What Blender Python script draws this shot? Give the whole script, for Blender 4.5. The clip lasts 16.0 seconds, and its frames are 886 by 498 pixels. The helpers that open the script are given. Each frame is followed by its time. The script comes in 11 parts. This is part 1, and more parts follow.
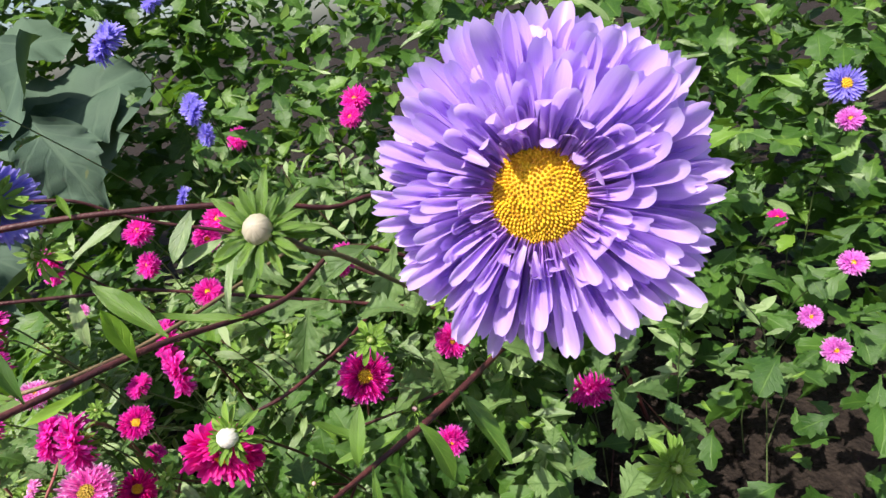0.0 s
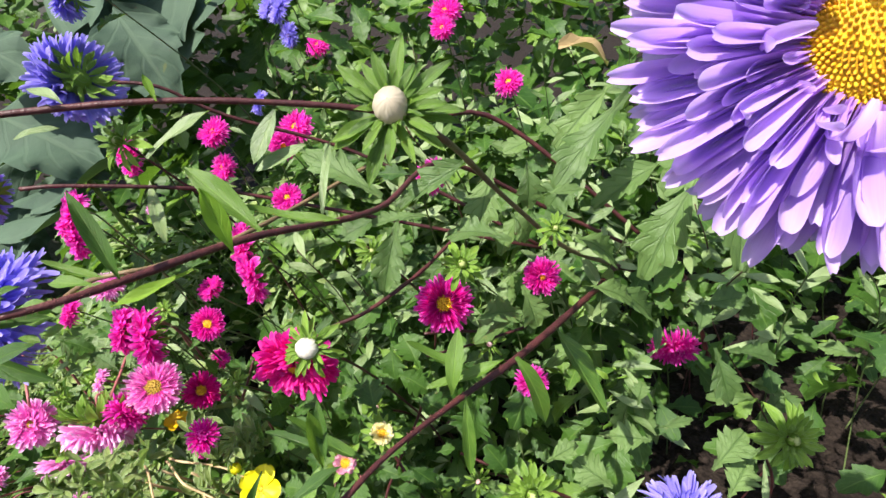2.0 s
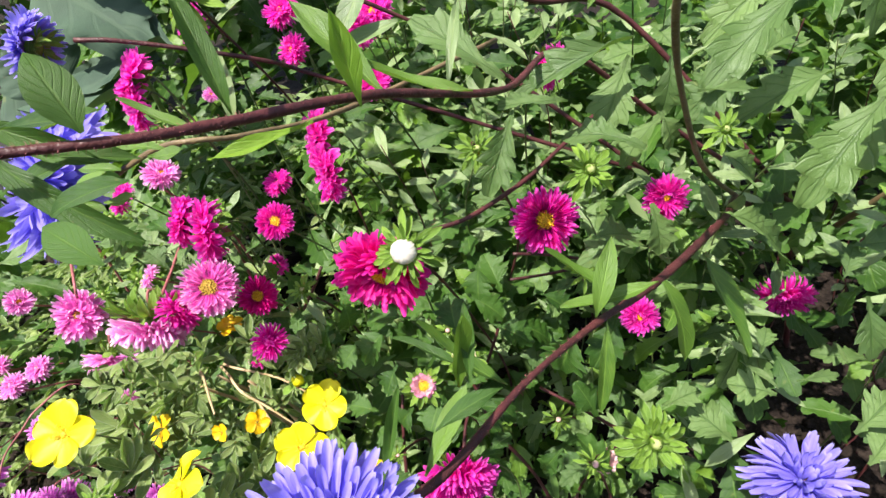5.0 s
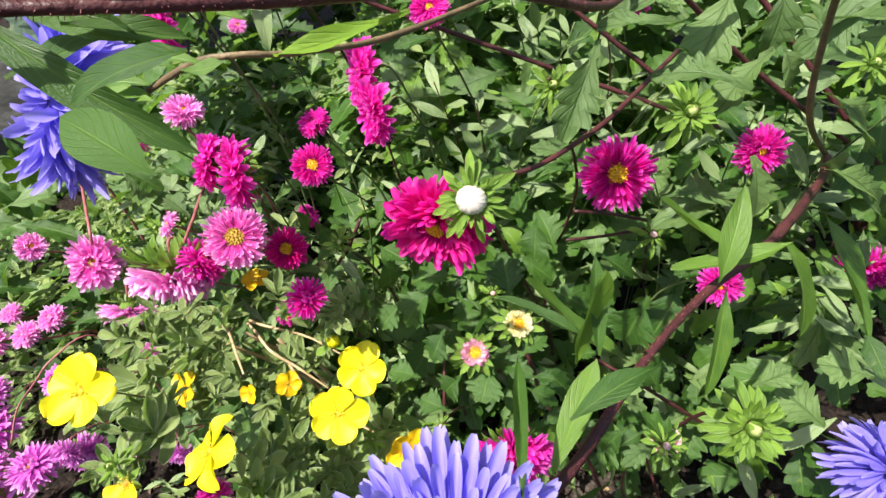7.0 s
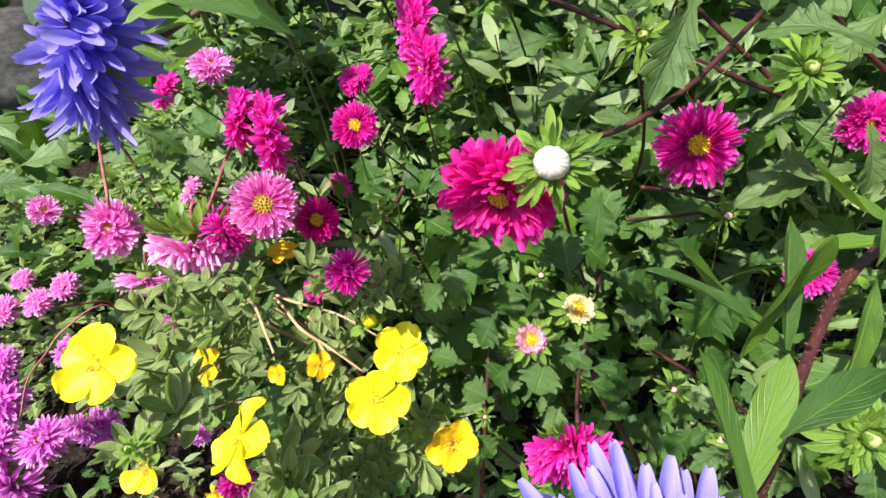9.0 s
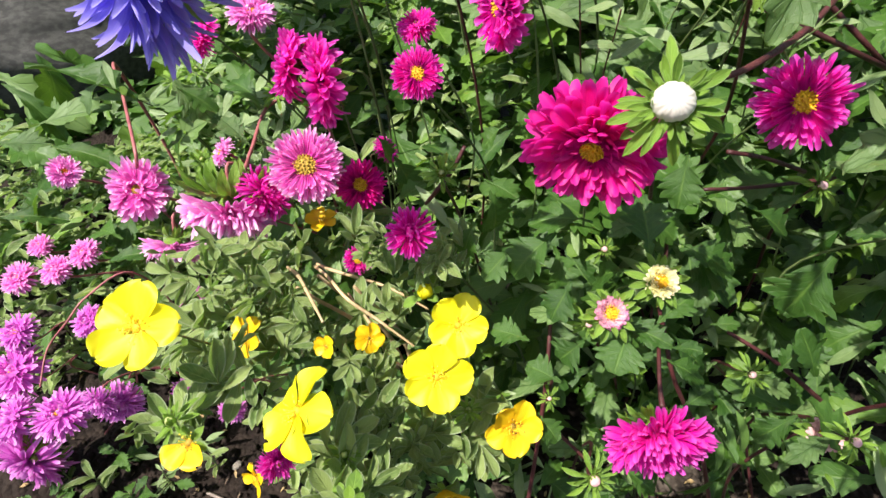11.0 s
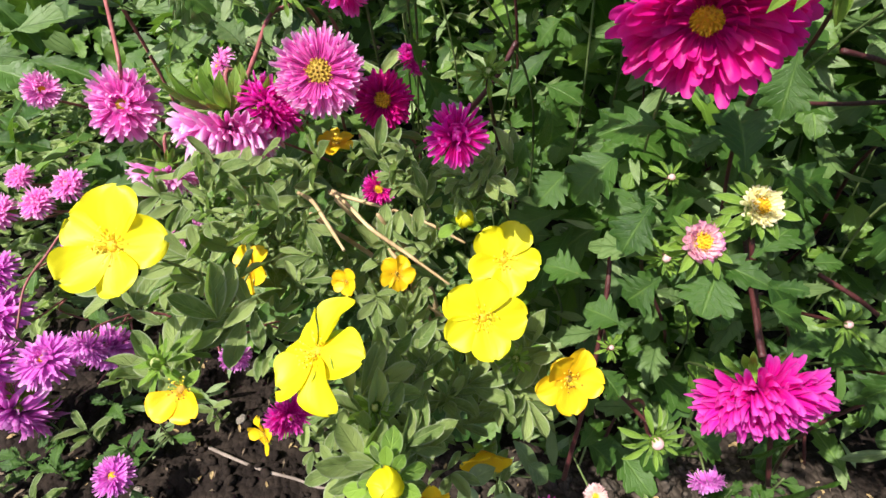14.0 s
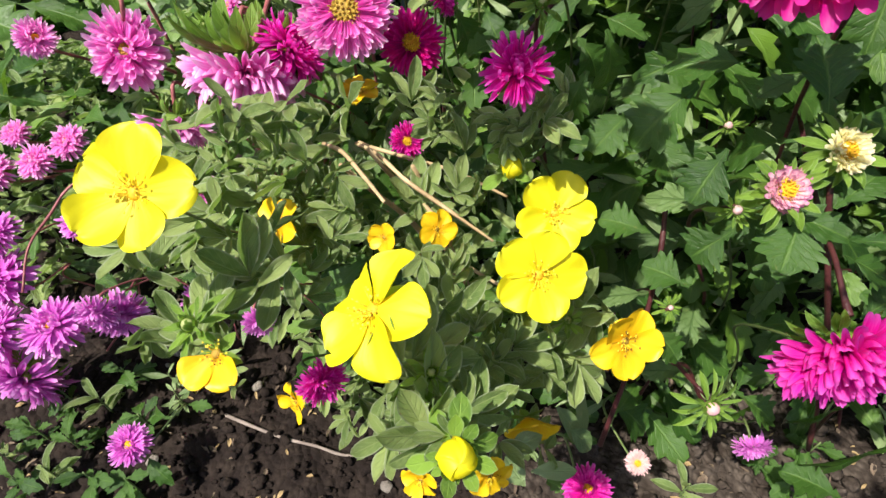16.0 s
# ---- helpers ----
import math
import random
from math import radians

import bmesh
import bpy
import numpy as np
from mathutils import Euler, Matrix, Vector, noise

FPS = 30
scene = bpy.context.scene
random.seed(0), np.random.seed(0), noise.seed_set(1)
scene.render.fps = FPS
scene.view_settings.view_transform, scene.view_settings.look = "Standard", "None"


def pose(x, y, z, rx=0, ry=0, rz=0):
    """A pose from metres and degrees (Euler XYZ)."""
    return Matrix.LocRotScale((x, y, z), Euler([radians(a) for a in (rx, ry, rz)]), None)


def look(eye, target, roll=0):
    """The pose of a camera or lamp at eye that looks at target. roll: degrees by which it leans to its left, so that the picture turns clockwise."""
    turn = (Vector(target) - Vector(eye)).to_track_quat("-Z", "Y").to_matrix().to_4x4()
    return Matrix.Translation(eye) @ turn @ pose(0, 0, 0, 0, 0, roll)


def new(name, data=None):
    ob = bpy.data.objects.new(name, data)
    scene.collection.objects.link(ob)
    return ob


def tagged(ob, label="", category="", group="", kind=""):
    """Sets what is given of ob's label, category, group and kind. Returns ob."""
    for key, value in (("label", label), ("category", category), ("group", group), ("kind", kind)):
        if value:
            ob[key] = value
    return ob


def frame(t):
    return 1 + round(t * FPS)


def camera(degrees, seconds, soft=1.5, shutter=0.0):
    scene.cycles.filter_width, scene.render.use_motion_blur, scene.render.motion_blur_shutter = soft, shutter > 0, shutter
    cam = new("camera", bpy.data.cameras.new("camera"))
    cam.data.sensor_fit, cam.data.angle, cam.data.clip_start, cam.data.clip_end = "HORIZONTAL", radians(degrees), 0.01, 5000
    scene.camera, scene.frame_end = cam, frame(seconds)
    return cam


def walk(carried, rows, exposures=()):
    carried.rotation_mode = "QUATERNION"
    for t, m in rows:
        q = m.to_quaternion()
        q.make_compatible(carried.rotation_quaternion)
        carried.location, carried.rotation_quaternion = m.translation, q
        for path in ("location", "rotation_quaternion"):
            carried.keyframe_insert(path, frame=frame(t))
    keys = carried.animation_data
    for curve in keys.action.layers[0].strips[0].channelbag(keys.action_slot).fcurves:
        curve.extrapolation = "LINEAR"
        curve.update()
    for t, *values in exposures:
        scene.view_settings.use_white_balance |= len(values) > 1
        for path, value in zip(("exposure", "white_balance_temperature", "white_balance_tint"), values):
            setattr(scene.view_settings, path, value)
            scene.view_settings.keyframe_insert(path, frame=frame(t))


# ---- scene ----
cam = camera(78.1, 16.0)
PATH = [
    (0.0, (0.0617, 0.0171, 0.6807), (-0.0464, 0.9235, 0.2725), -12.06),
    (0.5, (0.0514, 0.0243, 0.6698), (-0.0841, 0.9196, 0.2454), -11.02),
    (1.0, (0.0363, 0.0335, 0.6614), (-0.1241, 0.9139, 0.2152), -10.43),
    (1.5, (0.0220, 0.0354, 0.6573), (-0.1545, 0.9036, 0.1935), -9.65),
    (2.0, (0.0100, 0.0403, 0.6530), (-0.1810, 0.8962, 0.1723), -8.83),
    (2.5, (-0.0030, 0.0456, 0.6458), (-0.2060, 0.8904, 0.1506), -8.11),
    (3.0, (-0.0151, 0.0483, 0.6382), (-0.2256, 0.8819, 0.1275), -7.53),
    (3.5, (-0.0241, 0.0535, 0.6277), (-0.2406, 0.8782, 0.1053), -6.98),
    (6.0, (-0.0876, 0.0788, 0.5965), (-0.3169, 0.8433, -0.0059), -5.29),
    (6.5, (-0.0970, 0.0855, 0.5879), (-0.3278, 0.8402, -0.0262), -4.97),
    (7.0, (-0.1027, 0.0893, 0.5791), (-0.3373, 0.8369, -0.0423), -4.67),
    (7.5, (-0.1131, 0.0950, 0.5741), (-0.3469, 0.8345, -0.0571), -4.28),
    (8.0, (-0.1207, 0.0996, 0.5653), (-0.3584, 0.8323, -0.0724), -3.99),
    (8.5, (-0.1272, 0.0992, 0.5605), (-0.3712, 0.8298, -0.0771), -3.75),
    (9.0, (-0.1377, 0.1046, 0.5523), (-0.3824, 0.8314, -0.0894), -3.42),
    (11.5, (-0.1841, 0.1080, 0.5137), (-0.4328, 0.8194, -0.1436), -2.14),
    (12.0, (-0.1886, 0.1107, 0.5052), (-0.4370, 0.8173, -0.1573), -1.98),
    (12.5, (-0.1936, 0.1143, 0.4959), (-0.4412, 0.8132, -0.1751), -1.87),
    (13.0, (-0.1997, 0.1175, 0.4879), (-0.4450, 0.8077, -0.1929), -1.72),
    (13.5, (-0.2043, 0.1216, 0.4783), (-0.4470, 0.8024, -0.2129), -1.73),
    (14.0, (-0.2079, 0.1258, 0.4685), (-0.4458, 0.7949, -0.2356), -1.72),
    (14.5, (-0.2115, 0.1282, 0.4626), (-0.4445, 0.7864, -0.2533), -1.69),
    (15.0, (-0.2166, 0.1314, 0.4563), (-0.4475, 0.7789, -0.2700), -1.75),
    (15.5, (-0.2248, 0.1304, 0.4534), (-0.4503, 0.7690, -0.2824), -1.70),
    (16.0, (-0.2335, 0.1291, 0.4479), (-0.4533, 0.7599, -0.2963), -1.69),
]
walk(cam, [(t, look(eye, target, roll)) for t, eye, target, roll in PATH],
     exposures=((0.0, 0.98), (2.0, 1.14), (3.5, 1.22), (6.5, 1.13), (9.0, 1.08), (12.5, 1.05), (16.0, 0.84)))

# ---- light ----
SUN = Vector((-0.3, -0.4, 0.87)).normalized()
world = bpy.data.worlds.new("sky")
scene.world = world
world.use_nodes = True
wn = world.node_tree
sky = wn.nodes.new("ShaderNodeTexSky")
sky.sky_type, sky.sun_disc = "NISHITA", False
sky.dust_density = 2.5
sky.sun_elevation = math.asin(SUN.z)
sky.sun_rotation = math.atan2(SUN.x, SUN.y)
wn.links.new(sky.outputs[0], wn.nodes["Background"].inputs[0])
wn.nodes["Background"].inputs[1].default_value = 0.092
lamp = bpy.data.lights.new("sun", "SUN")
lamp.energy, lamp.angle, lamp.color = 4.8, radians(0.6), (1.0, 0.95, 0.86)
sun = new("sun", lamp)
sun.matrix_world = look((SUN * 5.0)[:], (0, 0, 0))


# ---- materials ----
def shader(name):
    m = bpy.data.materials.new(name)
    m.use_nodes = True
    nt = m.node_tree
    nt.nodes.clear()
    return m, nt


def node(nt, kind, **inputs):
    n = nt.nodes.new("ShaderNode" + kind)
    for key, value in inputs.items():
        key = int(key[1:]) if key[0] == "i" and key[1:].isdigit() else key.replace("_", " ")
        if hasattr(value, "links"):
            nt.links.new(value, n.inputs[key])
        else:
            n.inputs[key].default_value = value
    return n


def calc(nt, op, a, b=0.0, c=0.0):
    n = nt.nodes.new("ShaderNodeMath")
    n.operation = op
    for i, value in enumerate((a, b, c)):
        if hasattr(value, "links"):
            nt.links.new(value, n.inputs[i])
        else:
            n.inputs[i].default_value = value
    return n.outputs[0]


def blend(nt, fac, a, b, mode="MIX"):
    n = nt.nodes.new("ShaderNodeMix")
    n.data_type, n.blend_type = "RGBA", mode
    for i, value in ((0, fac), (6, a), (7, b)):
        if hasattr(value, "links"):
            nt.links.new(value, n.inputs[i])
        else:
            n.inputs[i].default_value = (*value, 1.0) if i else value
    return n.outputs[2]


def rise(nt, value, lo, hi):
    n = nt.nodes.new("ShaderNodeMapRange")
    n.interpolation_type = "SMOOTHSTEP"
    nt.links.new(value, n.inputs[0])
    n.inputs[1].default_value, n.inputs[2].default_value = lo, hi
    return n.outputs[0]


def uv(nt):
    s = nt.nodes.new("ShaderNodeSeparateXYZ")
    c = nt.nodes.new("ShaderNodeTexCoord")
    nt.links.new(c.outputs["UV"], s.inputs[0])
    return s.outputs[0], s.outputs[1]


def luck(nt):
    """A random value that differs from object to object and from piece to piece."""
    a = nt.nodes.new("ShaderNodeObjectInfo").outputs["Random"]
    b = nt.nodes.new("ShaderNodeNewGeometry").outputs["Random Per Island"]
    return calc(nt, "FRACT", calc(nt, "ADD", a, b))


def close(m, nt, colour, rough, glow, through_colour, bump=None, depth=0.3, spec=0.5, dist=0.001):
    p = node(nt, "BsdfPrincipled", Base_Color=colour, Roughness=rough)
    p.inputs["Specular IOR Level"].default_value = spec
    out = nt.nodes.new("ShaderNodeOutputMaterial")
    if bump is not None:
        b = node(nt, "Bump", Height=bump, Strength=depth, Distance=dist)
        nt.links.new(b.outputs[0], p.inputs["Normal"])
    if glow:
        tr = node(nt, "BsdfTranslucent", Color=through_colour)
        mix = node(nt, "MixShader", i0=glow, i1=p.outputs[0], i2=tr.outputs[0])
        nt.links.new(mix.outputs[0], out.inputs[0])
    else:
        nt.links.new(p.outputs[0], out.inputs[0])
    return m


def leaf_material(name, dark, light, rib, rough=0.42, veins=7.0, spec=0.5, glow=0.28, blotch=0.35, rim=0.0, relief=0.5):
    m, nt = shader(name)
    u, v = uv(nt)
    r = luck(nt)
    off = calc(nt, "ABSOLUTE", calc(nt, "SUBTRACT", u, 0.5))
    mid = calc(nt, "SUBTRACT", 1.0, rise(nt, off, 0.012, 0.05))
    slant = calc(nt, "MULTIPLY", calc(nt, "SUBTRACT", v, calc(nt, "MULTIPLY", off, 0.75)), veins)
    wave = calc(nt, "ABSOLUTE", calc(nt, "SUBTRACT", calc(nt, "FRACT", slant), 0.5))
    side = calc(nt, "SUBTRACT", 1.0, rise(nt, wave, 0.03, 0.13))
    cells = node(nt, "CombineXYZ", X=calc(nt, "MULTIPLY_ADD", r, 37.0, u), Y=calc(nt, "MULTIPLY", v, 2.2), Z=r)
    soft = node(nt, "TexNoise", Vector=cells.outputs[0], Scale=3.0, Detail=3.0)
    fine = node(nt, "TexNoise", Vector=cells.outputs[0], Scale=42.0, Detail=2.0)
    base = blend(nt, r, dark, light)
    base = blend(nt, calc(nt, "MULTIPLY", rise(nt, soft.outputs[0], 0.35, 0.7), blotch), base, light)
    base = blend(nt, calc(nt, "MULTIPLY", calc(nt, "MAXIMUM", mid, calc(nt, "MULTIPLY", side, 0.45)), 0.6), base, rib)
    if rim:
        base = blend(nt, calc(nt, "MULTIPLY", rise(nt, off, 0.4, 0.49), rim), base, (0.42, 0.48, 0.3))
    spot = rise(nt, soft.outputs[0], 0.68, 0.75)
    base = blend(nt, calc(nt, "MULTIPLY", spot, 0.35), base, (0.2, 0.2, 0.05))
    tall = calc(nt, "ADD", calc(nt, "MULTIPLY", calc(nt, "MAXIMUM", mid, calc(nt, "MULTIPLY", side, 0.5)), -1.0), calc(nt, "MULTIPLY", fine.outputs[0], 0.7))
    through_c = blend(nt, 0.5, base, (0.22, 0.42, 0.03))
    rg = calc(nt, "MULTIPLY_ADD", soft.outputs[0], 0.25, rough - 0.1)
    return close(m, nt, base, rg, glow, through_c, tall, relief, spec)


def petal_material(name, root, blade, tip, rough=0.45, glow=0.45, streak=0.35, spread=0.2):
    m, nt = shader(name)
    u, v = uv(nt)
    r = luck(nt)
    cells = node(nt, "CombineXYZ", X=calc(nt, "MULTIPLY", u, 16.0), Y=calc(nt, "MULTIPLY", v, 1.3), Z=calc(nt, "MULTIPLY", r, 30.0))
    lines = node(nt, "TexNoise", Vector=cells.outputs[0], Scale=1.0, Detail=2.0)
    c = blend(nt, rise(nt, v, 0.0, 0.4), root, blade)
    c = blend(nt, calc(nt, "MULTIPLY", rise(nt, v, 0.55, 1.0), 0.8), c, tip)
    c = blend(nt, calc(nt, "MULTIPLY", rise(nt, lines.outputs[0], 0.4, 0.7), streak), c, tip)
    c = blend(nt, calc(nt, "MULTIPLY", r, spread), c, root)
    return close(m, nt, c, rough, glow, c, lines.outputs[0], 0.35, 0.4, 0.0004)


def plain_material(name, a, b, scale, rough=0.6, relief=0.4, dist=0.002, spec=0.4, glow=0.0):
    m, nt = shader(name)
    co = nt.nodes.new("ShaderNodeTexCoord").outputs["Object"]
    big = node(nt, "TexNoise", Vector=co, Scale=scale, Detail=4.0)
    small = node(nt, "TexNoise", Vector=co, Scale=scale * 7, Detail=3.0)
    c = blend(nt, rise(nt, big.outputs[0], 0.35, 0.65), a, b)
    c = blend(nt, calc(nt, "MULTIPLY", luck(nt), 0.4), c, b)
    c = blend(nt, calc(nt, "MULTIPLY", rise(nt, small.outputs[0], 0.4, 0.7), 0.3), c, a)
    return close(m, nt, c, rough, glow, b, small.outputs[0], relief, spec, dist)


def soil_material():
    """Crumbly damp soil, darkened further for shade, with pale dry crust where sunlit."""
    m, nt = shader("soil")
    co = nt.nodes.new("ShaderNodeTexCoord").outputs["Object"]
    big = node(nt, "TexNoise", Vector=co, Scale=6.5, Detail=4.0)
    mid = node(nt, "TexNoise", Vector=co, Scale=70.0, Detail=6.0)
    crumbs = node(nt, "TexVoronoi", Vector=co, Scale=160.0)
    spot = nt.nodes.new("ShaderNodeVectorMath")
    spot.operation = "DISTANCE"
    nt.links.new(co, spot.inputs[0])
    spot.inputs[1].default_value = (-0.08, 0.3, 0.0)
    near = calc(nt, "ADD", spot.outputs["Value"], calc(nt, "MULTIPLY", big.outputs[0], 0.25))
    # only soil near this point stays pale as if sunlit; shade is coloured in elsewhere
    sunlit_crust = calc(nt, "SUBTRACT", 1.0, rise(nt, near, 0.2, 0.34))
    c = blend(nt, rise(nt, mid.outputs[0], 0.35, 0.7), (0.009, 0.006, 0.005), (0.03, 0.0215, 0.017))
    dry = blend(nt, rise(nt, mid.outputs[0], 0.3, 0.7), (0.04, 0.03, 0.023), (0.105, 0.084, 0.069))
    c = blend(nt, sunlit_crust, c, dry)
    c = blend(nt, calc(nt, "MULTIPLY", rise(nt, crumbs.outputs[0], 0.25, 0.6), 0.45), c, (0.016, 0.011, 0.009))
    h = calc(nt, "ADD", mid.outputs[0], calc(nt, "MULTIPLY", crumbs.outputs[0], -0.6))
    return close(m, nt, c, 0.92, 0.0, None, h, 0.9, 0.15, 0.006)


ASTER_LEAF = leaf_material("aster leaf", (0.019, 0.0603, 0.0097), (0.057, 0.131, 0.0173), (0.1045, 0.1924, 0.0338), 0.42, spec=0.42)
# ribs darker than the blade: the shade in the vein grooves, as colour
ASTER_LEAF_PALE = leaf_material("pale aster leaf", (0.06, 0.118, 0.032), (0.135, 0.22, 0.062), (0.0361, 0.0853, 0.015), 0.43, veins=6.0, spec=0.5, relief=0.7)
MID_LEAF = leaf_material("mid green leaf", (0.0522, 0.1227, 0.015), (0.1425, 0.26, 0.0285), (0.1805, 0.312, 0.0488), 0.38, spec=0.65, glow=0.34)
UPPER_LEAF = leaf_material("upper leaf", (0.085, 0.148, 0.045), (0.25, 0.34, 0.14), (0.2375, 0.3328, 0.1125), 0.36, veins=4.0, spec=0.8)
DRY_LEAF = leaf_material("dry leaf", (0.3, 0.2, 0.09), (0.46, 0.33, 0.16), (0.4, 0.26, 0.12), 0.6, veins=4.0, glow=0.2)
LITTER_LEAF = leaf_material("leaf crumb", (0.07, 0.045, 0.03), (0.19, 0.14, 0.1), (0.16, 0.1, 0.06), 0.8, veins=2.0, glow=0.1)
LIME_LEAF = leaf_material("lime leaf", (0.171, 0.3432, 0.0225), (0.2755, 0.4784, 0.0375), (0.304, 0.4992, 0.075), 0.45, veins=4.0, glow=0.55)
SHRUB_LEAF = leaf_material("shrub leaf", (0.105, 0.185, 0.045), (0.345, 0.44, 0.14), (0.37, 0.46, 0.18), 0.42, veins=6.0, spec=0.6, rim=0.95, glow=0.36, relief=0.8)
BRACT = leaf_material("bract", (0.095, 0.1976, 0.021), (0.2375, 0.3952, 0.0435), (0.285, 0.4472, 0.075), 0.5, veins=3.0, glow=0.4, rim=0.35)
BROAD_LEAF = leaf_material("broad leaf", (0.034, 0.06, 0.042), (0.062, 0.1, 0.066), (0.075, 0.115, 0.075), 0.7, veins=5.0, glow=0.06, spec=0.2, blotch=0.9)
GRASS_LEAF = leaf_material("blade", (0.057, 0.1248, 0.0263), (0.114, 0.208, 0.045), (0.1425, 0.2496, 0.0675), 0.5, veins=1.0)
STEM_RED = plain_material("maroon stem", (0.036, 0.009, 0.011), (0.085, 0.023, 0.023), 60.0, 0.5)
STEM_PINK = plain_material("pinkish stem", (0.2, 0.05, 0.06), (0.36, 0.12, 0.12), 60.0, 0.5)
STEM_GREEN = plain_material("green stem", (0.09, 0.14, 0.045), (0.17, 0.22, 0.08), 60.0, 0.55)
STEM_LEAFY = plain_material("leafy green stem", (0.035, 0.06, 0.018), (0.09, 0.12, 0.035), 60.0, 0.55)
STEM_OLIVE = plain_material("olive stem", (0.11, 0.075, 0.04), (0.2, 0.14, 0.07), 60.0, 0.5)
TWIG = plain_material("tan twig", (0.3, 0.2, 0.1), (0.5, 0.37, 0.21), 50.0, 0.7)
DRY_TWIG = plain_material("dry twig", (0.13, 0.1, 0.085), (0.26, 0.21, 0.18), 60.0, 0.85)
VIOLET = petal_material("violet petal", (0.62, 0.37, 0.78), (0.62, 0.43, 0.87), (0.73, 0.58, 0.95), glow=0.55, rough=0.36)
BLUE_VIOLET = petal_material("blue violet petal", (0.22, 0.17, 0.66), (0.3, 0.24, 0.8), (0.48, 0.43, 0.92), glow=0.5)
# magenta's pale tip and streaks paint in whitish glints on the petals
MAGENTA = petal_material("magenta petal", (0.68, 0.004, 0.36), (0.87, 0.010, 0.5), (0.95, 0.2, 0.75), glow=0.62, streak=0.35)
CRIMSON = petal_material("crimson petal", (0.61, 0.003, 0.25), (0.84, 0.006, 0.38), (0.91, 0.06, 0.5), glow=0.64, streak=0.25)
PINK = petal_material("pink petal", (0.78, 0.07, 0.54), (0.88, 0.22, 0.67), (0.98, 0.78, 0.94), streak=0.4, rough=0.34)
PURPLE = petal_material("purple petal", (0.6, 0.07, 0.52), (0.74, 0.16, 0.66), (0.9, 0.5, 0.86), streak=0.4, rough=0.36)
CREAM = petal_material("cream petal", (0.86, 0.8, 0.2), (0.92, 0.88, 0.5), (0.92, 0.78, 0.68), streak=0.3)
LILAC_RIM = petal_material("lilac rimmed petal", (0.9, 0.74, 0.36), (0.84, 0.5, 0.62), (0.58, 0.06, 0.42), streak=0.2)
PALE_PINK = petal_material("pale pink petal", (0.85, 0.62, 0.45), (0.86, 0.6, 0.58), (0.86, 0.5, 0.6), streak=0.3)
WHITE_BUD = petal_material("white bud petal", (0.5, 0.52, 0.3), (0.74, 0.7, 0.64), (0.8, 0.68, 0.68), streak=0.45, glow=0.25)
GREEN_BUD = petal_material("green bud petal", (0.3, 0.42, 0.1), (0.5, 0.58, 0.2), (0.66, 0.68, 0.32), streak=0.2)
BEIGE_BUD = petal_material("beige bud petal", (0.42, 0.42, 0.26), (0.6, 0.54, 0.42), (0.66, 0.55, 0.45), streak=0.3)
YELLOW = petal_material("yellow petal", (0.76, 0.56, 0.004), (0.84, 0.77, 0.01), (0.86, 0.81, 0.03), rough=0.5, glow=0.35, streak=0.2, spread=0.12)
OLD_YELLOW = petal_material("ageing yellow petal", (0.72, 0.36, 0.004), (0.86, 0.56, 0.008), (0.88, 0.6, 0.02), glow=0.3, streak=0.25)
DISC = plain_material("yellow disc", (0.48, 0.22, 0.004), (0.68, 0.43, 0.01), 400.0, 0.6, 0.4, 0.0005)
DISC_DARK = plain_material("ochre disc", (0.24, 0.14, 0.012), (0.4, 0.27, 0.03), 400.0, 0.7, 0.4, 0.0005)
STAMEN = plain_material("stamen", (0.78, 0.55, 0.01), (0.88, 0.7, 0.05), 300.0, 0.6)
ANTHER = plain_material("anther", (0.1, 0.04, 0.005), (0.2, 0.09, 0.01), 300.0, 0.7)
SOIL = soil_material()
# grey stone with the shade over it put into a near-black base colour
SHADED_STONE = plain_material("shade-darkened weathered stone", (0.02, 0.021, 0.02), (0.075, 0.073, 0.068), 22.0, 0.9, 0.9)
STONE = plain_material("stone", (0.2, 0.17, 0.145), (0.4, 0.35, 0.3), 40.0, 0.85, 0.8)


# ---- shapes ----
def sheet(name, rows, cols, place, material):
    """A smooth grid mesh: place(u, v) with u from -1 to 1 across and v from 0 to 1 along."""
    verts, uvs, faces = [], [], []
    for i in range(rows + 1):
        for j in range(cols + 1):
            u, v = 2 * j / cols - 1, i / rows
            verts.append(place(u, v))
            uvs.append(((u + 1) / 2, v))
    for i in range(rows):
        for j in range(cols):
            a = i * (cols + 1) + j
            faces.append((a, a + 1, a + cols + 2, a + cols + 1))
    me = bpy.data.meshes.new(name)
    me.from_pydata(verts, [], faces)
    layer = me.uv_layers.new(name="UVMap")
    index = np.empty(len(me.loops), dtype=np.int32)
    me.loops.foreach_get("vertex_index", index)
    layer.data.foreach_set("uv", np.array(uvs, dtype=np.float32)[index].ravel())
    me.polygons.foreach_set("use_smooth", [True] * len(me.polygons))
    me.materials.append(material)
    return me


def bent(v, bend):
    """A point v along a strip of length 1 that curls up by bend radians."""
    if abs(bend) < 1e-3:
        return v, 0.0
    return math.sin(bend * v) / bend, (1 - math.cos(bend * v)) / bend


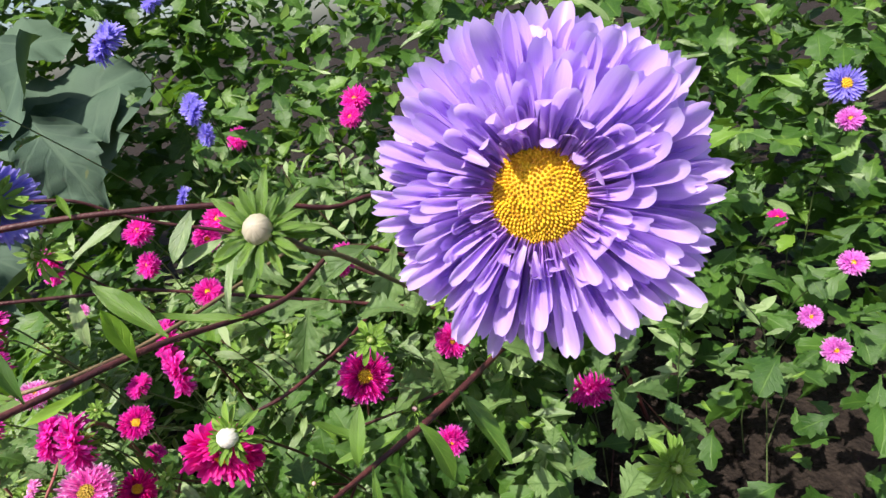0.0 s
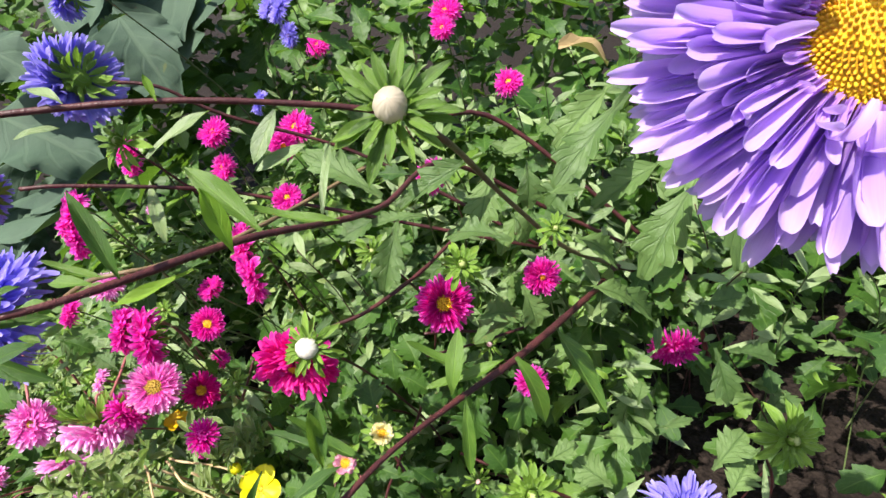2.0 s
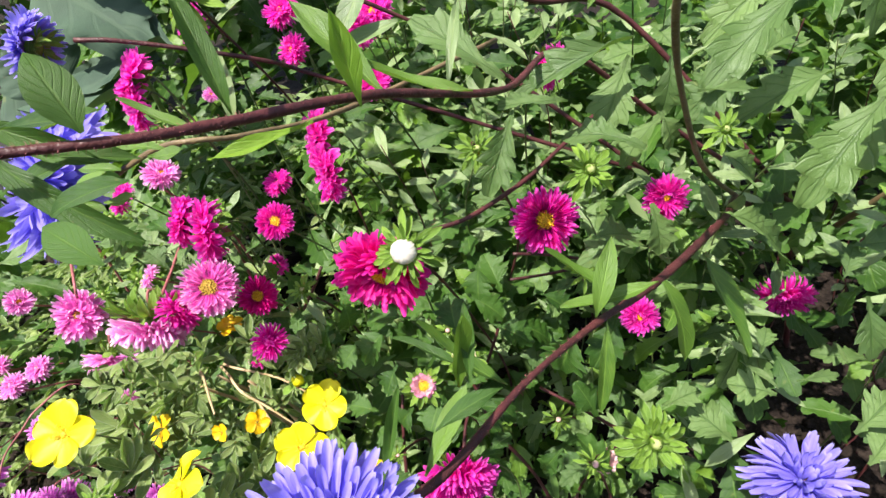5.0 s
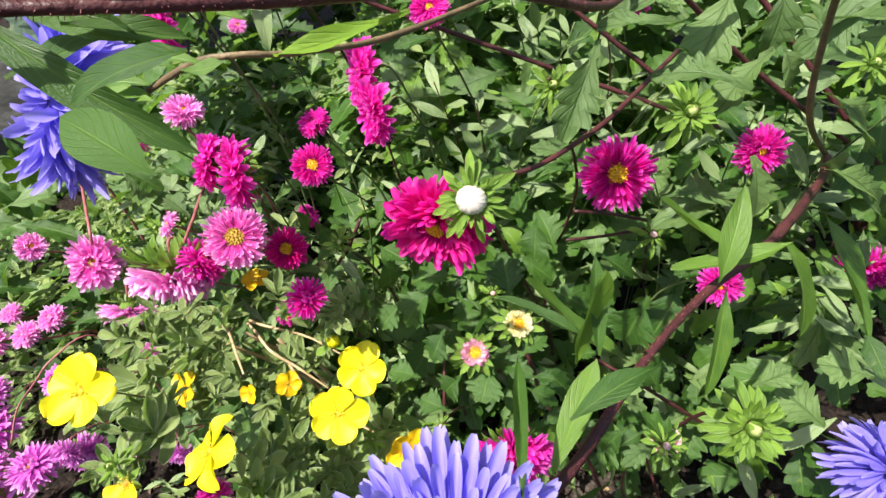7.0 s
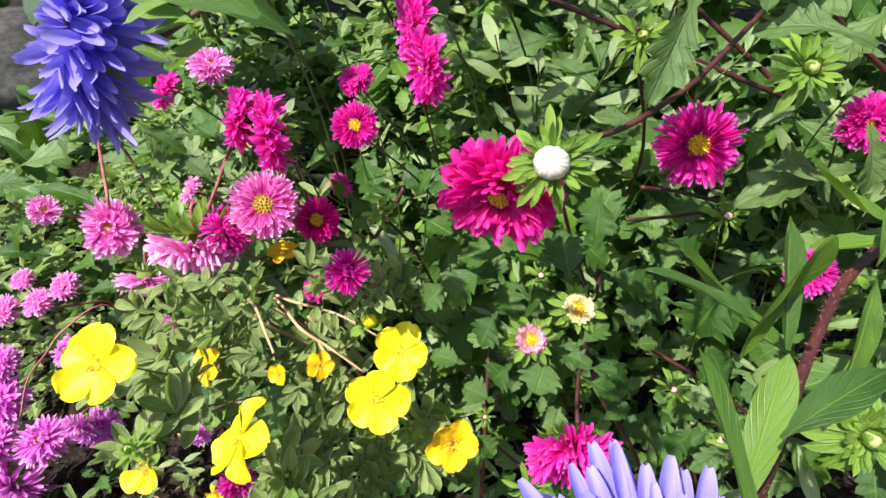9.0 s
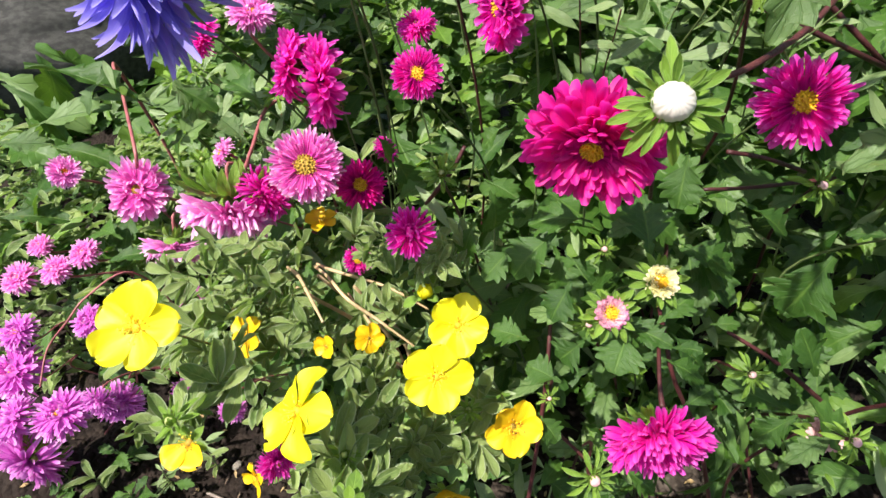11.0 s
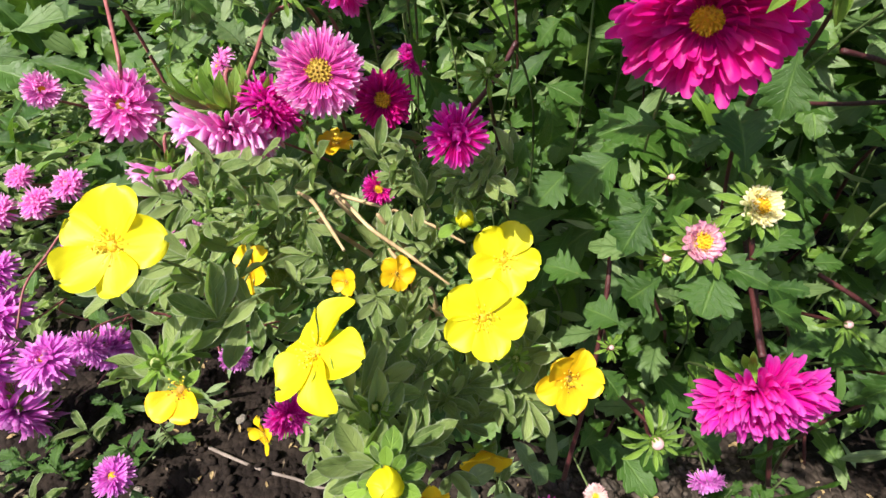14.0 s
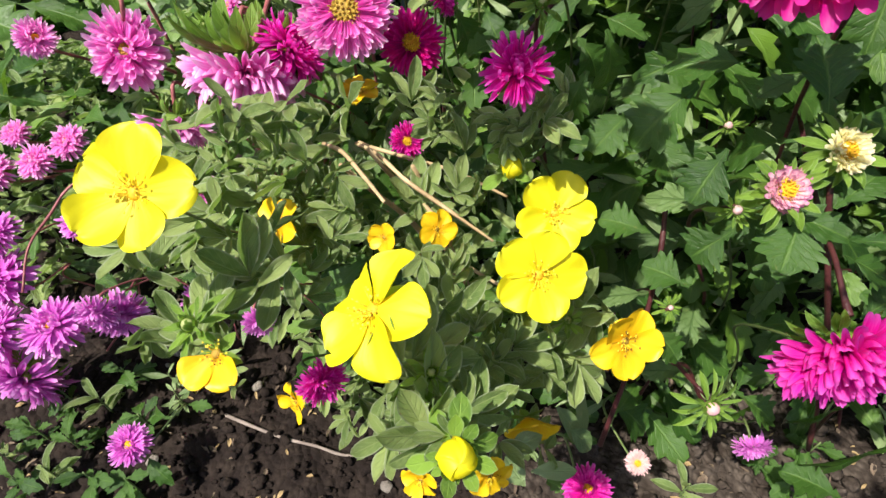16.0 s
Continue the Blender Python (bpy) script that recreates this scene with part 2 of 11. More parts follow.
def leaf_shape(name, material, rows=12, cols=4, teeth=0.0, widest=0.45, stalk=0.12, fold=0.25, bend=-0.5, wave=0.05, seed=0, blunt=0.85, slim=0.45):
    rng = random.Random(seed)
    ph, tw = rng.uniform(0, 6), rng.uniform(-0.25, 0.25)

    def place(u, v):
        if v < stalk:
            w = 0.05 + 0.1 * (v / stalk) ** 2
        else:
            s = (v - stalk) / (1 - stalk)
            k = math.log(0.5) / math.log(widest)
            w = (0.05 if teeth else 0.15) * (1 - s) ** 3 + math.sin(math.pi * s ** k) ** blunt * 0.5
            w = max(w, 0.0 if v > 0.999 else 0.012)
        step = 4 if rows > 20 else 3
        i = round(v * rows) % step
        if teeth and stalk + 0.2 < v < 0.97:
            w *= ((1 - teeth, 1 - 0.25 * teeth, 1 + 0.35 * teeth) if step == 3 else (1 - 1.1 * teeth, 1 - 0.6 * teeth, 1 - 0.1 * teeth, 1 + 0.4 * teeth))[i]
        y, z = bent(v, bend)
        x = u * w
        z += slim * (1.3 * fold * abs(x) - 0.5 * fold * x * x + 1.6 * wave * math.sin(9 * v + ph + 2 * u) * abs(u) + tw * x * v)
        if teeth and i == step - 1 and v > stalk + 0.2:
            y += 0.045 * abs(u)
        return x, y, z

    return sheet(name, rows, cols, place, material)


def petal_shape(name, material, bend=0.3, hook=0.0, channel=0.5, tip=0.55, neck=0.3, rows=7, cols=2, notch=0.0, seed=0, full=0.72, deep=0.42):
    rng = random.Random(seed)
    tw, sway, spoon = rng.uniform(-0.5, 0.5), rng.uniform(-0.7, 0.7), rng.uniform(-0.5, 1.1)

    def place(u, v):
        v = 1 - (1 - v) ** 1.5
        k = min(1.0, v / full)
        w = (neck + (1 - neck) * k * k * (3 - 2 * k)) * 0.5
        if v > full:
            s = (v - full) / (1 - full)
            w *= math.sqrt(max(0.05, 1 - (s * 0.94) ** 2)) * (1 - tip) + tip * (1 - s ** 2.5 * 0.75)
        y, z = bent(v, bend + hook * v * v)
        x = u * w
        z += channel * x * x * deep * (1.2 - v) / max(w, 0.05) + tw * x * v * 0.3
        y -= notch * (1 - abs(u)) * max(0, v - 0.8)
        x += sway * v * v * 0.7
        z += spoon * max(0, v - 0.65) ** 2
        return x, y * 1.0, z * 1.0

    return sheet(name, rows, cols, place, material)


def frame_of(base, tip, up, width, thick=None):
    """The matrix that lays a leaf from base to tip, with its upper side towards up."""
    base, tip, up = Vector(base), Vector(tip), Vector(up)
    y = tip - base
    length = y.length
    y.normalize()
    z = up - up.dot(y) * y
    if z.length < 1e-4:
        z = Vector((0.3, -0.5, 0.8)) - Vector((0.3, -0.5, 0.8)).dot(y) * y
    z.normalize()
    x = y.cross(z)
    t = thick or length
    m = Matrix((x * width, y * length, z * t)).transposed().to_4x4()
    m.translation = base
    return m


def facing(centre, normal, turn=0.0):
    z = Vector(normal).normalized()
    x = Vector((0, 0, 1)).cross(z)
    x = x.normalized() if x.length > 0.05 else Vector((1, 0, 0))
    y = z.cross(x)
    m = Matrix((x, y, z)).transposed().to_4x4()
    m.translation = centre
    return m @ Matrix.Rotation(turn, 4, "Z")


class Heap:
    """Collects posed copies of small meshes and joins them into one."""

    def __init__(self):
        self.parts = []

    def add(self, me, m):
        self.parts.append((me, m))

    def mesh(self, name):
        cache, vs, us, ls, starts, mats, mi = {}, [], [], [], [], [], []
        n = 0
        for me, m in self.parts:
            if me not in cache:
                co = np.empty(len(me.vertices) * 3, dtype=np.float32)
                me.vertices.foreach_get("co", co)
                lo = np.empty(len(me.loops), dtype=np.int32)
                me.loops.foreach_get("vertex_index", lo)
                tot = np.empty(len(me.polygons), dtype=np.int32)
                me.polygons.foreach_get("loop_total", tot)
                w = np.zeros(len(me.loops) * 2, dtype=np.float32)
                if me.uv_layers:
                    me.uv_layers[0].data.foreach_get("uv", w)
                if me.materials[0] not in mats:
                    mats.append(me.materials[0])
                cache[me] = co.reshape(-1, 3), lo, tot, w, mats.index(me.materials[0])
            co, lo, tot, w, k = cache[me]
            a = np.array(m, dtype=np.float32)
            vs.append(co @ a[:3, :3].T + a[:3, 3])
            ls.append(lo + n)
            starts.append(tot)
            us.append(w)
            mi.append(np.full(len(tot), k, dtype=np.int32))
            n += len(co)
        out = bpy.data.meshes.new(name)
        v, l, t = np.concatenate(vs), np.concatenate(ls), np.concatenate(starts)
        out.vertices.add(len(v))
        out.vertices.foreach_set("co", v.ravel())
        out.loops.add(len(l))
        out.loops.foreach_set("vertex_index", l)
        out.polygons.add(len(t))
        out.polygons.foreach_set("loop_start", np.concatenate(([0], np.cumsum(t)[:-1])).astype(np.int32))
        out.polygons.foreach_set("material_index", np.concatenate(mi))
        out.polygons.foreach_set("use_smooth", np.ones(len(t), dtype=bool))
        out.uv_layers.new(name="UVMap").data.foreach_set("uv", np.concatenate(us))
        for k in mats:
            out.materials.append(k)
        out.update(calc_edges=True)
        return out


def smooth_path(points, steps=6):
    """Points along a soft curve through the given ones; the fourth number is the radius."""
    p = [np.array(q, dtype=float) for q in points]
    p = [2 * p[0] - p[1]] + p + [2 * p[-1] - p[-2]]
    out = []
    for i in range(1, len(p) - 2):
        for k in range(steps):
            s = k / steps
            out.append(0.5 * (2 * p[i] + (p[i + 1] - p[i - 1]) * s + (2 * p[i - 1] - 5 * p[i] + 4 * p[i + 1] - p[i + 2]) * s * s + (3 * p[i] - p[i - 1] - 3 * p[i + 1] + p[i + 2]) * s ** 3))
    out.append(p[-2])
    return out


def tube(name, points, material, sides=7, steps=6, rough=0.12, seed=0):
    rng = random.Random(seed)
    path = smooth_path(points, steps)
    verts, faces, uvs = [], [], []
    side = Vector((0.3, 0.2, 0.9))
    for i, q in enumerate(path):
        a, b = path[max(0, i - 1)][:3], path[min(len(path) - 1, i + 1)][:3]
        d = Vector(b - a)
        d = d.normalized() if d.length > 1e-7 else Vector((0, 0, 1))
        side = side - side.dot(d) * d
        side = side.normalized() if side.length > 1e-3 else d.orthogonal().normalized()
        other = d.cross(side)
        r = max(float(q[3]), 1e-4) * (1 + rng.uniform(-rough, rough))
        for k in range(sides):
            w = 2 * math.pi * k / sides
            verts.append(Vector(q[:3]) + r * (math.cos(w) * side + math.sin(w) * other))
    for i in range(len(path) - 1):
        for k in range(sides):
            a, b = i * sides + k, i * sides + (k + 1) % sides
            faces.append((a, b, b + sides, a + sides))
    faces.append(tuple(range(sides))[::-1])
    faces.append(tuple(range(len(verts) - sides, len(verts))))
    me = bpy.data.meshes.new(name)
    me.from_pydata([tuple(v) for v in verts], [], faces)
    me.uv_layers.new(name="UVMap")
    me.polygons.foreach_set("use_smooth", [True] * len(me.polygons))
    me.materials.append(material)
    return me


def dome(name, material, rings=5, sides=12, flat=0.5):
    verts, faces = [(0, 0, flat)], []
    for i in range(1, rings + 1):
        a = 0.5 * math.pi * i / rings
        for k in range(sides):
            w = 2 * math.pi * k / sides
            verts.append((math.sin(a) * math.cos(w), math.sin(a) * math.sin(w), flat * math.cos(a)))
    for k in range(sides):
        faces.append((0, 1 + k, 1 + (k + 1) % sides))
    for i in range(rings - 1):
        for k in range(sides):
            a, b = 1 + i * sides + k, 1 + i * sides + (k + 1) % sides
            faces.append((a, a + sides, b + sides, b))
    me = bpy.data.meshes.new(name)
    me.from_pydata(verts, [], faces)
    me.uv_layers.new(name="UVMap")
    me.polygons.foreach_set("use_smooth", [True] * len(me.polygons))
    me.materials.append(material)
    return me


# ---- leaf, petal and bud forms that the plants share ----
TOOTHED = [leaf_shape("toothed leaf", ASTER_LEAF, 24, 6, 0.22 + 0.05 * (k % 3), 0.54 + 0.05 * (k % 2), 0.2, 0.2 + 0.12 * (k % 3), -0.35 - 0.22 * (k % 4), 0.05, k) for k in range(6)]
TOOTHED_PALE = [leaf_shape("pale toothed leaf", ASTER_LEAF_PALE, 24, 6, 0.22 + 0.06 * (k % 2), 0.58, 0.18, 0.22 + 0.1 * (k % 3), -0.3 - 0.25 * (k % 4), 0.05, 20 + k) for k in range(6)]
SIMPLE_TOOTHED = [leaf_shape("undergrowth leaf", ASTER_LEAF, 15, 2, 0.26, 0.54, 0.22, 0.3, -0.3 - 0.3 * k, 0.05, 40 + k) for k in range(4)]
SIMPLE_PALE = [leaf_shape("pale undergrowth leaf", MID_LEAF, 15, 2, 0.24, 0.56, 0.2, 0.3, -0.3 - 0.3 * k, 0.05, 50 + k) for k in range(4)]
LANCE = [leaf_shape("lance leaf", UPPER_LEAF, 10, 4, 0.0, 0.5 + 0.05 * (k % 2), 0.1, 0.12 + 0.12 * (k % 3), -0.7 + 0.35 * k, 0.05, 60 + k, slim=0.26) for k in range(5)]
NEAR_LANCE = [leaf_shape("narrow leaf", MID_LEAF, 12, 4, 0.0, 0.5 + 0.05 * (k % 2), 0.1, 0.3 + 0.1 * (k % 3), -0.6 + 0.3 * k, 0.05, 65 + k, slim=0.28) for k in range(5)]
MID_BROAD = [leaf_shape("smooth broad leaf", MID_LEAF, 14, 6, 0.0, 0.45, 0.08, 0.3, -0.5 + 0.3 * k, 0.08, 160 + k) for k in range(3)]
# same narrow leaf in the darker aster green, which stands in for shade
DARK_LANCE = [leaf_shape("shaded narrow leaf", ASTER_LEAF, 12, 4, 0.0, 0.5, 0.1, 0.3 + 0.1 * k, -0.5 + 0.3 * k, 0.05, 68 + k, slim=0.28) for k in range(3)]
LIME = [leaf_shape("lime leaf", LIME_LEAF, 10, 4, 0.0, 0.55, 0.1, 0.35, -0.4 + 0.4 * k, 0.05, 70 + k, slim=0.3) for k in range(3)]
LEAFLET = [leaf_shape("leaflet", SHRUB_LEAF, 9, 4, 0.0, 0.58, 0.08, 0.55, -0.5 + 0.35 * k, 0.04, 80 + k, 0.68, slim=0.45) for k in range(4)]
DRY = [leaf_shape("dry leaf", DRY_LEAF, 10, 4, 0.0, 0.5, 0.1, 0.5, -0.9, 0.09, 75)]
LITTER = [leaf_shape("crumb", LITTER_LEAF, 5, 2, 0.0, 0.5, 0.05, 0.5, b, 0.1, 140 + k, slim=0.5) for k, b in enumerate((-0.8, 0.6))]
BLADE = [leaf_shape("blade", GRASS_LEAF, 10, 2, 0.0, 0.35, 0.02, 0.6, -1.3 + 0.4 * k, 0.02, 90 + k, slim=0.2) for k in range(3)]
BROAD = [leaf_shape("broad leaf", BROAD_LEAF, 24, 12, 0.07, 0.4, 0.06, 0.2, -0.55, 0.1, 100 + k) for k in range(2)]
BRACTS = [leaf_shape("bract", BRACT, 7, 2, 0.0, 0.6, 0.05, 0.4, b, 0.02, 110 + k, slim=0.32) for k, b in enumerate((-1.2, -0.5, 0.3, 1.0, 1.6))]
SEPAL = leaf_shape("sepal", BRACT, 5, 2, 0.0, 0.45, 0.02, 0.3, 0.3, 0.02, 118)


def palmate(seed, small=1.0):
    """One shrub leaf: five to seven narrow leaflets from one short stalk."""
    rng, heap = random.Random(seed), Heap()
    for a, s, q in ((0, 1.0, 0.12), (42, 0.95, 0.1), (-44, 0.92, 0.1), (82, 0.7, -0.08), (-86, 0.68, -0.08)):
        w = radians(a + rng.uniform(-10, 10))
        foot = Vector((0, q, 0))
        tip = foot + Vector((math.sin(w), math.cos(w), rng.uniform(-0.15, 0.65))) * s * small
        heap.add(rng.choice(LEAFLET), frame_of(foot, tip, (rng.uniform(-0.4, 0.4), rng.uniform(-0.4, 0.2), 1), 0.37 * s * small))
    return heap.mesh("shrub leaf")


PALMATE = [palmate(k) for k in range(9)]


def petal_set(name, material, seed, slim=0.3, rows=7, cols=2, full=0.72, deep=0.42):
    """Three batches of seven petals, from swept back to hooked over."""
    out = []
    for batch in range(3):
        for k, (b, h) in enumerate(((-0.5, -0.3), (-0.1, 0.0), (0.4, 0.3), (0.9, 0.6), (1.5, 1.4), (-0.9, -1.0))):
            out.append(petal_shape(name, material, b, h, 0.5 + 0.2 * (k % 3), 0.15, slim, rows, cols, 0.12 * ((k + batch) % 2), seed + k + 31 * batch, full, deep))
        out.append(petal_shape(name, material, 1.75, 0.0, -0.35, 0.5, 0.95, 7, 2, 0.0, seed + 8))
    return out


PETALS = {key: petal_set(f"{key} petal", m, 200 + 10 * i) for i, (key, m) in enumerate((
    ("blue", BLUE_VIOLET), ("magenta", MAGENTA), ("pink", PINK), ("purple", PURPLE),
    ("cream", CREAM), ("lilac", LILAC_RIM), ("palepink", PALE_PINK), ("white", WHITE_BUD), ("golden", YELLOW), ("green", GREEN_BUD), ("beige", BEIGE_BUD)))}
PETALS["violet_near"] = petal_set("violet petal", VIOLET, 400, 0.36, 12, 4, 0.8, 0.75)
PETALS["pink_near"] = petal_set("pink petal", PINK, 460, 0.4, 10, 4, 0.8, 0.7)
PETALS["magenta_near"] = petal_set("magenta petal", MAGENTA, 480, 0.4, 10, 4, 0.8, 0.7)
PETALS["crimson_near"] = petal_set("crimson petal", CRIMSON, 440, 0.45, 10, 4, 0.8)
PETALS["blue_near"] = petal_set("blue violet petal", BLUE_VIOLET, 420, 0.34, 12, 4)
ROUND_PETAL = {}
for key, m in (("yellow", YELLOW), ("old", OLD_YELLOW)):
    ROUND_PETAL[key] = []
    for k in range(4):
        def place(u, v, k=k):
            v = 1 - (1 - v) ** 1.5
            w = 0.49 * math.sqrt(max(0.0, 1 - ((v - 0.62) / (0.64 if v < 0.62 else 0.385)) ** 2)) * (0.45 + 0.55 * min(1, v * 1.8))
            y, z = bent(v, -0.25 + 0.24 * k)
            x = u * w
            return x, y - 0.05 * (1 - abs(u)) * max(0, v - 0.85) * 4, z + (0.5 + 0.25 * (k % 2)) * x * x + 0.09 * math.sin(6 * v + 3.5 * u + 2 * k) * v * abs(u) + 0.018 * math.sin(9 * u + k) * v + 0.012 * math.sin(17 * u + 5 * v + k) * v * v
        ROUND_PETAL[key].append(sheet(f"{key} round petal", 14, 10, place, m))
FLORET = {key: dome("floret", m, 2, 6, 1.6) for key, m in (("bright", DISC), ("dark", DISC_DARK))}
CORE = {key: dome("core", m, 5, 16, 0.45) for key, m in (("bright", DISC), ("dark", DISC_DARK))}
GREEN_CORE = dome("green core", BRACT, 4, 12, 0.7)


def ribbed_ball(material, ribs):
    """A shut bud: a ball of tightly laid petals that shows as ribs running to its tip."""
    def place(u, v):
        w, a = math.pi * u, 2.1 * (1 - v) + 0.02
        q = 1 + (0.03 * abs(math.sin(ribs * w / 2 + 2.2 * v + 0.6 * math.sin(2 * w))) + 0.04 * abs(math.sin((ribs // 2) * w / 2 - 2.6 * v + 1)) + 0.04 * math.sin(2 * w + 5 * v) - 0.04) * math.sin(a)
        return q * math.sin(a) * math.cos(w), q * math.sin(a) * math.sin(w), q * math.cos(a) * 0.96
    return sheet("bud core", 16, 96, place, material)


def wrapped_ball(material, petals):
    """A swelling bud: an egg of broad petals, each laid over the edge of the next."""
    def place(u, v):
        w, a = math.pi * u, 2.2 * (1 - v) + 0.02
        lap = (petals * (u + 1) / 2 + 0.75 * v) % 1.0
        q = 0.92 + (0.15 * lap ** 1.5 + 0.03 * math.sin(4 * w + 7 * v)) * math.sin(a) ** 0.5
        return q * math.sin(a) * math.cos(w), q * math.sin(a) * math.sin(w), q * math.cos(a) * 1.14
    return sheet("bud core", 18, 110, place, material)


BUD_CORE = {key: wrapped_ball(PETALS[key][0].materials[0], 4) if key == "golden" else ribbed_ball(PETALS[key][0].materials[0], 18) for key in PETALS}
PIP = dome("anther", STAMEN, 2, 5, 1.0)
DARK_PIP = dome("dark anther", ANTHER, 2, 5, 1.0)
CLEAR = []


# ---- builders ----
def plant(name, label, category, root, group=""):
    e = new(name)
    e.empty_display_size = 0.01
    e.location = root
    tagged(e, label, category, group)
    return e


def under(parent, name, me, m=None, label=""):
    """Links a mesh as a part of a thing whose base is an Empty; m is its pose in the world."""
    ob = new(name, me)
    ob.parent = parent
    ob.matrix_parent_inverse = Matrix.Translation(-parent.location)
    ob.matrix_basis = m if m is not None else Matrix()
    if label:
        ob["label"] = label
    return ob


def inside(parent, name, me, m, label=""):
    """Links a mesh under a part, posed in the part's own space."""
    ob = new(name, me)
    ob.parent = parent
    ob.matrix_basis = m
    if label:
        ob["label"] = label
    return ob


def disc_mesh(r, count, kind, seed=0):
    """A flower's eye: a low dome set with small florets in spirals."""
    rng, heap = random.Random(seed), Heap()
    heap.add(CORE[kind], Matrix.Diagonal((r, r, r, 1)))
    for i in range(count):
        q = math.sqrt((i + 0.5) / count)
        w = i * 2.39996
        a = q * math.pi / 2 * 0.96
        p = Vector((math.sin(a) * math.cos(w), math.sin(a) * math.sin(w), 0.45 * math.cos(a))) * r
        s = r * 1.05 / math.sqrt(count) * rng.uniform(0.8, 1.1)
        n = Vector((p.x, p.y, r * 0.8))
        heap.add(FLORET[kind], facing(p, n) @ Matrix.Diagonal((s, s, s * rng.uniform(1.0, 1.8), 1)))
    return heap.mesh("flower eye")


def petal_poses(rng, r, disc, layers, lop=0.0):
    """layers: how many, how steep in degrees, length, width, which bends; lengths in parts of the flower's radius."""
    for n, steep, length, width, bends in layers:
        shift = rng.uniform(0, 6.28)
        for k in range(n):
            w = shift + 2 * math.pi * (k + rng.uniform(-0.3, 0.3)) / n
            s = r * length * rng.uniform(0.86, 1.07)
            high = lop * max(0.0, math.cos(w + 0.5)) ** 1.3
            low = lop * max(0.0, math.cos(w - 1.9))
            tilt = radians(steep + rng.uniform(-7, 7) + high * (8 + 26 * max(0.0, 0.75 - length)))
            m = Matrix.Rotation(w, 4, "Z") @ Matrix.Translation((0, disc * 0.9 * r, 0.06 * r * rng.uniform(-1, 1))) @ Matrix.Rotation(tilt, 4, "X")
            m = m @ Matrix.Rotation(rng.uniform(-0.2, 0.2), 4, "Y") @ Matrix.Diagonal((r * width * rng.uniform(0.85, 1.15) * (1 + 0.4 * high - 0.22 * low), s * (1 + 0.04 * high), s, 1))
            yield rng.choice(bends) + 7 * rng.randrange(3), m


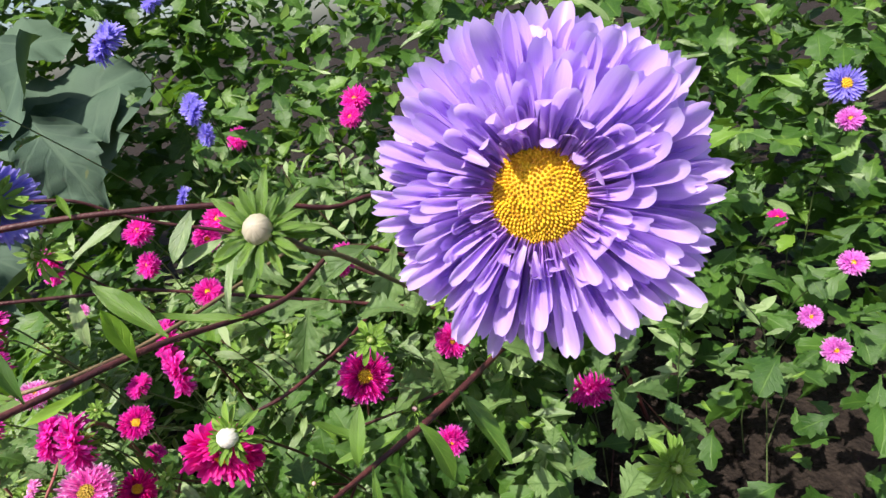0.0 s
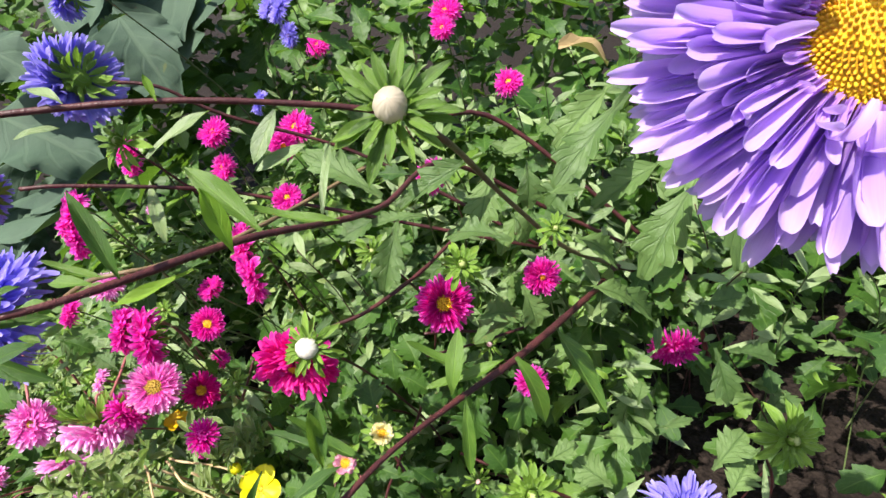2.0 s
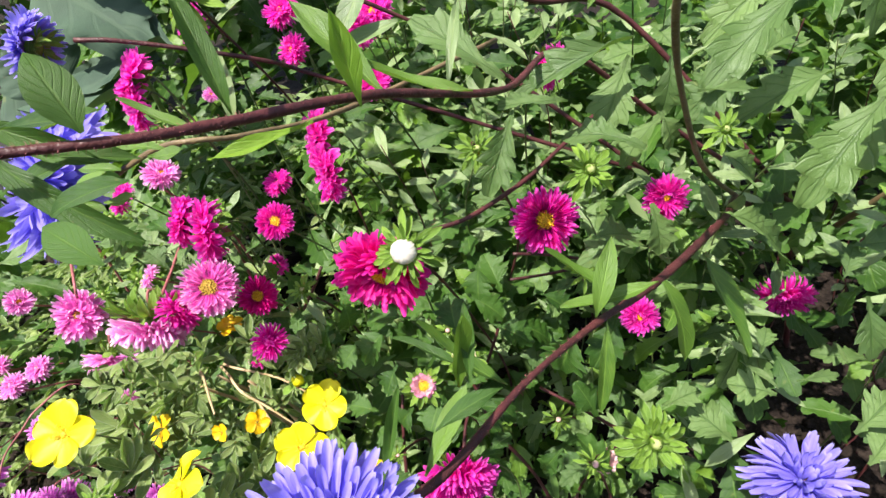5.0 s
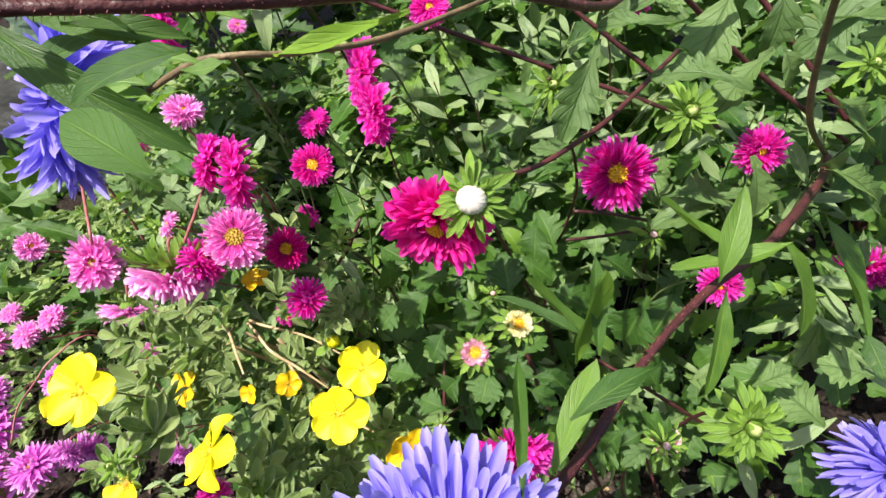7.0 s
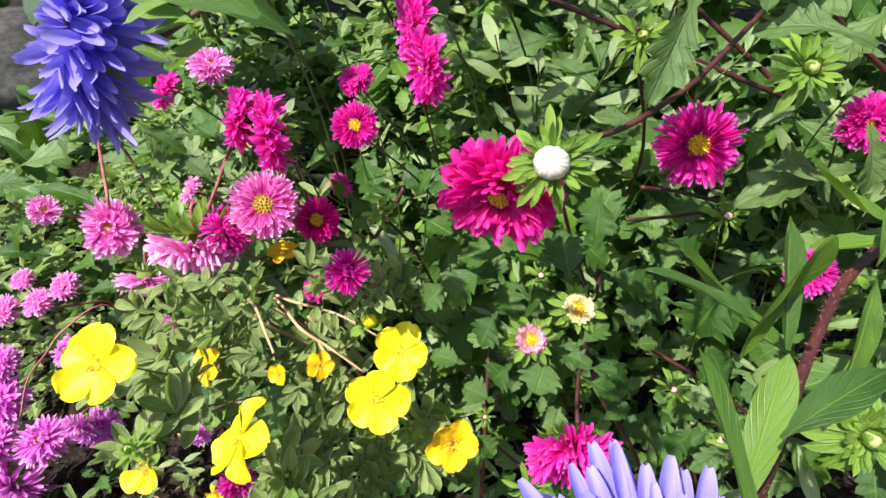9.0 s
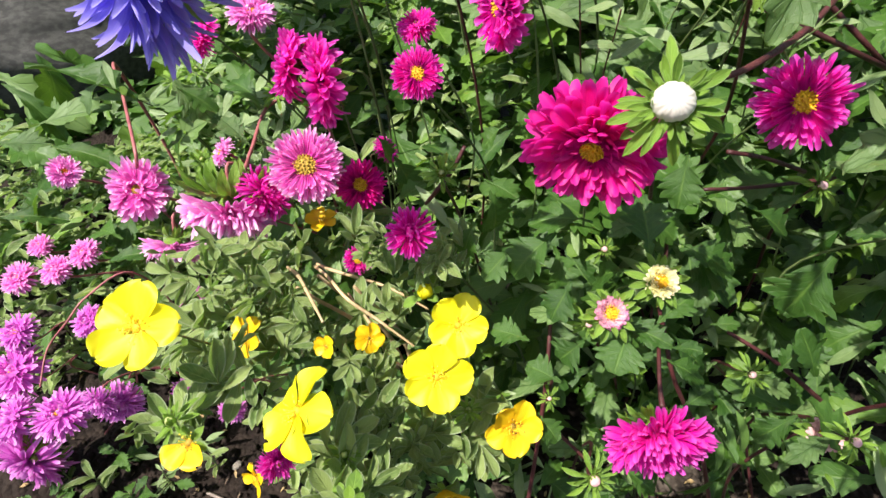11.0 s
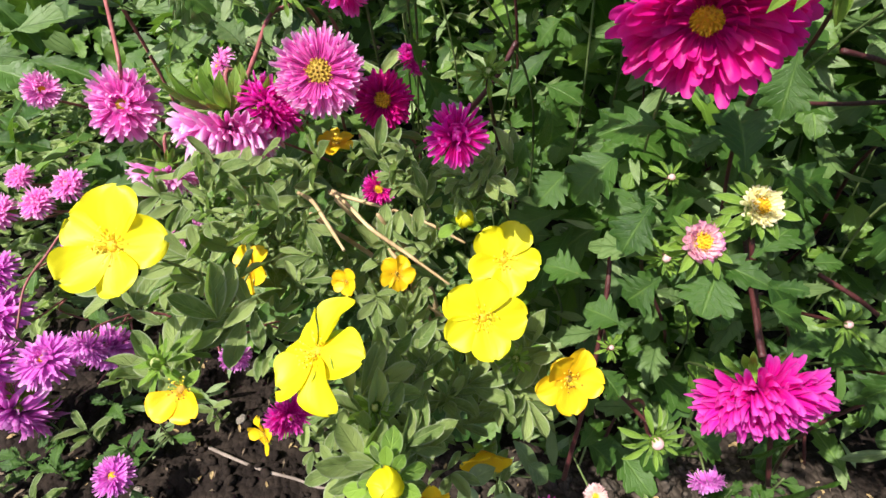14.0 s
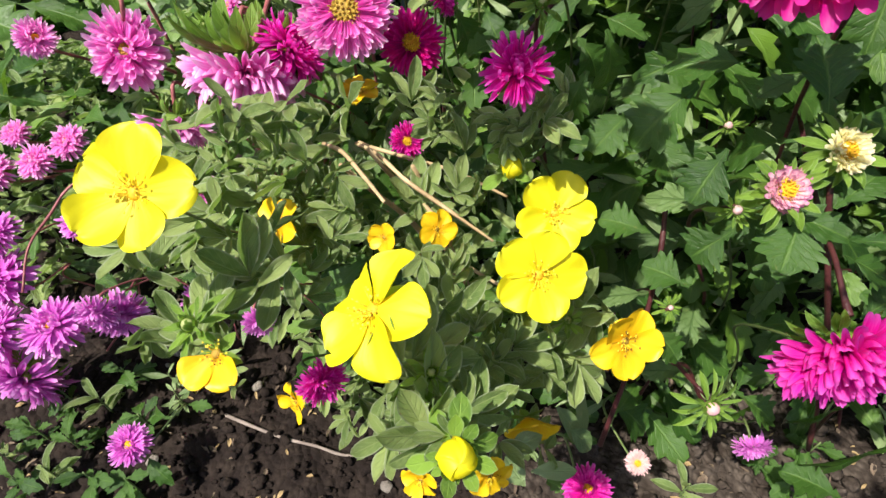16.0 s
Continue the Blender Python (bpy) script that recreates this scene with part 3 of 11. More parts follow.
FORMS = {
    "lush": (0.27, ((64, -24, 0.76, 0.118, (1, 0, 1)), (60, -14, 0.76, 0.113, (1, 2, 1)), (54, -5, 0.7, 0.11, (1, 2, 0)), (44, 3, 0.6, 0.105, (1, 2, 0)), (38, 9, 0.46, 0.095, (1, 2, 0)), (18, 18, 0.27, 0.07, (2, 3, 1)))),
    "ruffled": (0.3, ((64, -17, 0.755, 0.12, (1, 0, 1)), (64, -9, 0.745, 0.118, (1, 2, 1)), (58, -2, 0.69, 0.114, (1, 2, 0)), (50, 4, 0.58, 0.11, (1, 2, 0)), (42, 9, 0.47, 0.1, (1, 2, 0)), (34, 14, 0.34, 0.09, (1, 2, 3)), (18, 24, 0.22, 0.075, (2, 3)), (12, 2, 0.46, 0.07, (4, 3)))),
    "cushion": (0.19, ((44, -13, 0.82, 0.17, (0, 1)), (44, -7, 0.82, 0.165, (0, 1, 2)), (40, -1, 0.78, 0.16, (1, 2)), (36, 6, 0.68, 0.15, (1, 2)), (30, 15, 0.54, 0.14, (1, 2)), (26, 27, 0.4, 0.12, (2, 1)), (14, 42, 0.32, 0.1, (2, 1)))),
    "rosette": (0.17, ((34, -24, 0.84, 0.14, (0, 1)), (34, -12, 0.82, 0.14, (1, 2)), (32, 0, 0.74, 0.135, (2, 1)), (28, 12, 0.62, 0.13, (2, 1)), (24, 26, 0.48, 0.12, (2, 1)), (18, 42, 0.34, 0.1, (2, 3)))),
    "flat": (0.22, ((42, -11, 0.8, 0.19, (1, 0)), (42, -4, 0.8, 0.19, (1, 1, 2)), (38, 3, 0.74, 0.185, (1, 2)), (32, 10, 0.6, 0.175, (1, 2)), (26, 18, 0.44, 0.16, (1, 2)))),
    "full": (0.18, ((49, -18, 0.82, 0.100, (1, 0)), (49, -7, 0.8, 0.100, (1, 2)), (43, 4, 0.74, 0.096, (1, 2)), (38, 15, 0.62, 0.092, (1, 2)), (32, 28, 0.48, 0.089, (2, 1)), (19, 44, 0.34, 0.074, (2, 3)))),
    "pompon": (0.17, ((40, -26, 0.84, 0.118, (0, 1)), (40, -12, 0.8, 0.118, (1, 2)), (38, 2, 0.72, 0.115, (2, 1)), (32, 16, 0.6, 0.111, (2, 1)), (27, 31, 0.46, 0.104, (2, 3)), (19, 48, 0.33, 0.089, (2, 3)))),
    "eyed": (0.28, ((54, -18, 0.74, 0.096, (1, 0)), (54, -8, 0.73, 0.096, (1, 2)), (49, 2, 0.66, 0.092, (1, 2)), (40, 11, 0.54, 0.089, (1, 2)), (32, 20, 0.38, 0.081, (2, 1)))),
    "open": (0.24, ((43, -12, 0.77, 0.107, (0, 1)), (43, -3, 0.75, 0.104, (1, 1, 2)), (38, 7, 0.62, 0.096, (1, 2)), (27, 16, 0.42, 0.089, (1, 2)))),
    "quilled": (0.1, ((24, -20, 0.9, 0.115, (0, 1, 2)), (24, -2, 0.88, 0.115, (1, 2)), (22, 16, 0.8, 0.11, (2, 3, 0)), (18, 36, 0.64, 0.105, (2, 3, 1)), (14, 56, 0.47, 0.1, (2, 3)))),
    "skirt": (0.2, ((60, -4, 0.84, 0.115, (1, 2)), (60, 8, 0.85, 0.115, (2, 1)), (54, 22, 0.8, 0.11, (1, 2)), (44, 38, 0.7, 0.105, (1, 2, 0)), (32, 54, 0.56, 0.09, (1, 2)))),
    "shut": (0.34, ((40, 4, 0.58, 0.2, (1, 2)), (38, 16, 0.54, 0.18, (2, 1)), (34, 28, 0.52, 0.14, (1, 2)), (28, 42, 0.42, 0.12, (1, 2)), (20, 56, 0.33, 0.1, (1, 2)), (12, 70, 0.26, 0.09, (1, 2)))),
    "dome": (0.08, ((46, -34, 0.95, 0.096, (0, 1)), (46, -14, 0.92, 0.096, (0, 1)), (40, 6, 0.86, 0.096, (1, 0)), (35, 26, 0.74, 0.092, (1, 2)), (27, 48, 0.58, 0.089, (1, 2)), (19, 68, 0.42, 0.081, (1, 2)))),
}


def calyx_mesh(r, count, seed, spread=1.0, low=-35):
    """The green leafy cup behind a flower; spread: the bracts' reach; low: how far they point back."""
    rng, heap = random.Random(seed), Heap()
    heap.add(GREEN_CORE, Matrix.Translation((0, 0, -0.02 * r)) @ Matrix.Diagonal((0.3 * r, 0.3 * r, -0.42 * r, 1)))
    for k in range(count):
        w = 2 * math.pi * (k * 0.382 + rng.uniform(-0.03, 0.03))
        s = r * rng.uniform(0.38, 0.66) * spread
        m = Matrix.Rotation(w, 4, "Z") @ Matrix.Translation((0, 0.16 * r, -0.2 * r - 0.012 * r * (k % 3) * 3)) @ Matrix.Rotation(radians(low + 18 * (k % 3) + rng.uniform(-15, 15)), 4, "X")
        heap.add(rng.choice(BRACTS[:3]), m @ Matrix.Diagonal((s * 0.26, s, s, 1)))
    return heap.mesh("calyx")


def aster_head(owner, centre, normal, r, colour, form="full", seed=0, single=False, eye="bright", eye_count=50, label="", deep=(), cup=16, lop=0.0, ruff=1.0, back=-35):
    """A flower of many narrow petals round a yellow eye, with a leafy cup behind."""
    rng = random.Random(seed)
    disc, layers = FORMS[form]
    centre, normal = Vector(centre), Vector(normal).normalized()
    CLEAR.append((centre, normal, r))
    m = facing(centre, normal, 0.0 if lop else rng.uniform(0, 6.28))
    head = under(owner, "flower", disc_mesh(disc * r, eye_count, eye, seed), m, label)
    poses = list(petal_poses(rng, r, disc, (*layers, *deep), lop))
    if single:
        for k, pm in poses:
            inside(head, "petal", PETALS[colour][k], pm)
    else:
        heap = Heap()
        for k, pm in poses:
            heap.add(PETALS[colour][k], pm)
        inside(head, "petals", heap.mesh("petals"), Matrix(), label="")
    inside(head, "calyx", calyx_mesh(r, cup, seed, ruff, back), Matrix(), "green leafy calyx")
    return head


def cinquefoil_head(owner, centre, normal, r, seed=0, kind="yellow", droop=0, label="", gone=0, turn=None):
    """A flower of five round yellow petals with a ring of stamens and green sepals."""
    rng = random.Random(seed)
    centre, normal = Vector(centre), Vector(normal).normalized()
    CLEAR.append((centre, normal, r))
    heap = Heap()
    heap.add(CORE["bright" if kind == "yellow" else "dark"], Matrix.Diagonal((0.13 * r, 0.13 * r, 0.18 * r, 1)))
    for k in range(28):
        w, q = rng.uniform(0, 6.28), rng.uniform(0.12, 0.37) * r
        top = Vector((math.cos(w) * q, math.sin(w) * q, rng.uniform(0.1, 0.24) * r))
        heap.add(LEAFLET_WIRE, frame_of((math.cos(w) * 0.08 * r, math.sin(w) * 0.08 * r, 0.02 * r), top, (0, 0, 1), 0.014 * r))
        heap.add(PIP if kind == "yellow" or k % 2 else DARK_PIP, Matrix.Translation(top) @ Matrix.Diagonal((0.03 * r, 0.022 * r, 0.02 * r, 1)))
    head = under(owner, "flower", heap.mesh("stamens"), facing(centre, normal, rng.uniform(0, 6.28) if turn is None else turn), label)
    for k in range(5 - gone):
        w = 2 * math.pi * k / 5 + rng.uniform(-0.08, 0.08)
        s = r * rng.uniform(0.93, 1.05)
        pm = Matrix.Rotation(w, 4, "Z") @ Matrix.Translation((0, 0.07 * r, (0.02 * (k % 2) + 0.005 * k) * r)) @ Matrix.Rotation(radians(rng.uniform(-4, 16) + droop), 4, "X")
        inside(head, "petal", rng.choice(ROUND_PETAL[kind]), pm @ Matrix.Rotation(rng.uniform(-0.12, 0.12), 4, "Y") @ Matrix.Diagonal((s, s, s, 1)))
    for k in range(5):
        w = 2 * math.pi * (k + 0.5) / 5
        pm = Matrix.Rotation(w, 4, "Z") @ Matrix.Translation((0, 0.05 * r, -0.06 * r)) @ Matrix.Rotation(radians(-14), 4, "X")
        inside(head, "sepal", SEPAL, pm @ Matrix.Diagonal((0.3 * r, 0.62 * r, 0.62 * r, 1)))
    return head


LEAFLET_WIRE = leaf_shape("filament", STAMEN, 2, 2, 0.0, 0.5, 0.02, 0.2, 0.3, 0.0, 130)


def bud_head(owner, centre, normal, r, seed=0, colour="white", spread=1.0, count=26, label=""):
    """A closed bud: a ball of tightly laid petals in a rosette of green bracts. r: the ball's radius; spread: the bracts' reach in balls."""
    rng = random.Random(seed)
    centre, normal = Vector(centre), Vector(normal).normalized()
    CLEAR.append((centre, normal, r * 1.5))
    heap = Heap()
    heap.add(GREEN_CORE, Matrix.Translation((0, 0, -0.1 * r)) @ Matrix.Diagonal((0.85 * r, 0.85 * r, -1.1 * r, 1)))
    ball = r * {"green": 0.62, "palepink": 0.62, "lilac": 0.62}.get(colour, 0.98)
    heap.add(BUD_CORE[colour], Matrix.Translation((0, 0, -0.05 * r)) @ Matrix.Diagonal((ball, ball, 1.02 * ball, 1)))
    head = under(owner, "bud", heap.mesh("bud"), facing(centre, normal, rng.uniform(0, 6)), label)
    for k in range(26 if colour == "green" else 16):
        w = 2.39996 * k + rng.uniform(-0.2, 0.2)
        s = r * rng.uniform(0.7, 1.15) * (1.2 if colour == "green" else 0.8)
        pm = Matrix.Rotation(w, 4, "Z") @ Matrix.Translation((0, ball * 0.98, -0.4 * r)) @ Matrix.Rotation(radians(rng.uniform(52, 88)), 4, "X")
        inside(head, "bract", BRACTS[2 + k % 2], pm @ Matrix.Diagonal((s * 0.34, s, s, 1)))
    for k in range(count):
        ring = k % 3
        w = 2 * math.pi * (k * 0.382 + rng.uniform(-0.04, 0.04))
        s = r * spread * (0.6 + 0.42 * ring) * rng.uniform(0.8, 1.15)
        pm = Matrix.Rotation(w, 4, "Z") @ Matrix.Translation((0, 0.6 * r, -0.45 * r - 0.15 * r * ring)) @ Matrix.Rotation(radians(48 - 28 * ring + rng.uniform(-14, 14)), 4, "X")
        pm = pm @ Matrix.Diagonal((s * (0.27 if colour == "green" else 0.5 if colour == "golden" else 0.21), s, s, 1))
        inside(head, "bract", NEAR_LANCE[k % 3] if colour == "beige" else BRACTS[(k + ring) % 3], pm)
    return head


def stem(owner, points, material=STEM_RED, seed=0, name="stem", sides=7, steps=6):
    return under(owner, name, tube(name, points, material, sides, steps, 0.1, seed))


SPIKE = dome("hair", STEM_PINK, 1, 3, 1.0)


def hairy_stem(owner, points, material=STEM_RED, seed=0, count=160):
    """A stem set with short stiff hairs."""
    rng, heap = random.Random(seed), Heap()
    body = stem(owner, points, material, seed, sides=9, steps=8)
    path = smooth_path(points, 8)
    for _ in range(count):
        i = rng.randrange(len(path) - 1)
        q = path[i] + (path[i + 1] - path[i]) * rng.random()
        d = Vector(path[i + 1][:3] - path[i][:3]).normalized()
        n = Vector((rng.uniform(-1, 1), rng.uniform(-1, 1), rng.uniform(-1, 1)))
        n = (n - n.dot(d) * d).normalized()
        s = rng.uniform(0.0009, 0.002)
        heap.add(SPIKE, facing(Vector(q[:3]) + n * float(q[3]) * 0.9, n + d * 0.3) @ Matrix.Diagonal((0.00011, 0.00011, s, 1)))
    hair = inside(body, "hairs", heap.mesh("hairs"), Matrix(), "short stiff hairs on the stem")
    hair["kind"] = "stuff"
    return body


def leaf(owner, kind, base, tip, width, up=(-0.1, -0.55, 0.8), seed=0):
    return under(owner, "leaf", kind[seed % len(kind)], frame_of(base, tip, up, width))


def shrub_leaf(owner, at, normal, size, seed=0):
    rng = random.Random(seed)
    if not is_clear(Vector(at), size * 0.9):
        return None
    return under(owner, "leaf", PALMATE[seed % len(PALMATE)], facing(at, normal, rng.uniform(0, 6.28)) @ Matrix.Diagonal((size, size, size, 1)))


def is_clear(p, size):
    for c, n, r in CLEAR:
        d = p - c
        along = d.dot(n)
        if -0.012 < along < 0.16 and (d - along * n).length < r * 0.95 + size * 0.5:
            return False
        if d.length < r * 0.9:
            return False
    return True


def grow(owner, centre, normal, r, material=STEM_RED, thick=0.0011, leaves=5, kind=TOOTHED, size=0.035, ratio=0.42, seed=0, via=()):
    """The stem from the plant's root to a flower's back, with leaves set round it."""
    rng = random.Random(seed + 900)
    root, c, n = Vector(owner.location), Vector(centre), Vector(normal).normalized()
    back = c - n * r * 0.3
    first = back - n * min(0.03, 0.5 * r + 0.006)
    span = first - root
    low = root + span * 0.3 + Vector((rng.uniform(-0.03, 0.03), rng.uniform(0, 0.04), 0.1 * span.length))
    mid = root + span * 0.62 + Vector((rng.uniform(-0.02, 0.02), 0.02, 0.12 * span.length))
    pts = [(*root, thick * 1.5), *((*v, thick * 1.25) for v in (via or (low, mid))), (*first, thick * 1.05), (*back, thick * 1.3)]
    stem(owner, pts, material, seed)
    path = smooth_path(pts, 6)
    for k in range(leaves):
        q = path[min(len(path) - 2, int(len(path) * (0.3 + 0.55 * (k + 0.5) / leaves)))]
        base = Vector(q[:3])
        w = 2.4 * k + rng.uniform(0, 1.5)
        way = Vector((math.cos(w), math.sin(w) * 0.8 - 0.25, rng.uniform(-0.25, 0.5))).normalized()
        s = size * rng.uniform(0.7, 1.2)
        if is_clear(base + way * s * 0.6, s * 0.6):
            leaf(owner, kind, base, base + way * s, s * ratio, (rng.uniform(-0.3, 0.3), -0.45, 0.9), rng.randrange(20))


# the tall violet aster that leans over the bed
tall = plant("violet_aster", "tall violet china aster with maroon branching stems and a yellow-eyed bloom", "aster", (0.2500, 0.7200, 0.0000), "asters in the bed")
aster_head(tall, (0.0740, 0.1620, 0.6272), (-0.10, -0.97, 0.26), 0.0475, "violet_near", "ruffled", 1, True, eye_count=900, cup=22, lop=1.0)
hairy_stem(tall, [(0.2500, 0.7200, 0.0000, 0.0040), (0.1900, 0.6600, 0.2000, 0.0036), (0.0860, 0.5350, 0.3430, 0.0030), (0.0478, 0.4468, 0.3766, 0.0027), (-0.0090, 0.3344, 0.4045, 0.0025), (-0.0470, 0.2774, 0.4164, 0.0019), (-0.0757, 0.2202, 0.4337, 0.0014), (-0.0990, 0.1672, 0.4420, 0.0017), (-0.1200, 0.1400, 0.4520, 0.0014)], STEM_RED, 3, 800)
stem(tall, [(0.0860, 0.5350, 0.3430, 0.0022), (0.0271, 0.4442, 0.4193, 0.0019), (-0.0119, 0.3557, 0.5064, 0.0017), (-0.0284, 0.2994, 0.5583, 0.0016), (-0.0311, 0.2569, 0.5837, 0.0015), (-0.0471, 0.2605, 0.5962, 0.0018)], STEM_OLIVE, 4)
stem(tall, [(0.1900, 0.6600, 0.2000, 0.0030), (0.2000, 0.5000, 0.4000, 0.0026), (0.1700, 0.3300, 0.5000, 0.0024), (0.1150, 0.2300, 0.5650, 0.0022), (0.0800, 0.1900, 0.6160, 0.0026)], STEM_OLIVE, 5)
hairy_stem(tall, [(0.1433, 0.5694, 0.3201, 0.0022), (0.0161, 0.5339, 0.4124, 0.0020), (-0.0716, 0.4667, 0.4958, 0.0020), (-0.1011, 0.3573, 0.5075, 0.0020), (-0.1406, 0.2694, 0.5363, 0.0020), (-0.1690, 0.2133, 0.5476, 0.0018), (-0.1828, 0.1886, 0.5527, 0.0016), (-0.2059, 0.1674, 0.5574, 0.0015), (-0.2290, 0.1520, 0.5595, 0.0014), (-0.2520, 0.1420, 0.5605, 0.0012)], STEM_RED, 6, 800)
stem(tall, [(0.1464, 0.5788, 0.3145, 0.0022), (-0.0255, 0.5728, 0.4911, 0.0026), (-0.0983, 0.5122, 0.5211, 0.0026), (-0.1529, 0.4783, 0.5478, 0.0026), (-0.2598, 0.4213, 0.5787, 0.0026), (-0.3483, 0.3758, 0.5914, 0.0026), (-0.3895, 0.3487, 0.5943, 0.0020)], STEM_RED, 7, "stem")
aster_head(tall, (-0.1190, 0.1305, 0.4590), (0.18, -0.46, 0.87), 0.0299, "blue_near", "open", 2, True, cup=18)
bud_head(tall, (-0.0482, 0.2469, 0.6023), (0.11, -0.80, 0.59), 0.0072, 3, "beige", 2.4, 44)
bud_head(tall, (-0.0524, 0.3756, 0.4521), (0.22, -0.68, 0.70), 0.0052, 4, "green", 2.3, 44)
bud_head(tall, (0.0143, 0.3629, 0.4834), (0.21, -0.70, 0.68), 0.0033, 5, "green", 2.8, 22)
leaf(tall, NEAR_LANCE, (-0.0480, 0.2650, 0.4315), (-0.0429, 0.2776, 0.4684), 0.0098, (0.12, -0.07, 0.99), 10)
leaf(tall, NEAR_LANCE, (-0.0390, 0.2822, 0.4357), (-0.0790, 0.2797, 0.4484), 0.0093, (0.12, -0.07, 0.99), 9)
leaf(tall, NEAR_LANCE, (-0.0423, 0.2733, 0.4231), (-0.0401, 0.2475, 0.3815), 0.0080, (0.12, -0.07, 0.99), 1)
leaf(tall, NEAR_LANCE, (-0.0193, 0.2882, 0.4370), (-0.0618, 0.2755, 0.4154), 0.0101, (0.12, -0.07, 0.99), 9)
leaf(tall, NEAR_LANCE, (-0.0136, 0.3058, 0.4241), (0.0135, 0.2879, 0.3847), 0.0148, (0.12, -0.07, 0.99), 0)
leaf(tall, NEAR_LANCE, (0.0114, 0.3444, 0.4173), (0.0426, 0.3185, 0.3634), 0.0171, (0.12, -0.07, 0.99), 7)
leaf(tall, NEAR_LANCE, (-0.0826, 0.2116, 0.4401), (-0.1237, 0.2129, 0.4592), 0.0075, (0.12, -0.07, 0.99), 4)
leaf(tall, NEAR_LANCE, (-0.0990, 0.2004, 0.4484), (-0.0987, 0.2015, 0.4882), 0.0072, (0.12, -0.07, 0.99), 8)
leaf(tall, NEAR_LANCE, (-0.1025, 0.1631, 0.4483), (-0.0942, 0.1944, 0.4560), 0.0077, (0.12, -0.07, 0.99), 3)
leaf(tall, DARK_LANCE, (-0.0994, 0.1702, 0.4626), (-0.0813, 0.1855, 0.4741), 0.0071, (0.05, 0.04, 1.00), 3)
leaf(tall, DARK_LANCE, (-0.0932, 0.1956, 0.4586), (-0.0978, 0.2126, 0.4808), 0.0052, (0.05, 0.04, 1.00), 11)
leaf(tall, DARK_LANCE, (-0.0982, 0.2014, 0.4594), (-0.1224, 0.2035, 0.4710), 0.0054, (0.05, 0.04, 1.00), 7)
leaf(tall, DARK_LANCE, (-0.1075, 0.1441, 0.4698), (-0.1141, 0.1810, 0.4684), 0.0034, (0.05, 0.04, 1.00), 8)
leaf(tall, LIME, (-0.1400, 0.2513, 0.5381), (-0.1466, 0.2527, 0.5719), 0.0102, (0.34, -0.32, 0.89), 10)
leaf(tall, LIME, (-0.1527, 0.2361, 0.5385), (-0.1852, 0.2200, 0.5266), 0.0056, (0.37, -0.39, 0.84), 2)
leaf(tall, LIME, (-0.2693, 0.4090, 0.5823), (-0.2793, 0.4173, 0.5995), 0.0059, (0.35, -0.30, 0.89), 11)
leaf(tall, NEAR_LANCE, (-0.1445, 0.2877, 0.5305), (-0.1865, 0.3001, 0.5676), 0.0129, (-0.08, -0.30, 0.95), 2)
leaf(tall, DARK_LANCE, (-0.1627, 0.2061, 0.5528), (-0.1756, 0.2143, 0.5903), 0.0075, (0.29, -0.29, 0.91), 4)
leaf(tall, NEAR_LANCE, (-0.2044, 0.2383, 0.5348), (-0.2323, 0.2350, 0.5411), 0.0055, (0.28, -0.23, 0.93), 4)
leaf(tall, LANCE, (-0.3172, 0.4267, 0.5153), (-0.3069, 0.3999, 0.4687), 0.0117, (0.14, -0.29, 0.95), 6)
leaf(tall, LANCE, (-0.3124, 0.4279, 0.5342), (-0.2685, 0.4609, 0.5681), 0.0143, (0.25, -0.21, 0.95), 6)
leaf(tall, LANCE, (-0.2186, 0.4864, 0.5495), (-0.2375, 0.4574, 0.5115), 0.0180, (0.28, -0.30, 0.91), 2)
leaf(tall, LANCE, (-0.1980, 0.4835, 0.5172), (-0.2409, 0.4634, 0.5032), 0.0154, (0.39, -0.43, 0.81), 2)
leaf(tall, LANCE, (-0.1243, 0.3219, 0.5188), (-0.1221, 0.3531, 0.5671), 0.0055, (0.18, -0.43, 0.89), 10)
leaf(tall, NEAR_LANCE, (-0.1102, 0.3151, 0.5213), (-0.1652, 0.3039, 0.5263), 0.0089, (0.13, -0.32, 0.94), 4)
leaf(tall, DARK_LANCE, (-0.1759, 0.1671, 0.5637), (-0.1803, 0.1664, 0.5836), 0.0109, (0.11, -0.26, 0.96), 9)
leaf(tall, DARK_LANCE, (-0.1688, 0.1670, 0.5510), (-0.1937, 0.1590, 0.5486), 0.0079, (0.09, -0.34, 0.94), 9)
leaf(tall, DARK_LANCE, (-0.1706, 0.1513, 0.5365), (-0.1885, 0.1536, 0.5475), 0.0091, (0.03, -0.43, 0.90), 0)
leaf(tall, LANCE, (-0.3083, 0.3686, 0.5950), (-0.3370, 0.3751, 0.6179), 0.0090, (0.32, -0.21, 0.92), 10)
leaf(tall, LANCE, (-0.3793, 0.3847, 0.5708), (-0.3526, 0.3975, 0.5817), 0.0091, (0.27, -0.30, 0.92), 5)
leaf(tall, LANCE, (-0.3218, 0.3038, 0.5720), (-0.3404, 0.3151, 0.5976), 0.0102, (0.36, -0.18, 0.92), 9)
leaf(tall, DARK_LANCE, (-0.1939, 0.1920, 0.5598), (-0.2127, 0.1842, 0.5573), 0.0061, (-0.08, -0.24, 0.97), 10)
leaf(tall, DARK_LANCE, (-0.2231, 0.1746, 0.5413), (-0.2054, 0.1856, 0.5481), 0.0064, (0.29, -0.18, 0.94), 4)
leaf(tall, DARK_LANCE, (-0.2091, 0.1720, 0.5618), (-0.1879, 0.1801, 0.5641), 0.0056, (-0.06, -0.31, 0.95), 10)
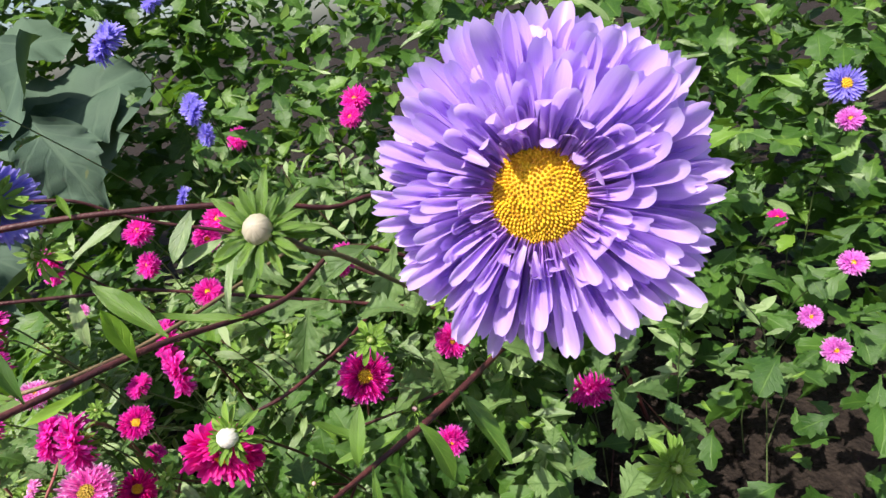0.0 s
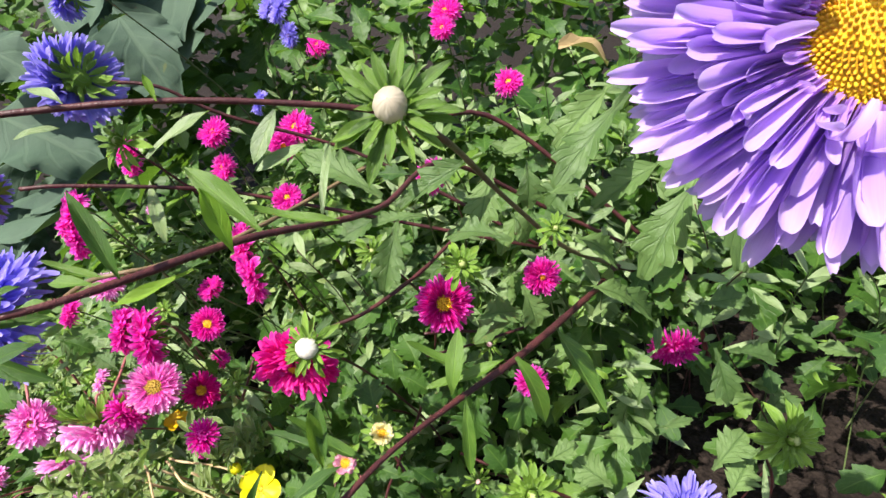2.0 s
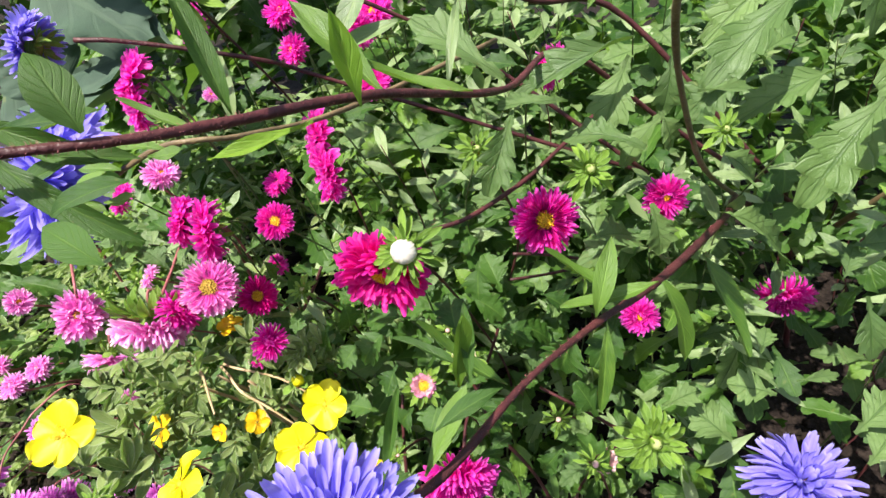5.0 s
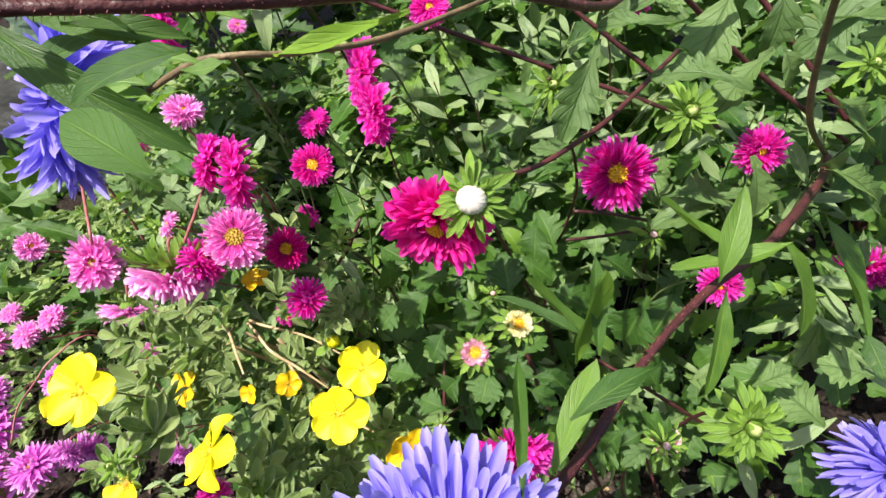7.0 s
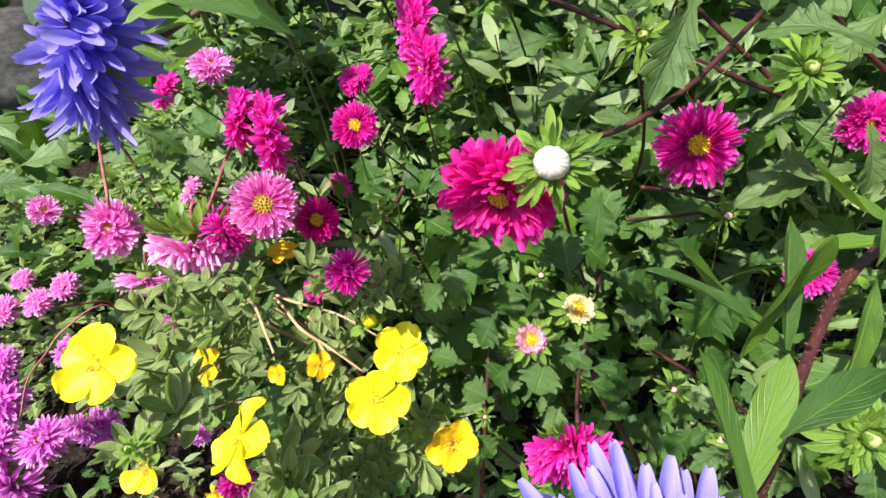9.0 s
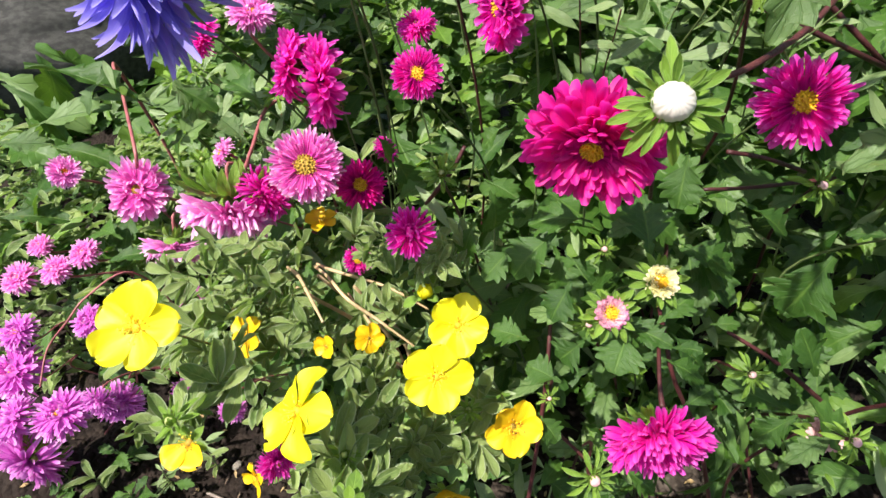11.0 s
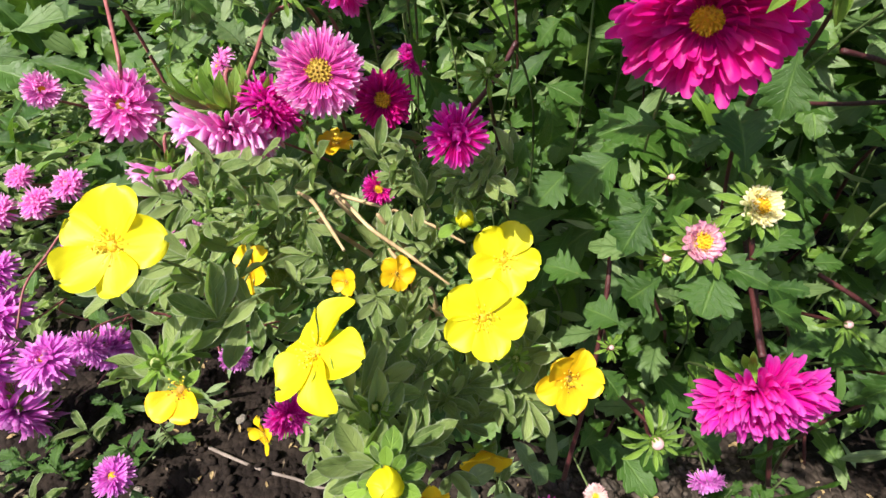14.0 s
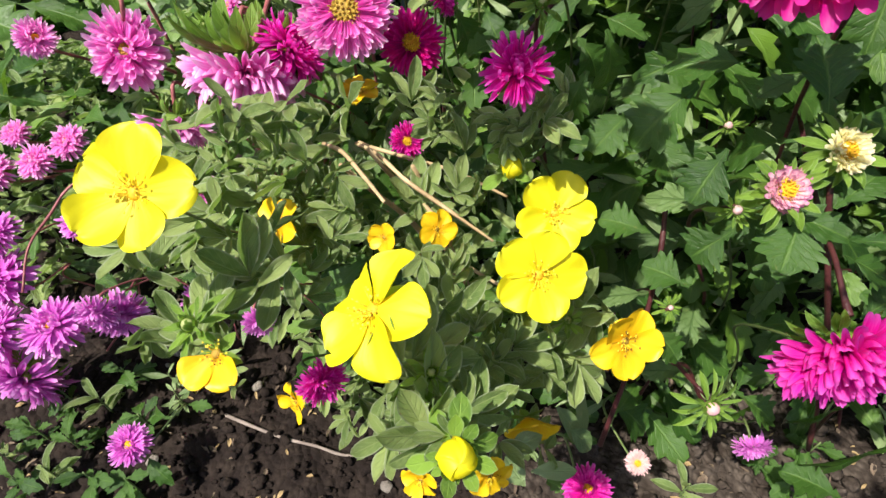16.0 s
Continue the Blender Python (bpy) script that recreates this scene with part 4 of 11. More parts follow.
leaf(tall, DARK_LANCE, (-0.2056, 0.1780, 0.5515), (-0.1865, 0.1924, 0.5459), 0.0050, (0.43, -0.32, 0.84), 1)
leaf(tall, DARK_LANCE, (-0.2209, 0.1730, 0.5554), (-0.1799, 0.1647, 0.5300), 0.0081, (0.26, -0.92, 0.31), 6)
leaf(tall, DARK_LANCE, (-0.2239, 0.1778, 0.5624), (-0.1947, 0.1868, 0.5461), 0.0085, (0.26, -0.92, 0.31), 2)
leaf(tall, TOOTHED_PALE, (-0.1064, 0.3892, 0.5027), (-0.1611, 0.3999, 0.5422), 0.0254, (-0.08, -0.41, 0.91), 6)
leaf(tall, TOOTHED_PALE, (0.0244, 0.4328, 0.4408), (0.0833, 0.4352, 0.4202), 0.0287, (0.40, -0.45, 0.80), 9)
leaf(tall, TOOTHED_PALE, (0.0496, 0.4407, 0.3854), (0.1259, 0.4428, 0.3569), 0.0319, (0.31, -0.36, 0.88), 9)
leaf(tall, TOOTHED_PALE, (0.0965, 0.4567, 0.5635), (0.1096, 0.4468, 0.5040), 0.0387, (0.07, -0.25, 0.97), 4)
leaf(tall, TOOTHED_PALE, (0.1265, 0.3967, 0.5328), (0.0794, 0.3679, 0.5069), 0.0284, (0.15, -0.21, 0.97), 4)
leaf(tall, TOOTHED_PALE, (0.1223, 0.4379, 0.4847), (0.0690, 0.3808, 0.4358), 0.0355, (-0.09, -0.52, 0.85), 8)
leaf(tall, TOOTHED_PALE, (0.0777, 0.4836, 0.5372), (0.0126, 0.4345, 0.4866), 0.0295, (-0.08, -0.49, 0.87), 6)
leaf(tall, TOOTHED_PALE, (0.0720, 0.5086, 0.5406), (0.0141, 0.4722, 0.5072), 0.0270, (0.06, -0.45, 0.89), 11)
leaf(tall, TOOTHED_PALE, (0.1177, 0.5014, 0.4721), (0.0438, 0.4725, 0.4571), 0.0311, (-0.07, -0.28, 0.96), 5)
leaf(tall, TOOTHED_PALE, (0.1383, 0.4125, 0.5145), (0.1322, 0.3573, 0.4491), 0.0299, (0.10, -0.49, 0.87), 6)
leaf(tall, TOOTHED_PALE, (-0.0309, 0.4535, 0.4963), (-0.0464, 0.4239, 0.4560), 0.0307, (0.09, -0.25, 0.96), 6)
leaf(tall, TOOTHED_PALE, (-0.0047, 0.4597, 0.4952), (-0.0001, 0.4384, 0.4598), 0.0237, (0.23, -0.31, 0.92), 8)
leaf(tall, TOOTHED_PALE, (-0.0054, 0.4390, 0.4628), (-0.0377, 0.4163, 0.4403), 0.0237, (-0.04, -0.25, 0.97), 8)
leaf(tall, TOOTHED_PALE, (-0.0324, 0.4282, 0.5144), (-0.1053, 0.3996, 0.4995), 0.0219, (0.04, -0.33, 0.94), 11)
leaf(tall, TOOTHED_PALE, (0.0038, 0.3985, 0.4908), (0.0391, 0.4090, 0.4928), 0.0104, (0.03, -0.44, 0.90), 4)
leaf(tall, TOOTHED_PALE, (0.1309, 0.4370, 0.3649), (0.1736, 0.4500, 0.3677), 0.0261, (0.17, -0.33, 0.93), 0)
leaf(tall, TOOTHED_PALE, (0.1282, 0.4239, 0.3454), (0.1368, 0.4398, 0.3669), 0.0182, (0.27, -0.18, 0.94), 5)
leaf(tall, TOOTHED_PALE, (0.1349, 0.4030, 0.3479), (0.1464, 0.3807, 0.3079), 0.0250, (-0.08, -0.35, 0.93), 10)
leaf(tall, TOOTHED_PALE, (0.1458, 0.4036, 0.3443), (0.1907, 0.4101, 0.3360), 0.0228, (-0.03, -0.34, 0.94), 5)
leaf(tall, TOOTHED_PALE, (-0.0117, 0.3964, 0.4174), (0.0022, 0.3808, 0.3870), 0.0263, (0.14, -0.30, 0.94), 5)
leaf(tall, TOOTHED_PALE, (0.0813, 0.3553, 0.2948), (0.0513, 0.3539, 0.3050), 0.0250, (0.24, -0.41, 0.88), 7)
leaf(tall, TOOTHED_PALE, (0.0481, 0.3177, 0.2875), (0.0221, 0.3240, 0.3082), 0.0264, (-0.09, -0.53, 0.84), 10)
leaf(tall, TOOTHED_PALE, (0.0007, 0.3130, 0.3188), (0.0233, 0.3241, 0.3271), 0.0160, (-0.08, -0.43, 0.90), 10)
leaf(tall, TOOTHED_PALE, (0.1193, 0.3292, 0.2952), (0.1466, 0.3496, 0.3162), 0.0260, (0.14, -0.33, 0.94), 5)
leaf(tall, TOOTHED_PALE, (0.1297, 0.3205, 0.2773), (0.1469, 0.3372, 0.2965), 0.0260, (-0.00, -0.48, 0.88), 5)
leaf(tall, TOOTHED_PALE, (0.0811, 0.3389, 0.3264), (0.1087, 0.3478, 0.3290), 0.0084, (0.36, -0.38, 0.85), 6)
leaf(tall, TOOTHED_PALE, (0.0756, 0.3839, 0.3040), (0.0804, 0.3964, 0.3218), 0.0143, (-0.04, -0.29, 0.96), 9)
leaf(tall, TOOTHED_PALE, (0.0377, 0.4234, 0.3969), (0.0850, 0.4290, 0.3859), 0.0225, (0.26, -0.34, 0.90), 8)
leaf(tall, TOOTHED_PALE, (-0.0187, 0.4096, 0.4500), (-0.0671, 0.4171, 0.4772), 0.0256, (-0.03, -0.18, 0.98), 3)
leaf(tall, TOOTHED_PALE, (-0.0675, 0.3565, 0.5010), (-0.1038, 0.3487, 0.5053), 0.0123, (0.03, -0.20, 0.98), 10)
leaf(tall, TOOTHED_PALE, (-0.1027, 0.4059, 0.4772), (-0.1147, 0.3668, 0.4347), 0.0246, (0.27, -0.35, 0.90), 5)
leaf(tall, TOOTHED_PALE, (-0.0528, 0.3889, 0.3897), (-0.0085, 0.4114, 0.4000), 0.0329, (0.33, -0.12, 0.94), 3)
leaf(tall, TOOTHED_PALE, (-0.0007, 0.4134, 0.3833), (-0.0611, 0.3932, 0.3819), 0.0317, (0.07, -0.14, 0.99), 2)
leaf(tall, TOOTHED_PALE, (-0.0162, 0.3957, 0.4806), (0.0023, 0.3870, 0.4631), 0.0215, (-0.10, -0.21, 0.97), 3)
leaf(tall, TOOTHED_PALE, (0.0011, 0.3939, 0.4719), (0.0292, 0.4102, 0.4808), 0.0184, (0.32, -0.20, 0.92), 3)
leaf(tall, TOOTHED_PALE, (0.0449, 0.4581, 0.4842), (0.0049, 0.4357, 0.4725), 0.0328, (0.33, -0.36, 0.88), 3)

# other violet asters
aster_head(tall, (-0.3390, 0.2740, 0.4880), (-0.72, -0.54, 0.42), 0.0455, "blue_near", "lush", 6, True, eye="dark", deep=((34, 30, 0.34, 0.08, (3, 2)), (50, -36, 0.86, 0.11, (0, 1))))
stem(tall, [(-0.3330, 0.2790, 0.4780, 0.0022), (-0.3180, 0.2880, 0.4800, 0.0018), (-0.2760, 0.2910, 0.5000, 0.0016), (-0.2523, 0.2942, 0.5039, 0.0016), (-0.2346, 0.3153, 0.4984, 0.0016), (-0.2052, 0.3823, 0.4875, 0.0017), (-0.1325, 0.5383, 0.4868, 0.0020)], STEM_OLIVE, 87, "stem")
leaf(tall, NEAR_LANCE, (-0.2853, 0.2441, 0.4939), (-0.2738, 0.2463, 0.4920), 0.0064, (0.11, -0.10, 0.99), 5)
leaf(tall, NEAR_LANCE, (-0.2917, 0.2559, 0.4941), (-0.2744, 0.2616, 0.4940), 0.0073, (0.25, -0.12, 0.96), 9)
leaf(tall, NEAR_LANCE, (-0.2834, 0.2538, 0.4886), (-0.2659, 0.2586, 0.4873), 0.0068, (0.06, -0.37, 0.93), 4)
leaf(tall, NEAR_LANCE, (-0.2855, 0.2435, 0.5011), (-0.2724, 0.2527, 0.5065), 0.0093, (0.09, -0.11, 0.99), 7)
leaf(tall, NEAR_LANCE, (-0.2902, 0.2548, 0.5000), (-0.2745, 0.2612, 0.5014), 0.0085, (0.04, -0.27, 0.96), 6)
leaf(tall, NEAR_LANCE, (-0.2591, 0.2798, 0.5052), (-0.2879, 0.2765, 0.5122), 0.0085, (0.20, -0.39, 0.90), 6)
leaf(tall, NEAR_LANCE, (-0.2656, 0.2733, 0.5046), (-0.2455, 0.2777, 0.5024), 0.0072, (-0.03, -0.46, 0.89), 9)
leaf(tall, NEAR_LANCE, (-0.2717, 0.2610, 0.5034), (-0.2935, 0.2575, 0.5074), 0.0092, (0.37, -0.19, 0.91), 11)
leaf(tall, NEAR_LANCE, (-0.2688, 0.2574, 0.4981), (-0.2872, 0.2534, 0.5001), 0.0092, (-0.03, -0.20, 0.98), 10)
aster_head(tall, (-0.3503, 0.4321, 0.5993), (-0.93, 0.20, -0.29), 0.0382, "blue", "lush", 7, False, cup=26)
stem(tall, [(-0.3373, 0.4395, 0.5966, 0.0018), (-0.3002, 0.4588, 0.5840, 0.0015), (-0.2639, 0.4829, 0.5496, 0.0016), (-0.1587, 0.5383, 0.4798, 0.0018), (0.0065, 0.5632, 0.3536, 0.0020)], STEM_RED, 98, "stem")
stem(tall, [(-0.3761, 0.3664, 0.5382, 0.0018), (-0.3480, 0.3815, 0.5323, 0.0015), (-0.2815, 0.4286, 0.5047, 0.0016), (-0.2569, 0.4763, 0.4749, 0.0017), (0.0065, 0.5632, 0.3536, 0.0020)], STEM_RED, 99, "stem")
aster_head(tall, (-0.4028, 0.3576, 0.5374), (-0.94, -0.22, 0.25), 0.0244, "blue", "lush", 8, False, cup=24)
p = plant("china_aster", "blue violet china aster with dense petals", "aster", (-0.3000, 0.8000, 0.0000), "asters in the bed")
aster_head(p, (-0.3730, 0.4876, 0.6624), (-0.92, -0.32, 0.25), 0.0262, "blue", "full", 9, False)
grow(p, (-0.3730, 0.4876, 0.6624), (-0.92, -0.32, 0.25), 0.0262, STEM_LEAFY, 0.0007, 2, TOOTHED, 0.032, seed=9)
p = plant("china_aster", "blue violet china aster with dense petals low among pale leaves", "aster", (0.1366, 0.4347, 0.0000), "asters in the bed")
aster_head(p, (0.1063, 0.3306, 0.2391), (0.13, -0.13, 0.98), 0.0417, "blue", "dome", 10, True)
grow(p, (0.1063, 0.3306, 0.2391), (0.13, -0.13, 0.98), 0.0417, STEM_GREEN, 0.0007, 4, TOOTHED_PALE, 0.032, seed=10)
p = plant("china_aster", "blue violet china aster with dense petals far back", "aster", (-0.2859, 0.7836, 0.0000), "asters in the bed")
aster_head(p, (-0.3239, 0.6582, 0.5197), (-0.82, -0.33, 0.47), 0.0167, "blue", "full", 11, False)
grow(p, (-0.3239, 0.6582, 0.5197), (-0.82, -0.33, 0.47), 0.0167, STEM_LEAFY, 0.0007, 7, TOOTHED, 0.06, seed=11)
p = plant("china_aster", "blue violet china aster with dense petals far back", "aster", (-0.2862, 0.8017, 0.0000), "asters in the bed")
aster_head(p, (-0.2733, 0.6679, 0.6169), (-0.72, -0.40, 0.56), 0.0192, "blue", "full", 12, False)
grow(p, (-0.2733, 0.6679, 0.6169), (-0.72, -0.40, 0.56), 0.0192, STEM_LEAFY, 0.0007, 7, TOOTHED, 0.06, seed=12)
p = plant("china_aster", "blue violet china aster with dense petals far back", "aster", (-0.2379, 0.8165, 0.0000), "asters in the bed")
aster_head(p, (-0.2641, 0.6554, 0.5900), (-0.64, -0.75, 0.18), 0.0154, "blue", "full", 13, False)
grow(p, (-0.2641, 0.6554, 0.5900), (-0.64, -0.75, 0.18), 0.0154, STEM_GREEN, 0.0007, 7, TOOTHED, 0.06, seed=13)
p = plant("china_aster", "blue violet china aster with dense petals far back", "aster", (-0.4461, 1.0164, 0.0000), "asters in the bed")
aster_head(p, (-0.4300, 0.8021, 0.7168), (-0.58, -0.41, 0.70), 0.0349, "blue", "full", 14, False)
grow(p, (-0.4300, 0.8021, 0.7168), (-0.58, -0.41, 0.70), 0.0349, STEM_LEAFY, 0.0007, 7, TOOTHED, 0.06, seed=14)
p = plant("china_aster", "blue violet china aster with dense petals far back", "aster", (-0.3554, 0.9544, 0.0000), "asters in the bed")
aster_head(p, (-0.3555, 0.8199, 0.6142), (-0.56, -0.55, 0.62), 0.0215, "blue", "full", 15, False)
grow(p, (-0.3555, 0.8199, 0.6142), (-0.56, -0.55, 0.62), 0.0215, STEM_LEAFY, 0.0007, 7, TOOTHED, 0.06, seed=15)
p = plant("china_aster", "small violet daisy-like aster with a yellow eye", "aster", (0.5636, 0.9285, 0.0000), "asters in the bed")
aster_head(p, (0.5599, 0.8099, 0.4720), (0.12, -0.86, 0.50), 0.0295, "blue", "open", 16, False)
grow(p, (0.5599, 0.8099, 0.4720), (0.12, -0.86, 0.50), 0.0295, STEM_GREEN, 0.0007, 3, TOOTHED, 0.032, seed=16)
p = plant("china_aster", "blue violet china aster with dense petals far back", "aster", (-0.3808, 1.0509, 0.0000), "asters in the bed")
aster_head(p, (-0.3861, 0.8810, 0.7578), (-0.32, -0.47, 0.82), 0.0182, "blue", "full", 17, False)
grow(p, (-0.3861, 0.8810, 0.7578), (-0.32, -0.47, 0.82), 0.0182, STEM_LEAFY, 0.0007, 7, TOOTHED, 0.06, seed=17)

# magenta and crimson asters
p = plant("china_aster", "crimson china aster with crowded petals round a small yellow eye", "aster", (-0.2117, 0.4675, 0.0000), "asters in the bed")
aster_head(p, (-0.1825, 0.3345, 0.3910), (-0.08, -0.97, -0.20), 0.0340, "crimson_near", "cushion", 18, True, eye_count=90, cup=22)
grow(p, (-0.1825, 0.3345, 0.3910), (-0.08, -0.97, -0.20), 0.0340, STEM_LEAFY, 0.0007, 5, TOOTHED, 0.032, seed=18)
p = plant("china_aster", "crimson china aster with an open yellow eye", "aster", (-0.1077, 0.5605, 0.0000), "asters in the bed")
aster_head(p, (-0.0814, 0.4211, 0.3847), (0.20, -0.83, 0.53), 0.0271, "magenta_near", "open", 19, True)
grow(p, (-0.0814, 0.4211, 0.3847), (0.20, -0.83, 0.53), 0.0271, STEM_GREEN, 0.0007, 4, TOOTHED, 0.032, seed=19)
p = plant("china_aster", "small crimson aster beside a pink one", "aster", (-0.3711, 0.5069, 0.0000), "asters in the bed")
aster_head(p, (-0.3491, 0.4148, 0.2888), (0.29, -0.68, 0.67), 0.0208, "crimson_near", "open", 20, False)
grow(p, (-0.3491, 0.4148, 0.2888), (0.29, -0.68, 0.67), 0.0208, STEM_LEAFY, 0.0007, 2, TOOTHED, 0.032, seed=20)
p = plant("china_aster", "magenta aster with narrow quilled petals on a dark stem", "aster", (-0.2278, 0.4252, 0.0000), "asters in the bed")
aster_head(p, (-0.2658, 0.3095, 0.3428), (0.20, -0.55, 0.81), 0.0150, "magenta_near", "quilled", 21, True)
grow(p, (-0.2658, 0.3095, 0.3428), (0.20, -0.55, 0.81), 0.0144, STEM_LEAFY, 0.0007, 3, TOOTHED, 0.032, seed=21)
p = plant("china_aster", "magenta china aster with full petals seen from the side", "aster", (-0.3802, 0.4701, 0.0000), "asters in the bed")
aster_head(p, (-0.4070, 0.3789, 0.2967), (0.71, 0.24, 0.66), 0.0238, "magenta", "pompon", 22, False)
grow(p, (-0.4070, 0.3789, 0.2967), (0.71, 0.24, 0.66), 0.0238, STEM_PINK, 0.0007, 2, TOOTHED, 0.032, seed=22)
p = plant("china_aster", "magenta china aster with full petals in a cluster", "aster", (-0.3794, 0.4876, 0.0000), "asters in the bed")
aster_head(p, (-0.3649, 0.3802, 0.3945), (-0.88, -0.39, 0.28), 0.0214, "magenta_near", "flat", 23, False)
grow(p, (-0.3649, 0.3802, 0.3945), (-0.88, -0.39, 0.28), 0.0214, STEM_LEAFY, 0.0007, 1, TOOTHED, 0.032, seed=23)
p = plant("china_aster", "magenta china aster with full petals in a cluster", "aster", (-0.3137, 0.4874, 0.0000), "asters in the bed")
aster_head(p, (-0.3459, 0.3815, 0.3856), (-0.83, -0.55, 0.09), 0.0275, "magenta_near", "flat", 24, True)
grow(p, (-0.3459, 0.3815, 0.3856), (-0.83, -0.55, 0.09), 0.0275, STEM_LEAFY, 0.0007, 2, TOOTHED, 0.032, seed=24)
p = plant("china_aster", "magenta china aster with full petals in a cluster", "aster", (-0.2734, 0.5569, 0.0000), "asters in the bed")
aster_head(p, (-0.2601, 0.4351, 0.4429), (-0.86, -0.46, 0.21), 0.0232, "magenta_near", "flat", 25, False)
grow(p, (-0.2601, 0.4351, 0.4429), (-0.86, -0.46, 0.21), 0.0232, STEM_GREEN, 0.0007, 2, TOOTHED, 0.032, seed=25)
p = plant("china_aster", "magenta china aster with full petals in a cluster", "aster", (-0.2131, 0.5230, 0.0000), "asters in the bed")
aster_head(p, (-0.2454, 0.4108, 0.4253), (-0.79, -0.61, 0.01), 0.0239, "magenta_near", "flat", 26, False)
grow(p, (-0.2454, 0.4108, 0.4253), (-0.79, -0.61, 0.01), 0.0239, STEM_LEAFY, 0.0007, 2, TOOTHED, 0.032, seed=26)
p = plant("china_aster", "magenta china aster with full petals and a bright yellow eye", "aster", (-0.2520, 0.5106, 0.0000), "asters in the bed")
aster_head(p, (-0.2865, 0.3875, 0.3939), (0.34, -0.70, 0.63), 0.0164, "magenta_near", "open", 27, False)
grow(p, (-0.2865, 0.3875, 0.3939), (0.34, -0.70, 0.63), 0.0164, STEM_LEAFY, 0.0007, 2, TOOTHED, 0.032, seed=27)
p = plant("china_aster", "magenta china aster with full petals", "aster", (-0.2890, 0.5453, 0.0000), "asters in the bed")
aster_head(p, (-0.2990, 0.4234, 0.4083), (-0.30, -0.33, 0.90), 0.0135, "magenta_near", "full", 28, False)
grow(p, (-0.2990, 0.4234, 0.4083), (-0.30, -0.33, 0.90), 0.0135, STEM_GREEN, 0.0007, 2, TOOTHED, 0.032, seed=28)
p = plant("china_aster", "magenta china aster with full petals", "aster", (-0.4258, 0.5232, 0.0000), "asters in the bed")
aster_head(p, (-0.4487, 0.4105, 0.3940), (-0.65, -0.49, 0.57), 0.0157, "magenta_near", "full", 29, False)
grow(p, (-0.4487, 0.4105, 0.3940), (-0.65, -0.49, 0.57), 0.0157, STEM_LEAFY, 0.0007, 1, TOOTHED, 0.032, seed=29)
p = plant("china_aster", "magenta china aster with full petals half hidden by shrub leaves", "aster", (-0.3288, 0.4762, 0.0000), "asters in the bed")
aster_head(p, (-0.3421, 0.3801, 0.2441), (0.40, -0.81, 0.43), 0.0121, "magenta_near", "open", 30, False)
grow(p, (-0.3421, 0.3801, 0.2441), (0.40, -0.81, 0.43), 0.0121, STEM_LEAFY, 0.0007, 1, TOOTHED, 0.032, seed=30)
p = plant("china_aster", "magenta china aster with full petals", "aster", (-0.3666, 0.5493, 0.0000), "asters in the bed")
aster_head(p, (-0.3402, 0.4487, 0.3021), (0.76, 0.22, 0.61), 0.0124, "magenta_near", "full", 31, False)
grow(p, (-0.3402, 0.4487, 0.3021), (0.76, 0.22, 0.61), 0.0124, STEM_GREEN, 0.0007, 1, TOOTHED, 0.032, seed=31)
p = plant("china_aster", "magenta china aster with full petals under a leaf", "aster", (0.0304, 0.5730, 0.0000), "asters in the bed")
aster_head(p, (0.0030, 0.4321, 0.4019), (0.31, -0.93, 0.22), 0.0176, "magenta_near", "full", 32, False)
grow(p, (0.0030, 0.4321, 0.4019), (0.31, -0.93, 0.22), 0.0176, STEM_LEAFY, 0.0007, 3, TOOTHED, 0.032, seed=32)
p = plant("china_aster", "magenta china aster with full petals nodding", "aster", (0.1560, 0.5915, 0.0000), "asters in the bed")
aster_head(p, (0.1317, 0.5058, 0.2608), (0.02, -0.90, -0.43), 0.0275, "magenta_near", "full", 33, False)
grow(p, (0.1317, 0.5058, 0.2608), (0.02, -0.90, -0.43), 0.0275, STEM_LEAFY, 0.0007, 3, TOOTHED, 0.032, seed=33)
p = plant("china_aster", "magenta china aster with full petals behind a leaf", "aster", (-0.0360, 0.4943, 0.0000), "asters in the bed")
aster_head(p, (-0.0095, 0.3832, 0.3303), (-0.09, -0.96, 0.25), 0.0158, "magenta", "pompon", 34, False)
grow(p, (-0.0095, 0.3832, 0.3303), (-0.09, -0.96, 0.25), 0.0158, STEM_GREEN, 0.0007, 2, TOOTHED, 0.032, seed=34)
p = plant("china_aster", "magenta china aster with full petals", "aster", (-0.1094, 0.6096, 0.0000), "asters in the bed")
aster_head(p, (-0.0818, 0.4568, 0.4885), (0.77, -0.55, -0.31), 0.0173, "magenta_near", "full", 35, False)
grow(p, (-0.0818, 0.4568, 0.4885), (0.77, -0.55, -0.31), 0.0173, STEM_LEAFY, 0.0007, 2, TOOTHED, 0.032, seed=35)
p = plant("china_aster", "magenta china aster with full petals", "aster", (-0.2060, 0.5904, 0.0000), "asters in the bed")
aster_head(p, (-0.2121, 0.4509, 0.4812), (0.21, -0.70, 0.68), 0.0147, "magenta", "full", 36, False)
grow(p, (-0.2121, 0.4509, 0.4812), (0.21, -0.70, 0.68), 0.0147, STEM_LEAFY, 0.0007, 2, TOOTHED, 0.032, seed=36)
p = plant("china_aster", "magenta china aster with full petals", "aster", (-0.3736, 0.4983, 0.0000), "asters in the bed")
aster_head(p, (-0.3546, 0.3770, 0.5097), (-0.72, -0.47, 0.52), 0.0207, "magenta_near", "flat", 37, False)
grow(p, (-0.3546, 0.3770, 0.5097), (-0.72, -0.47, 0.52), 0.0207, STEM_GREEN, 0.0007, 1, TOOTHED, 0.032, seed=37)
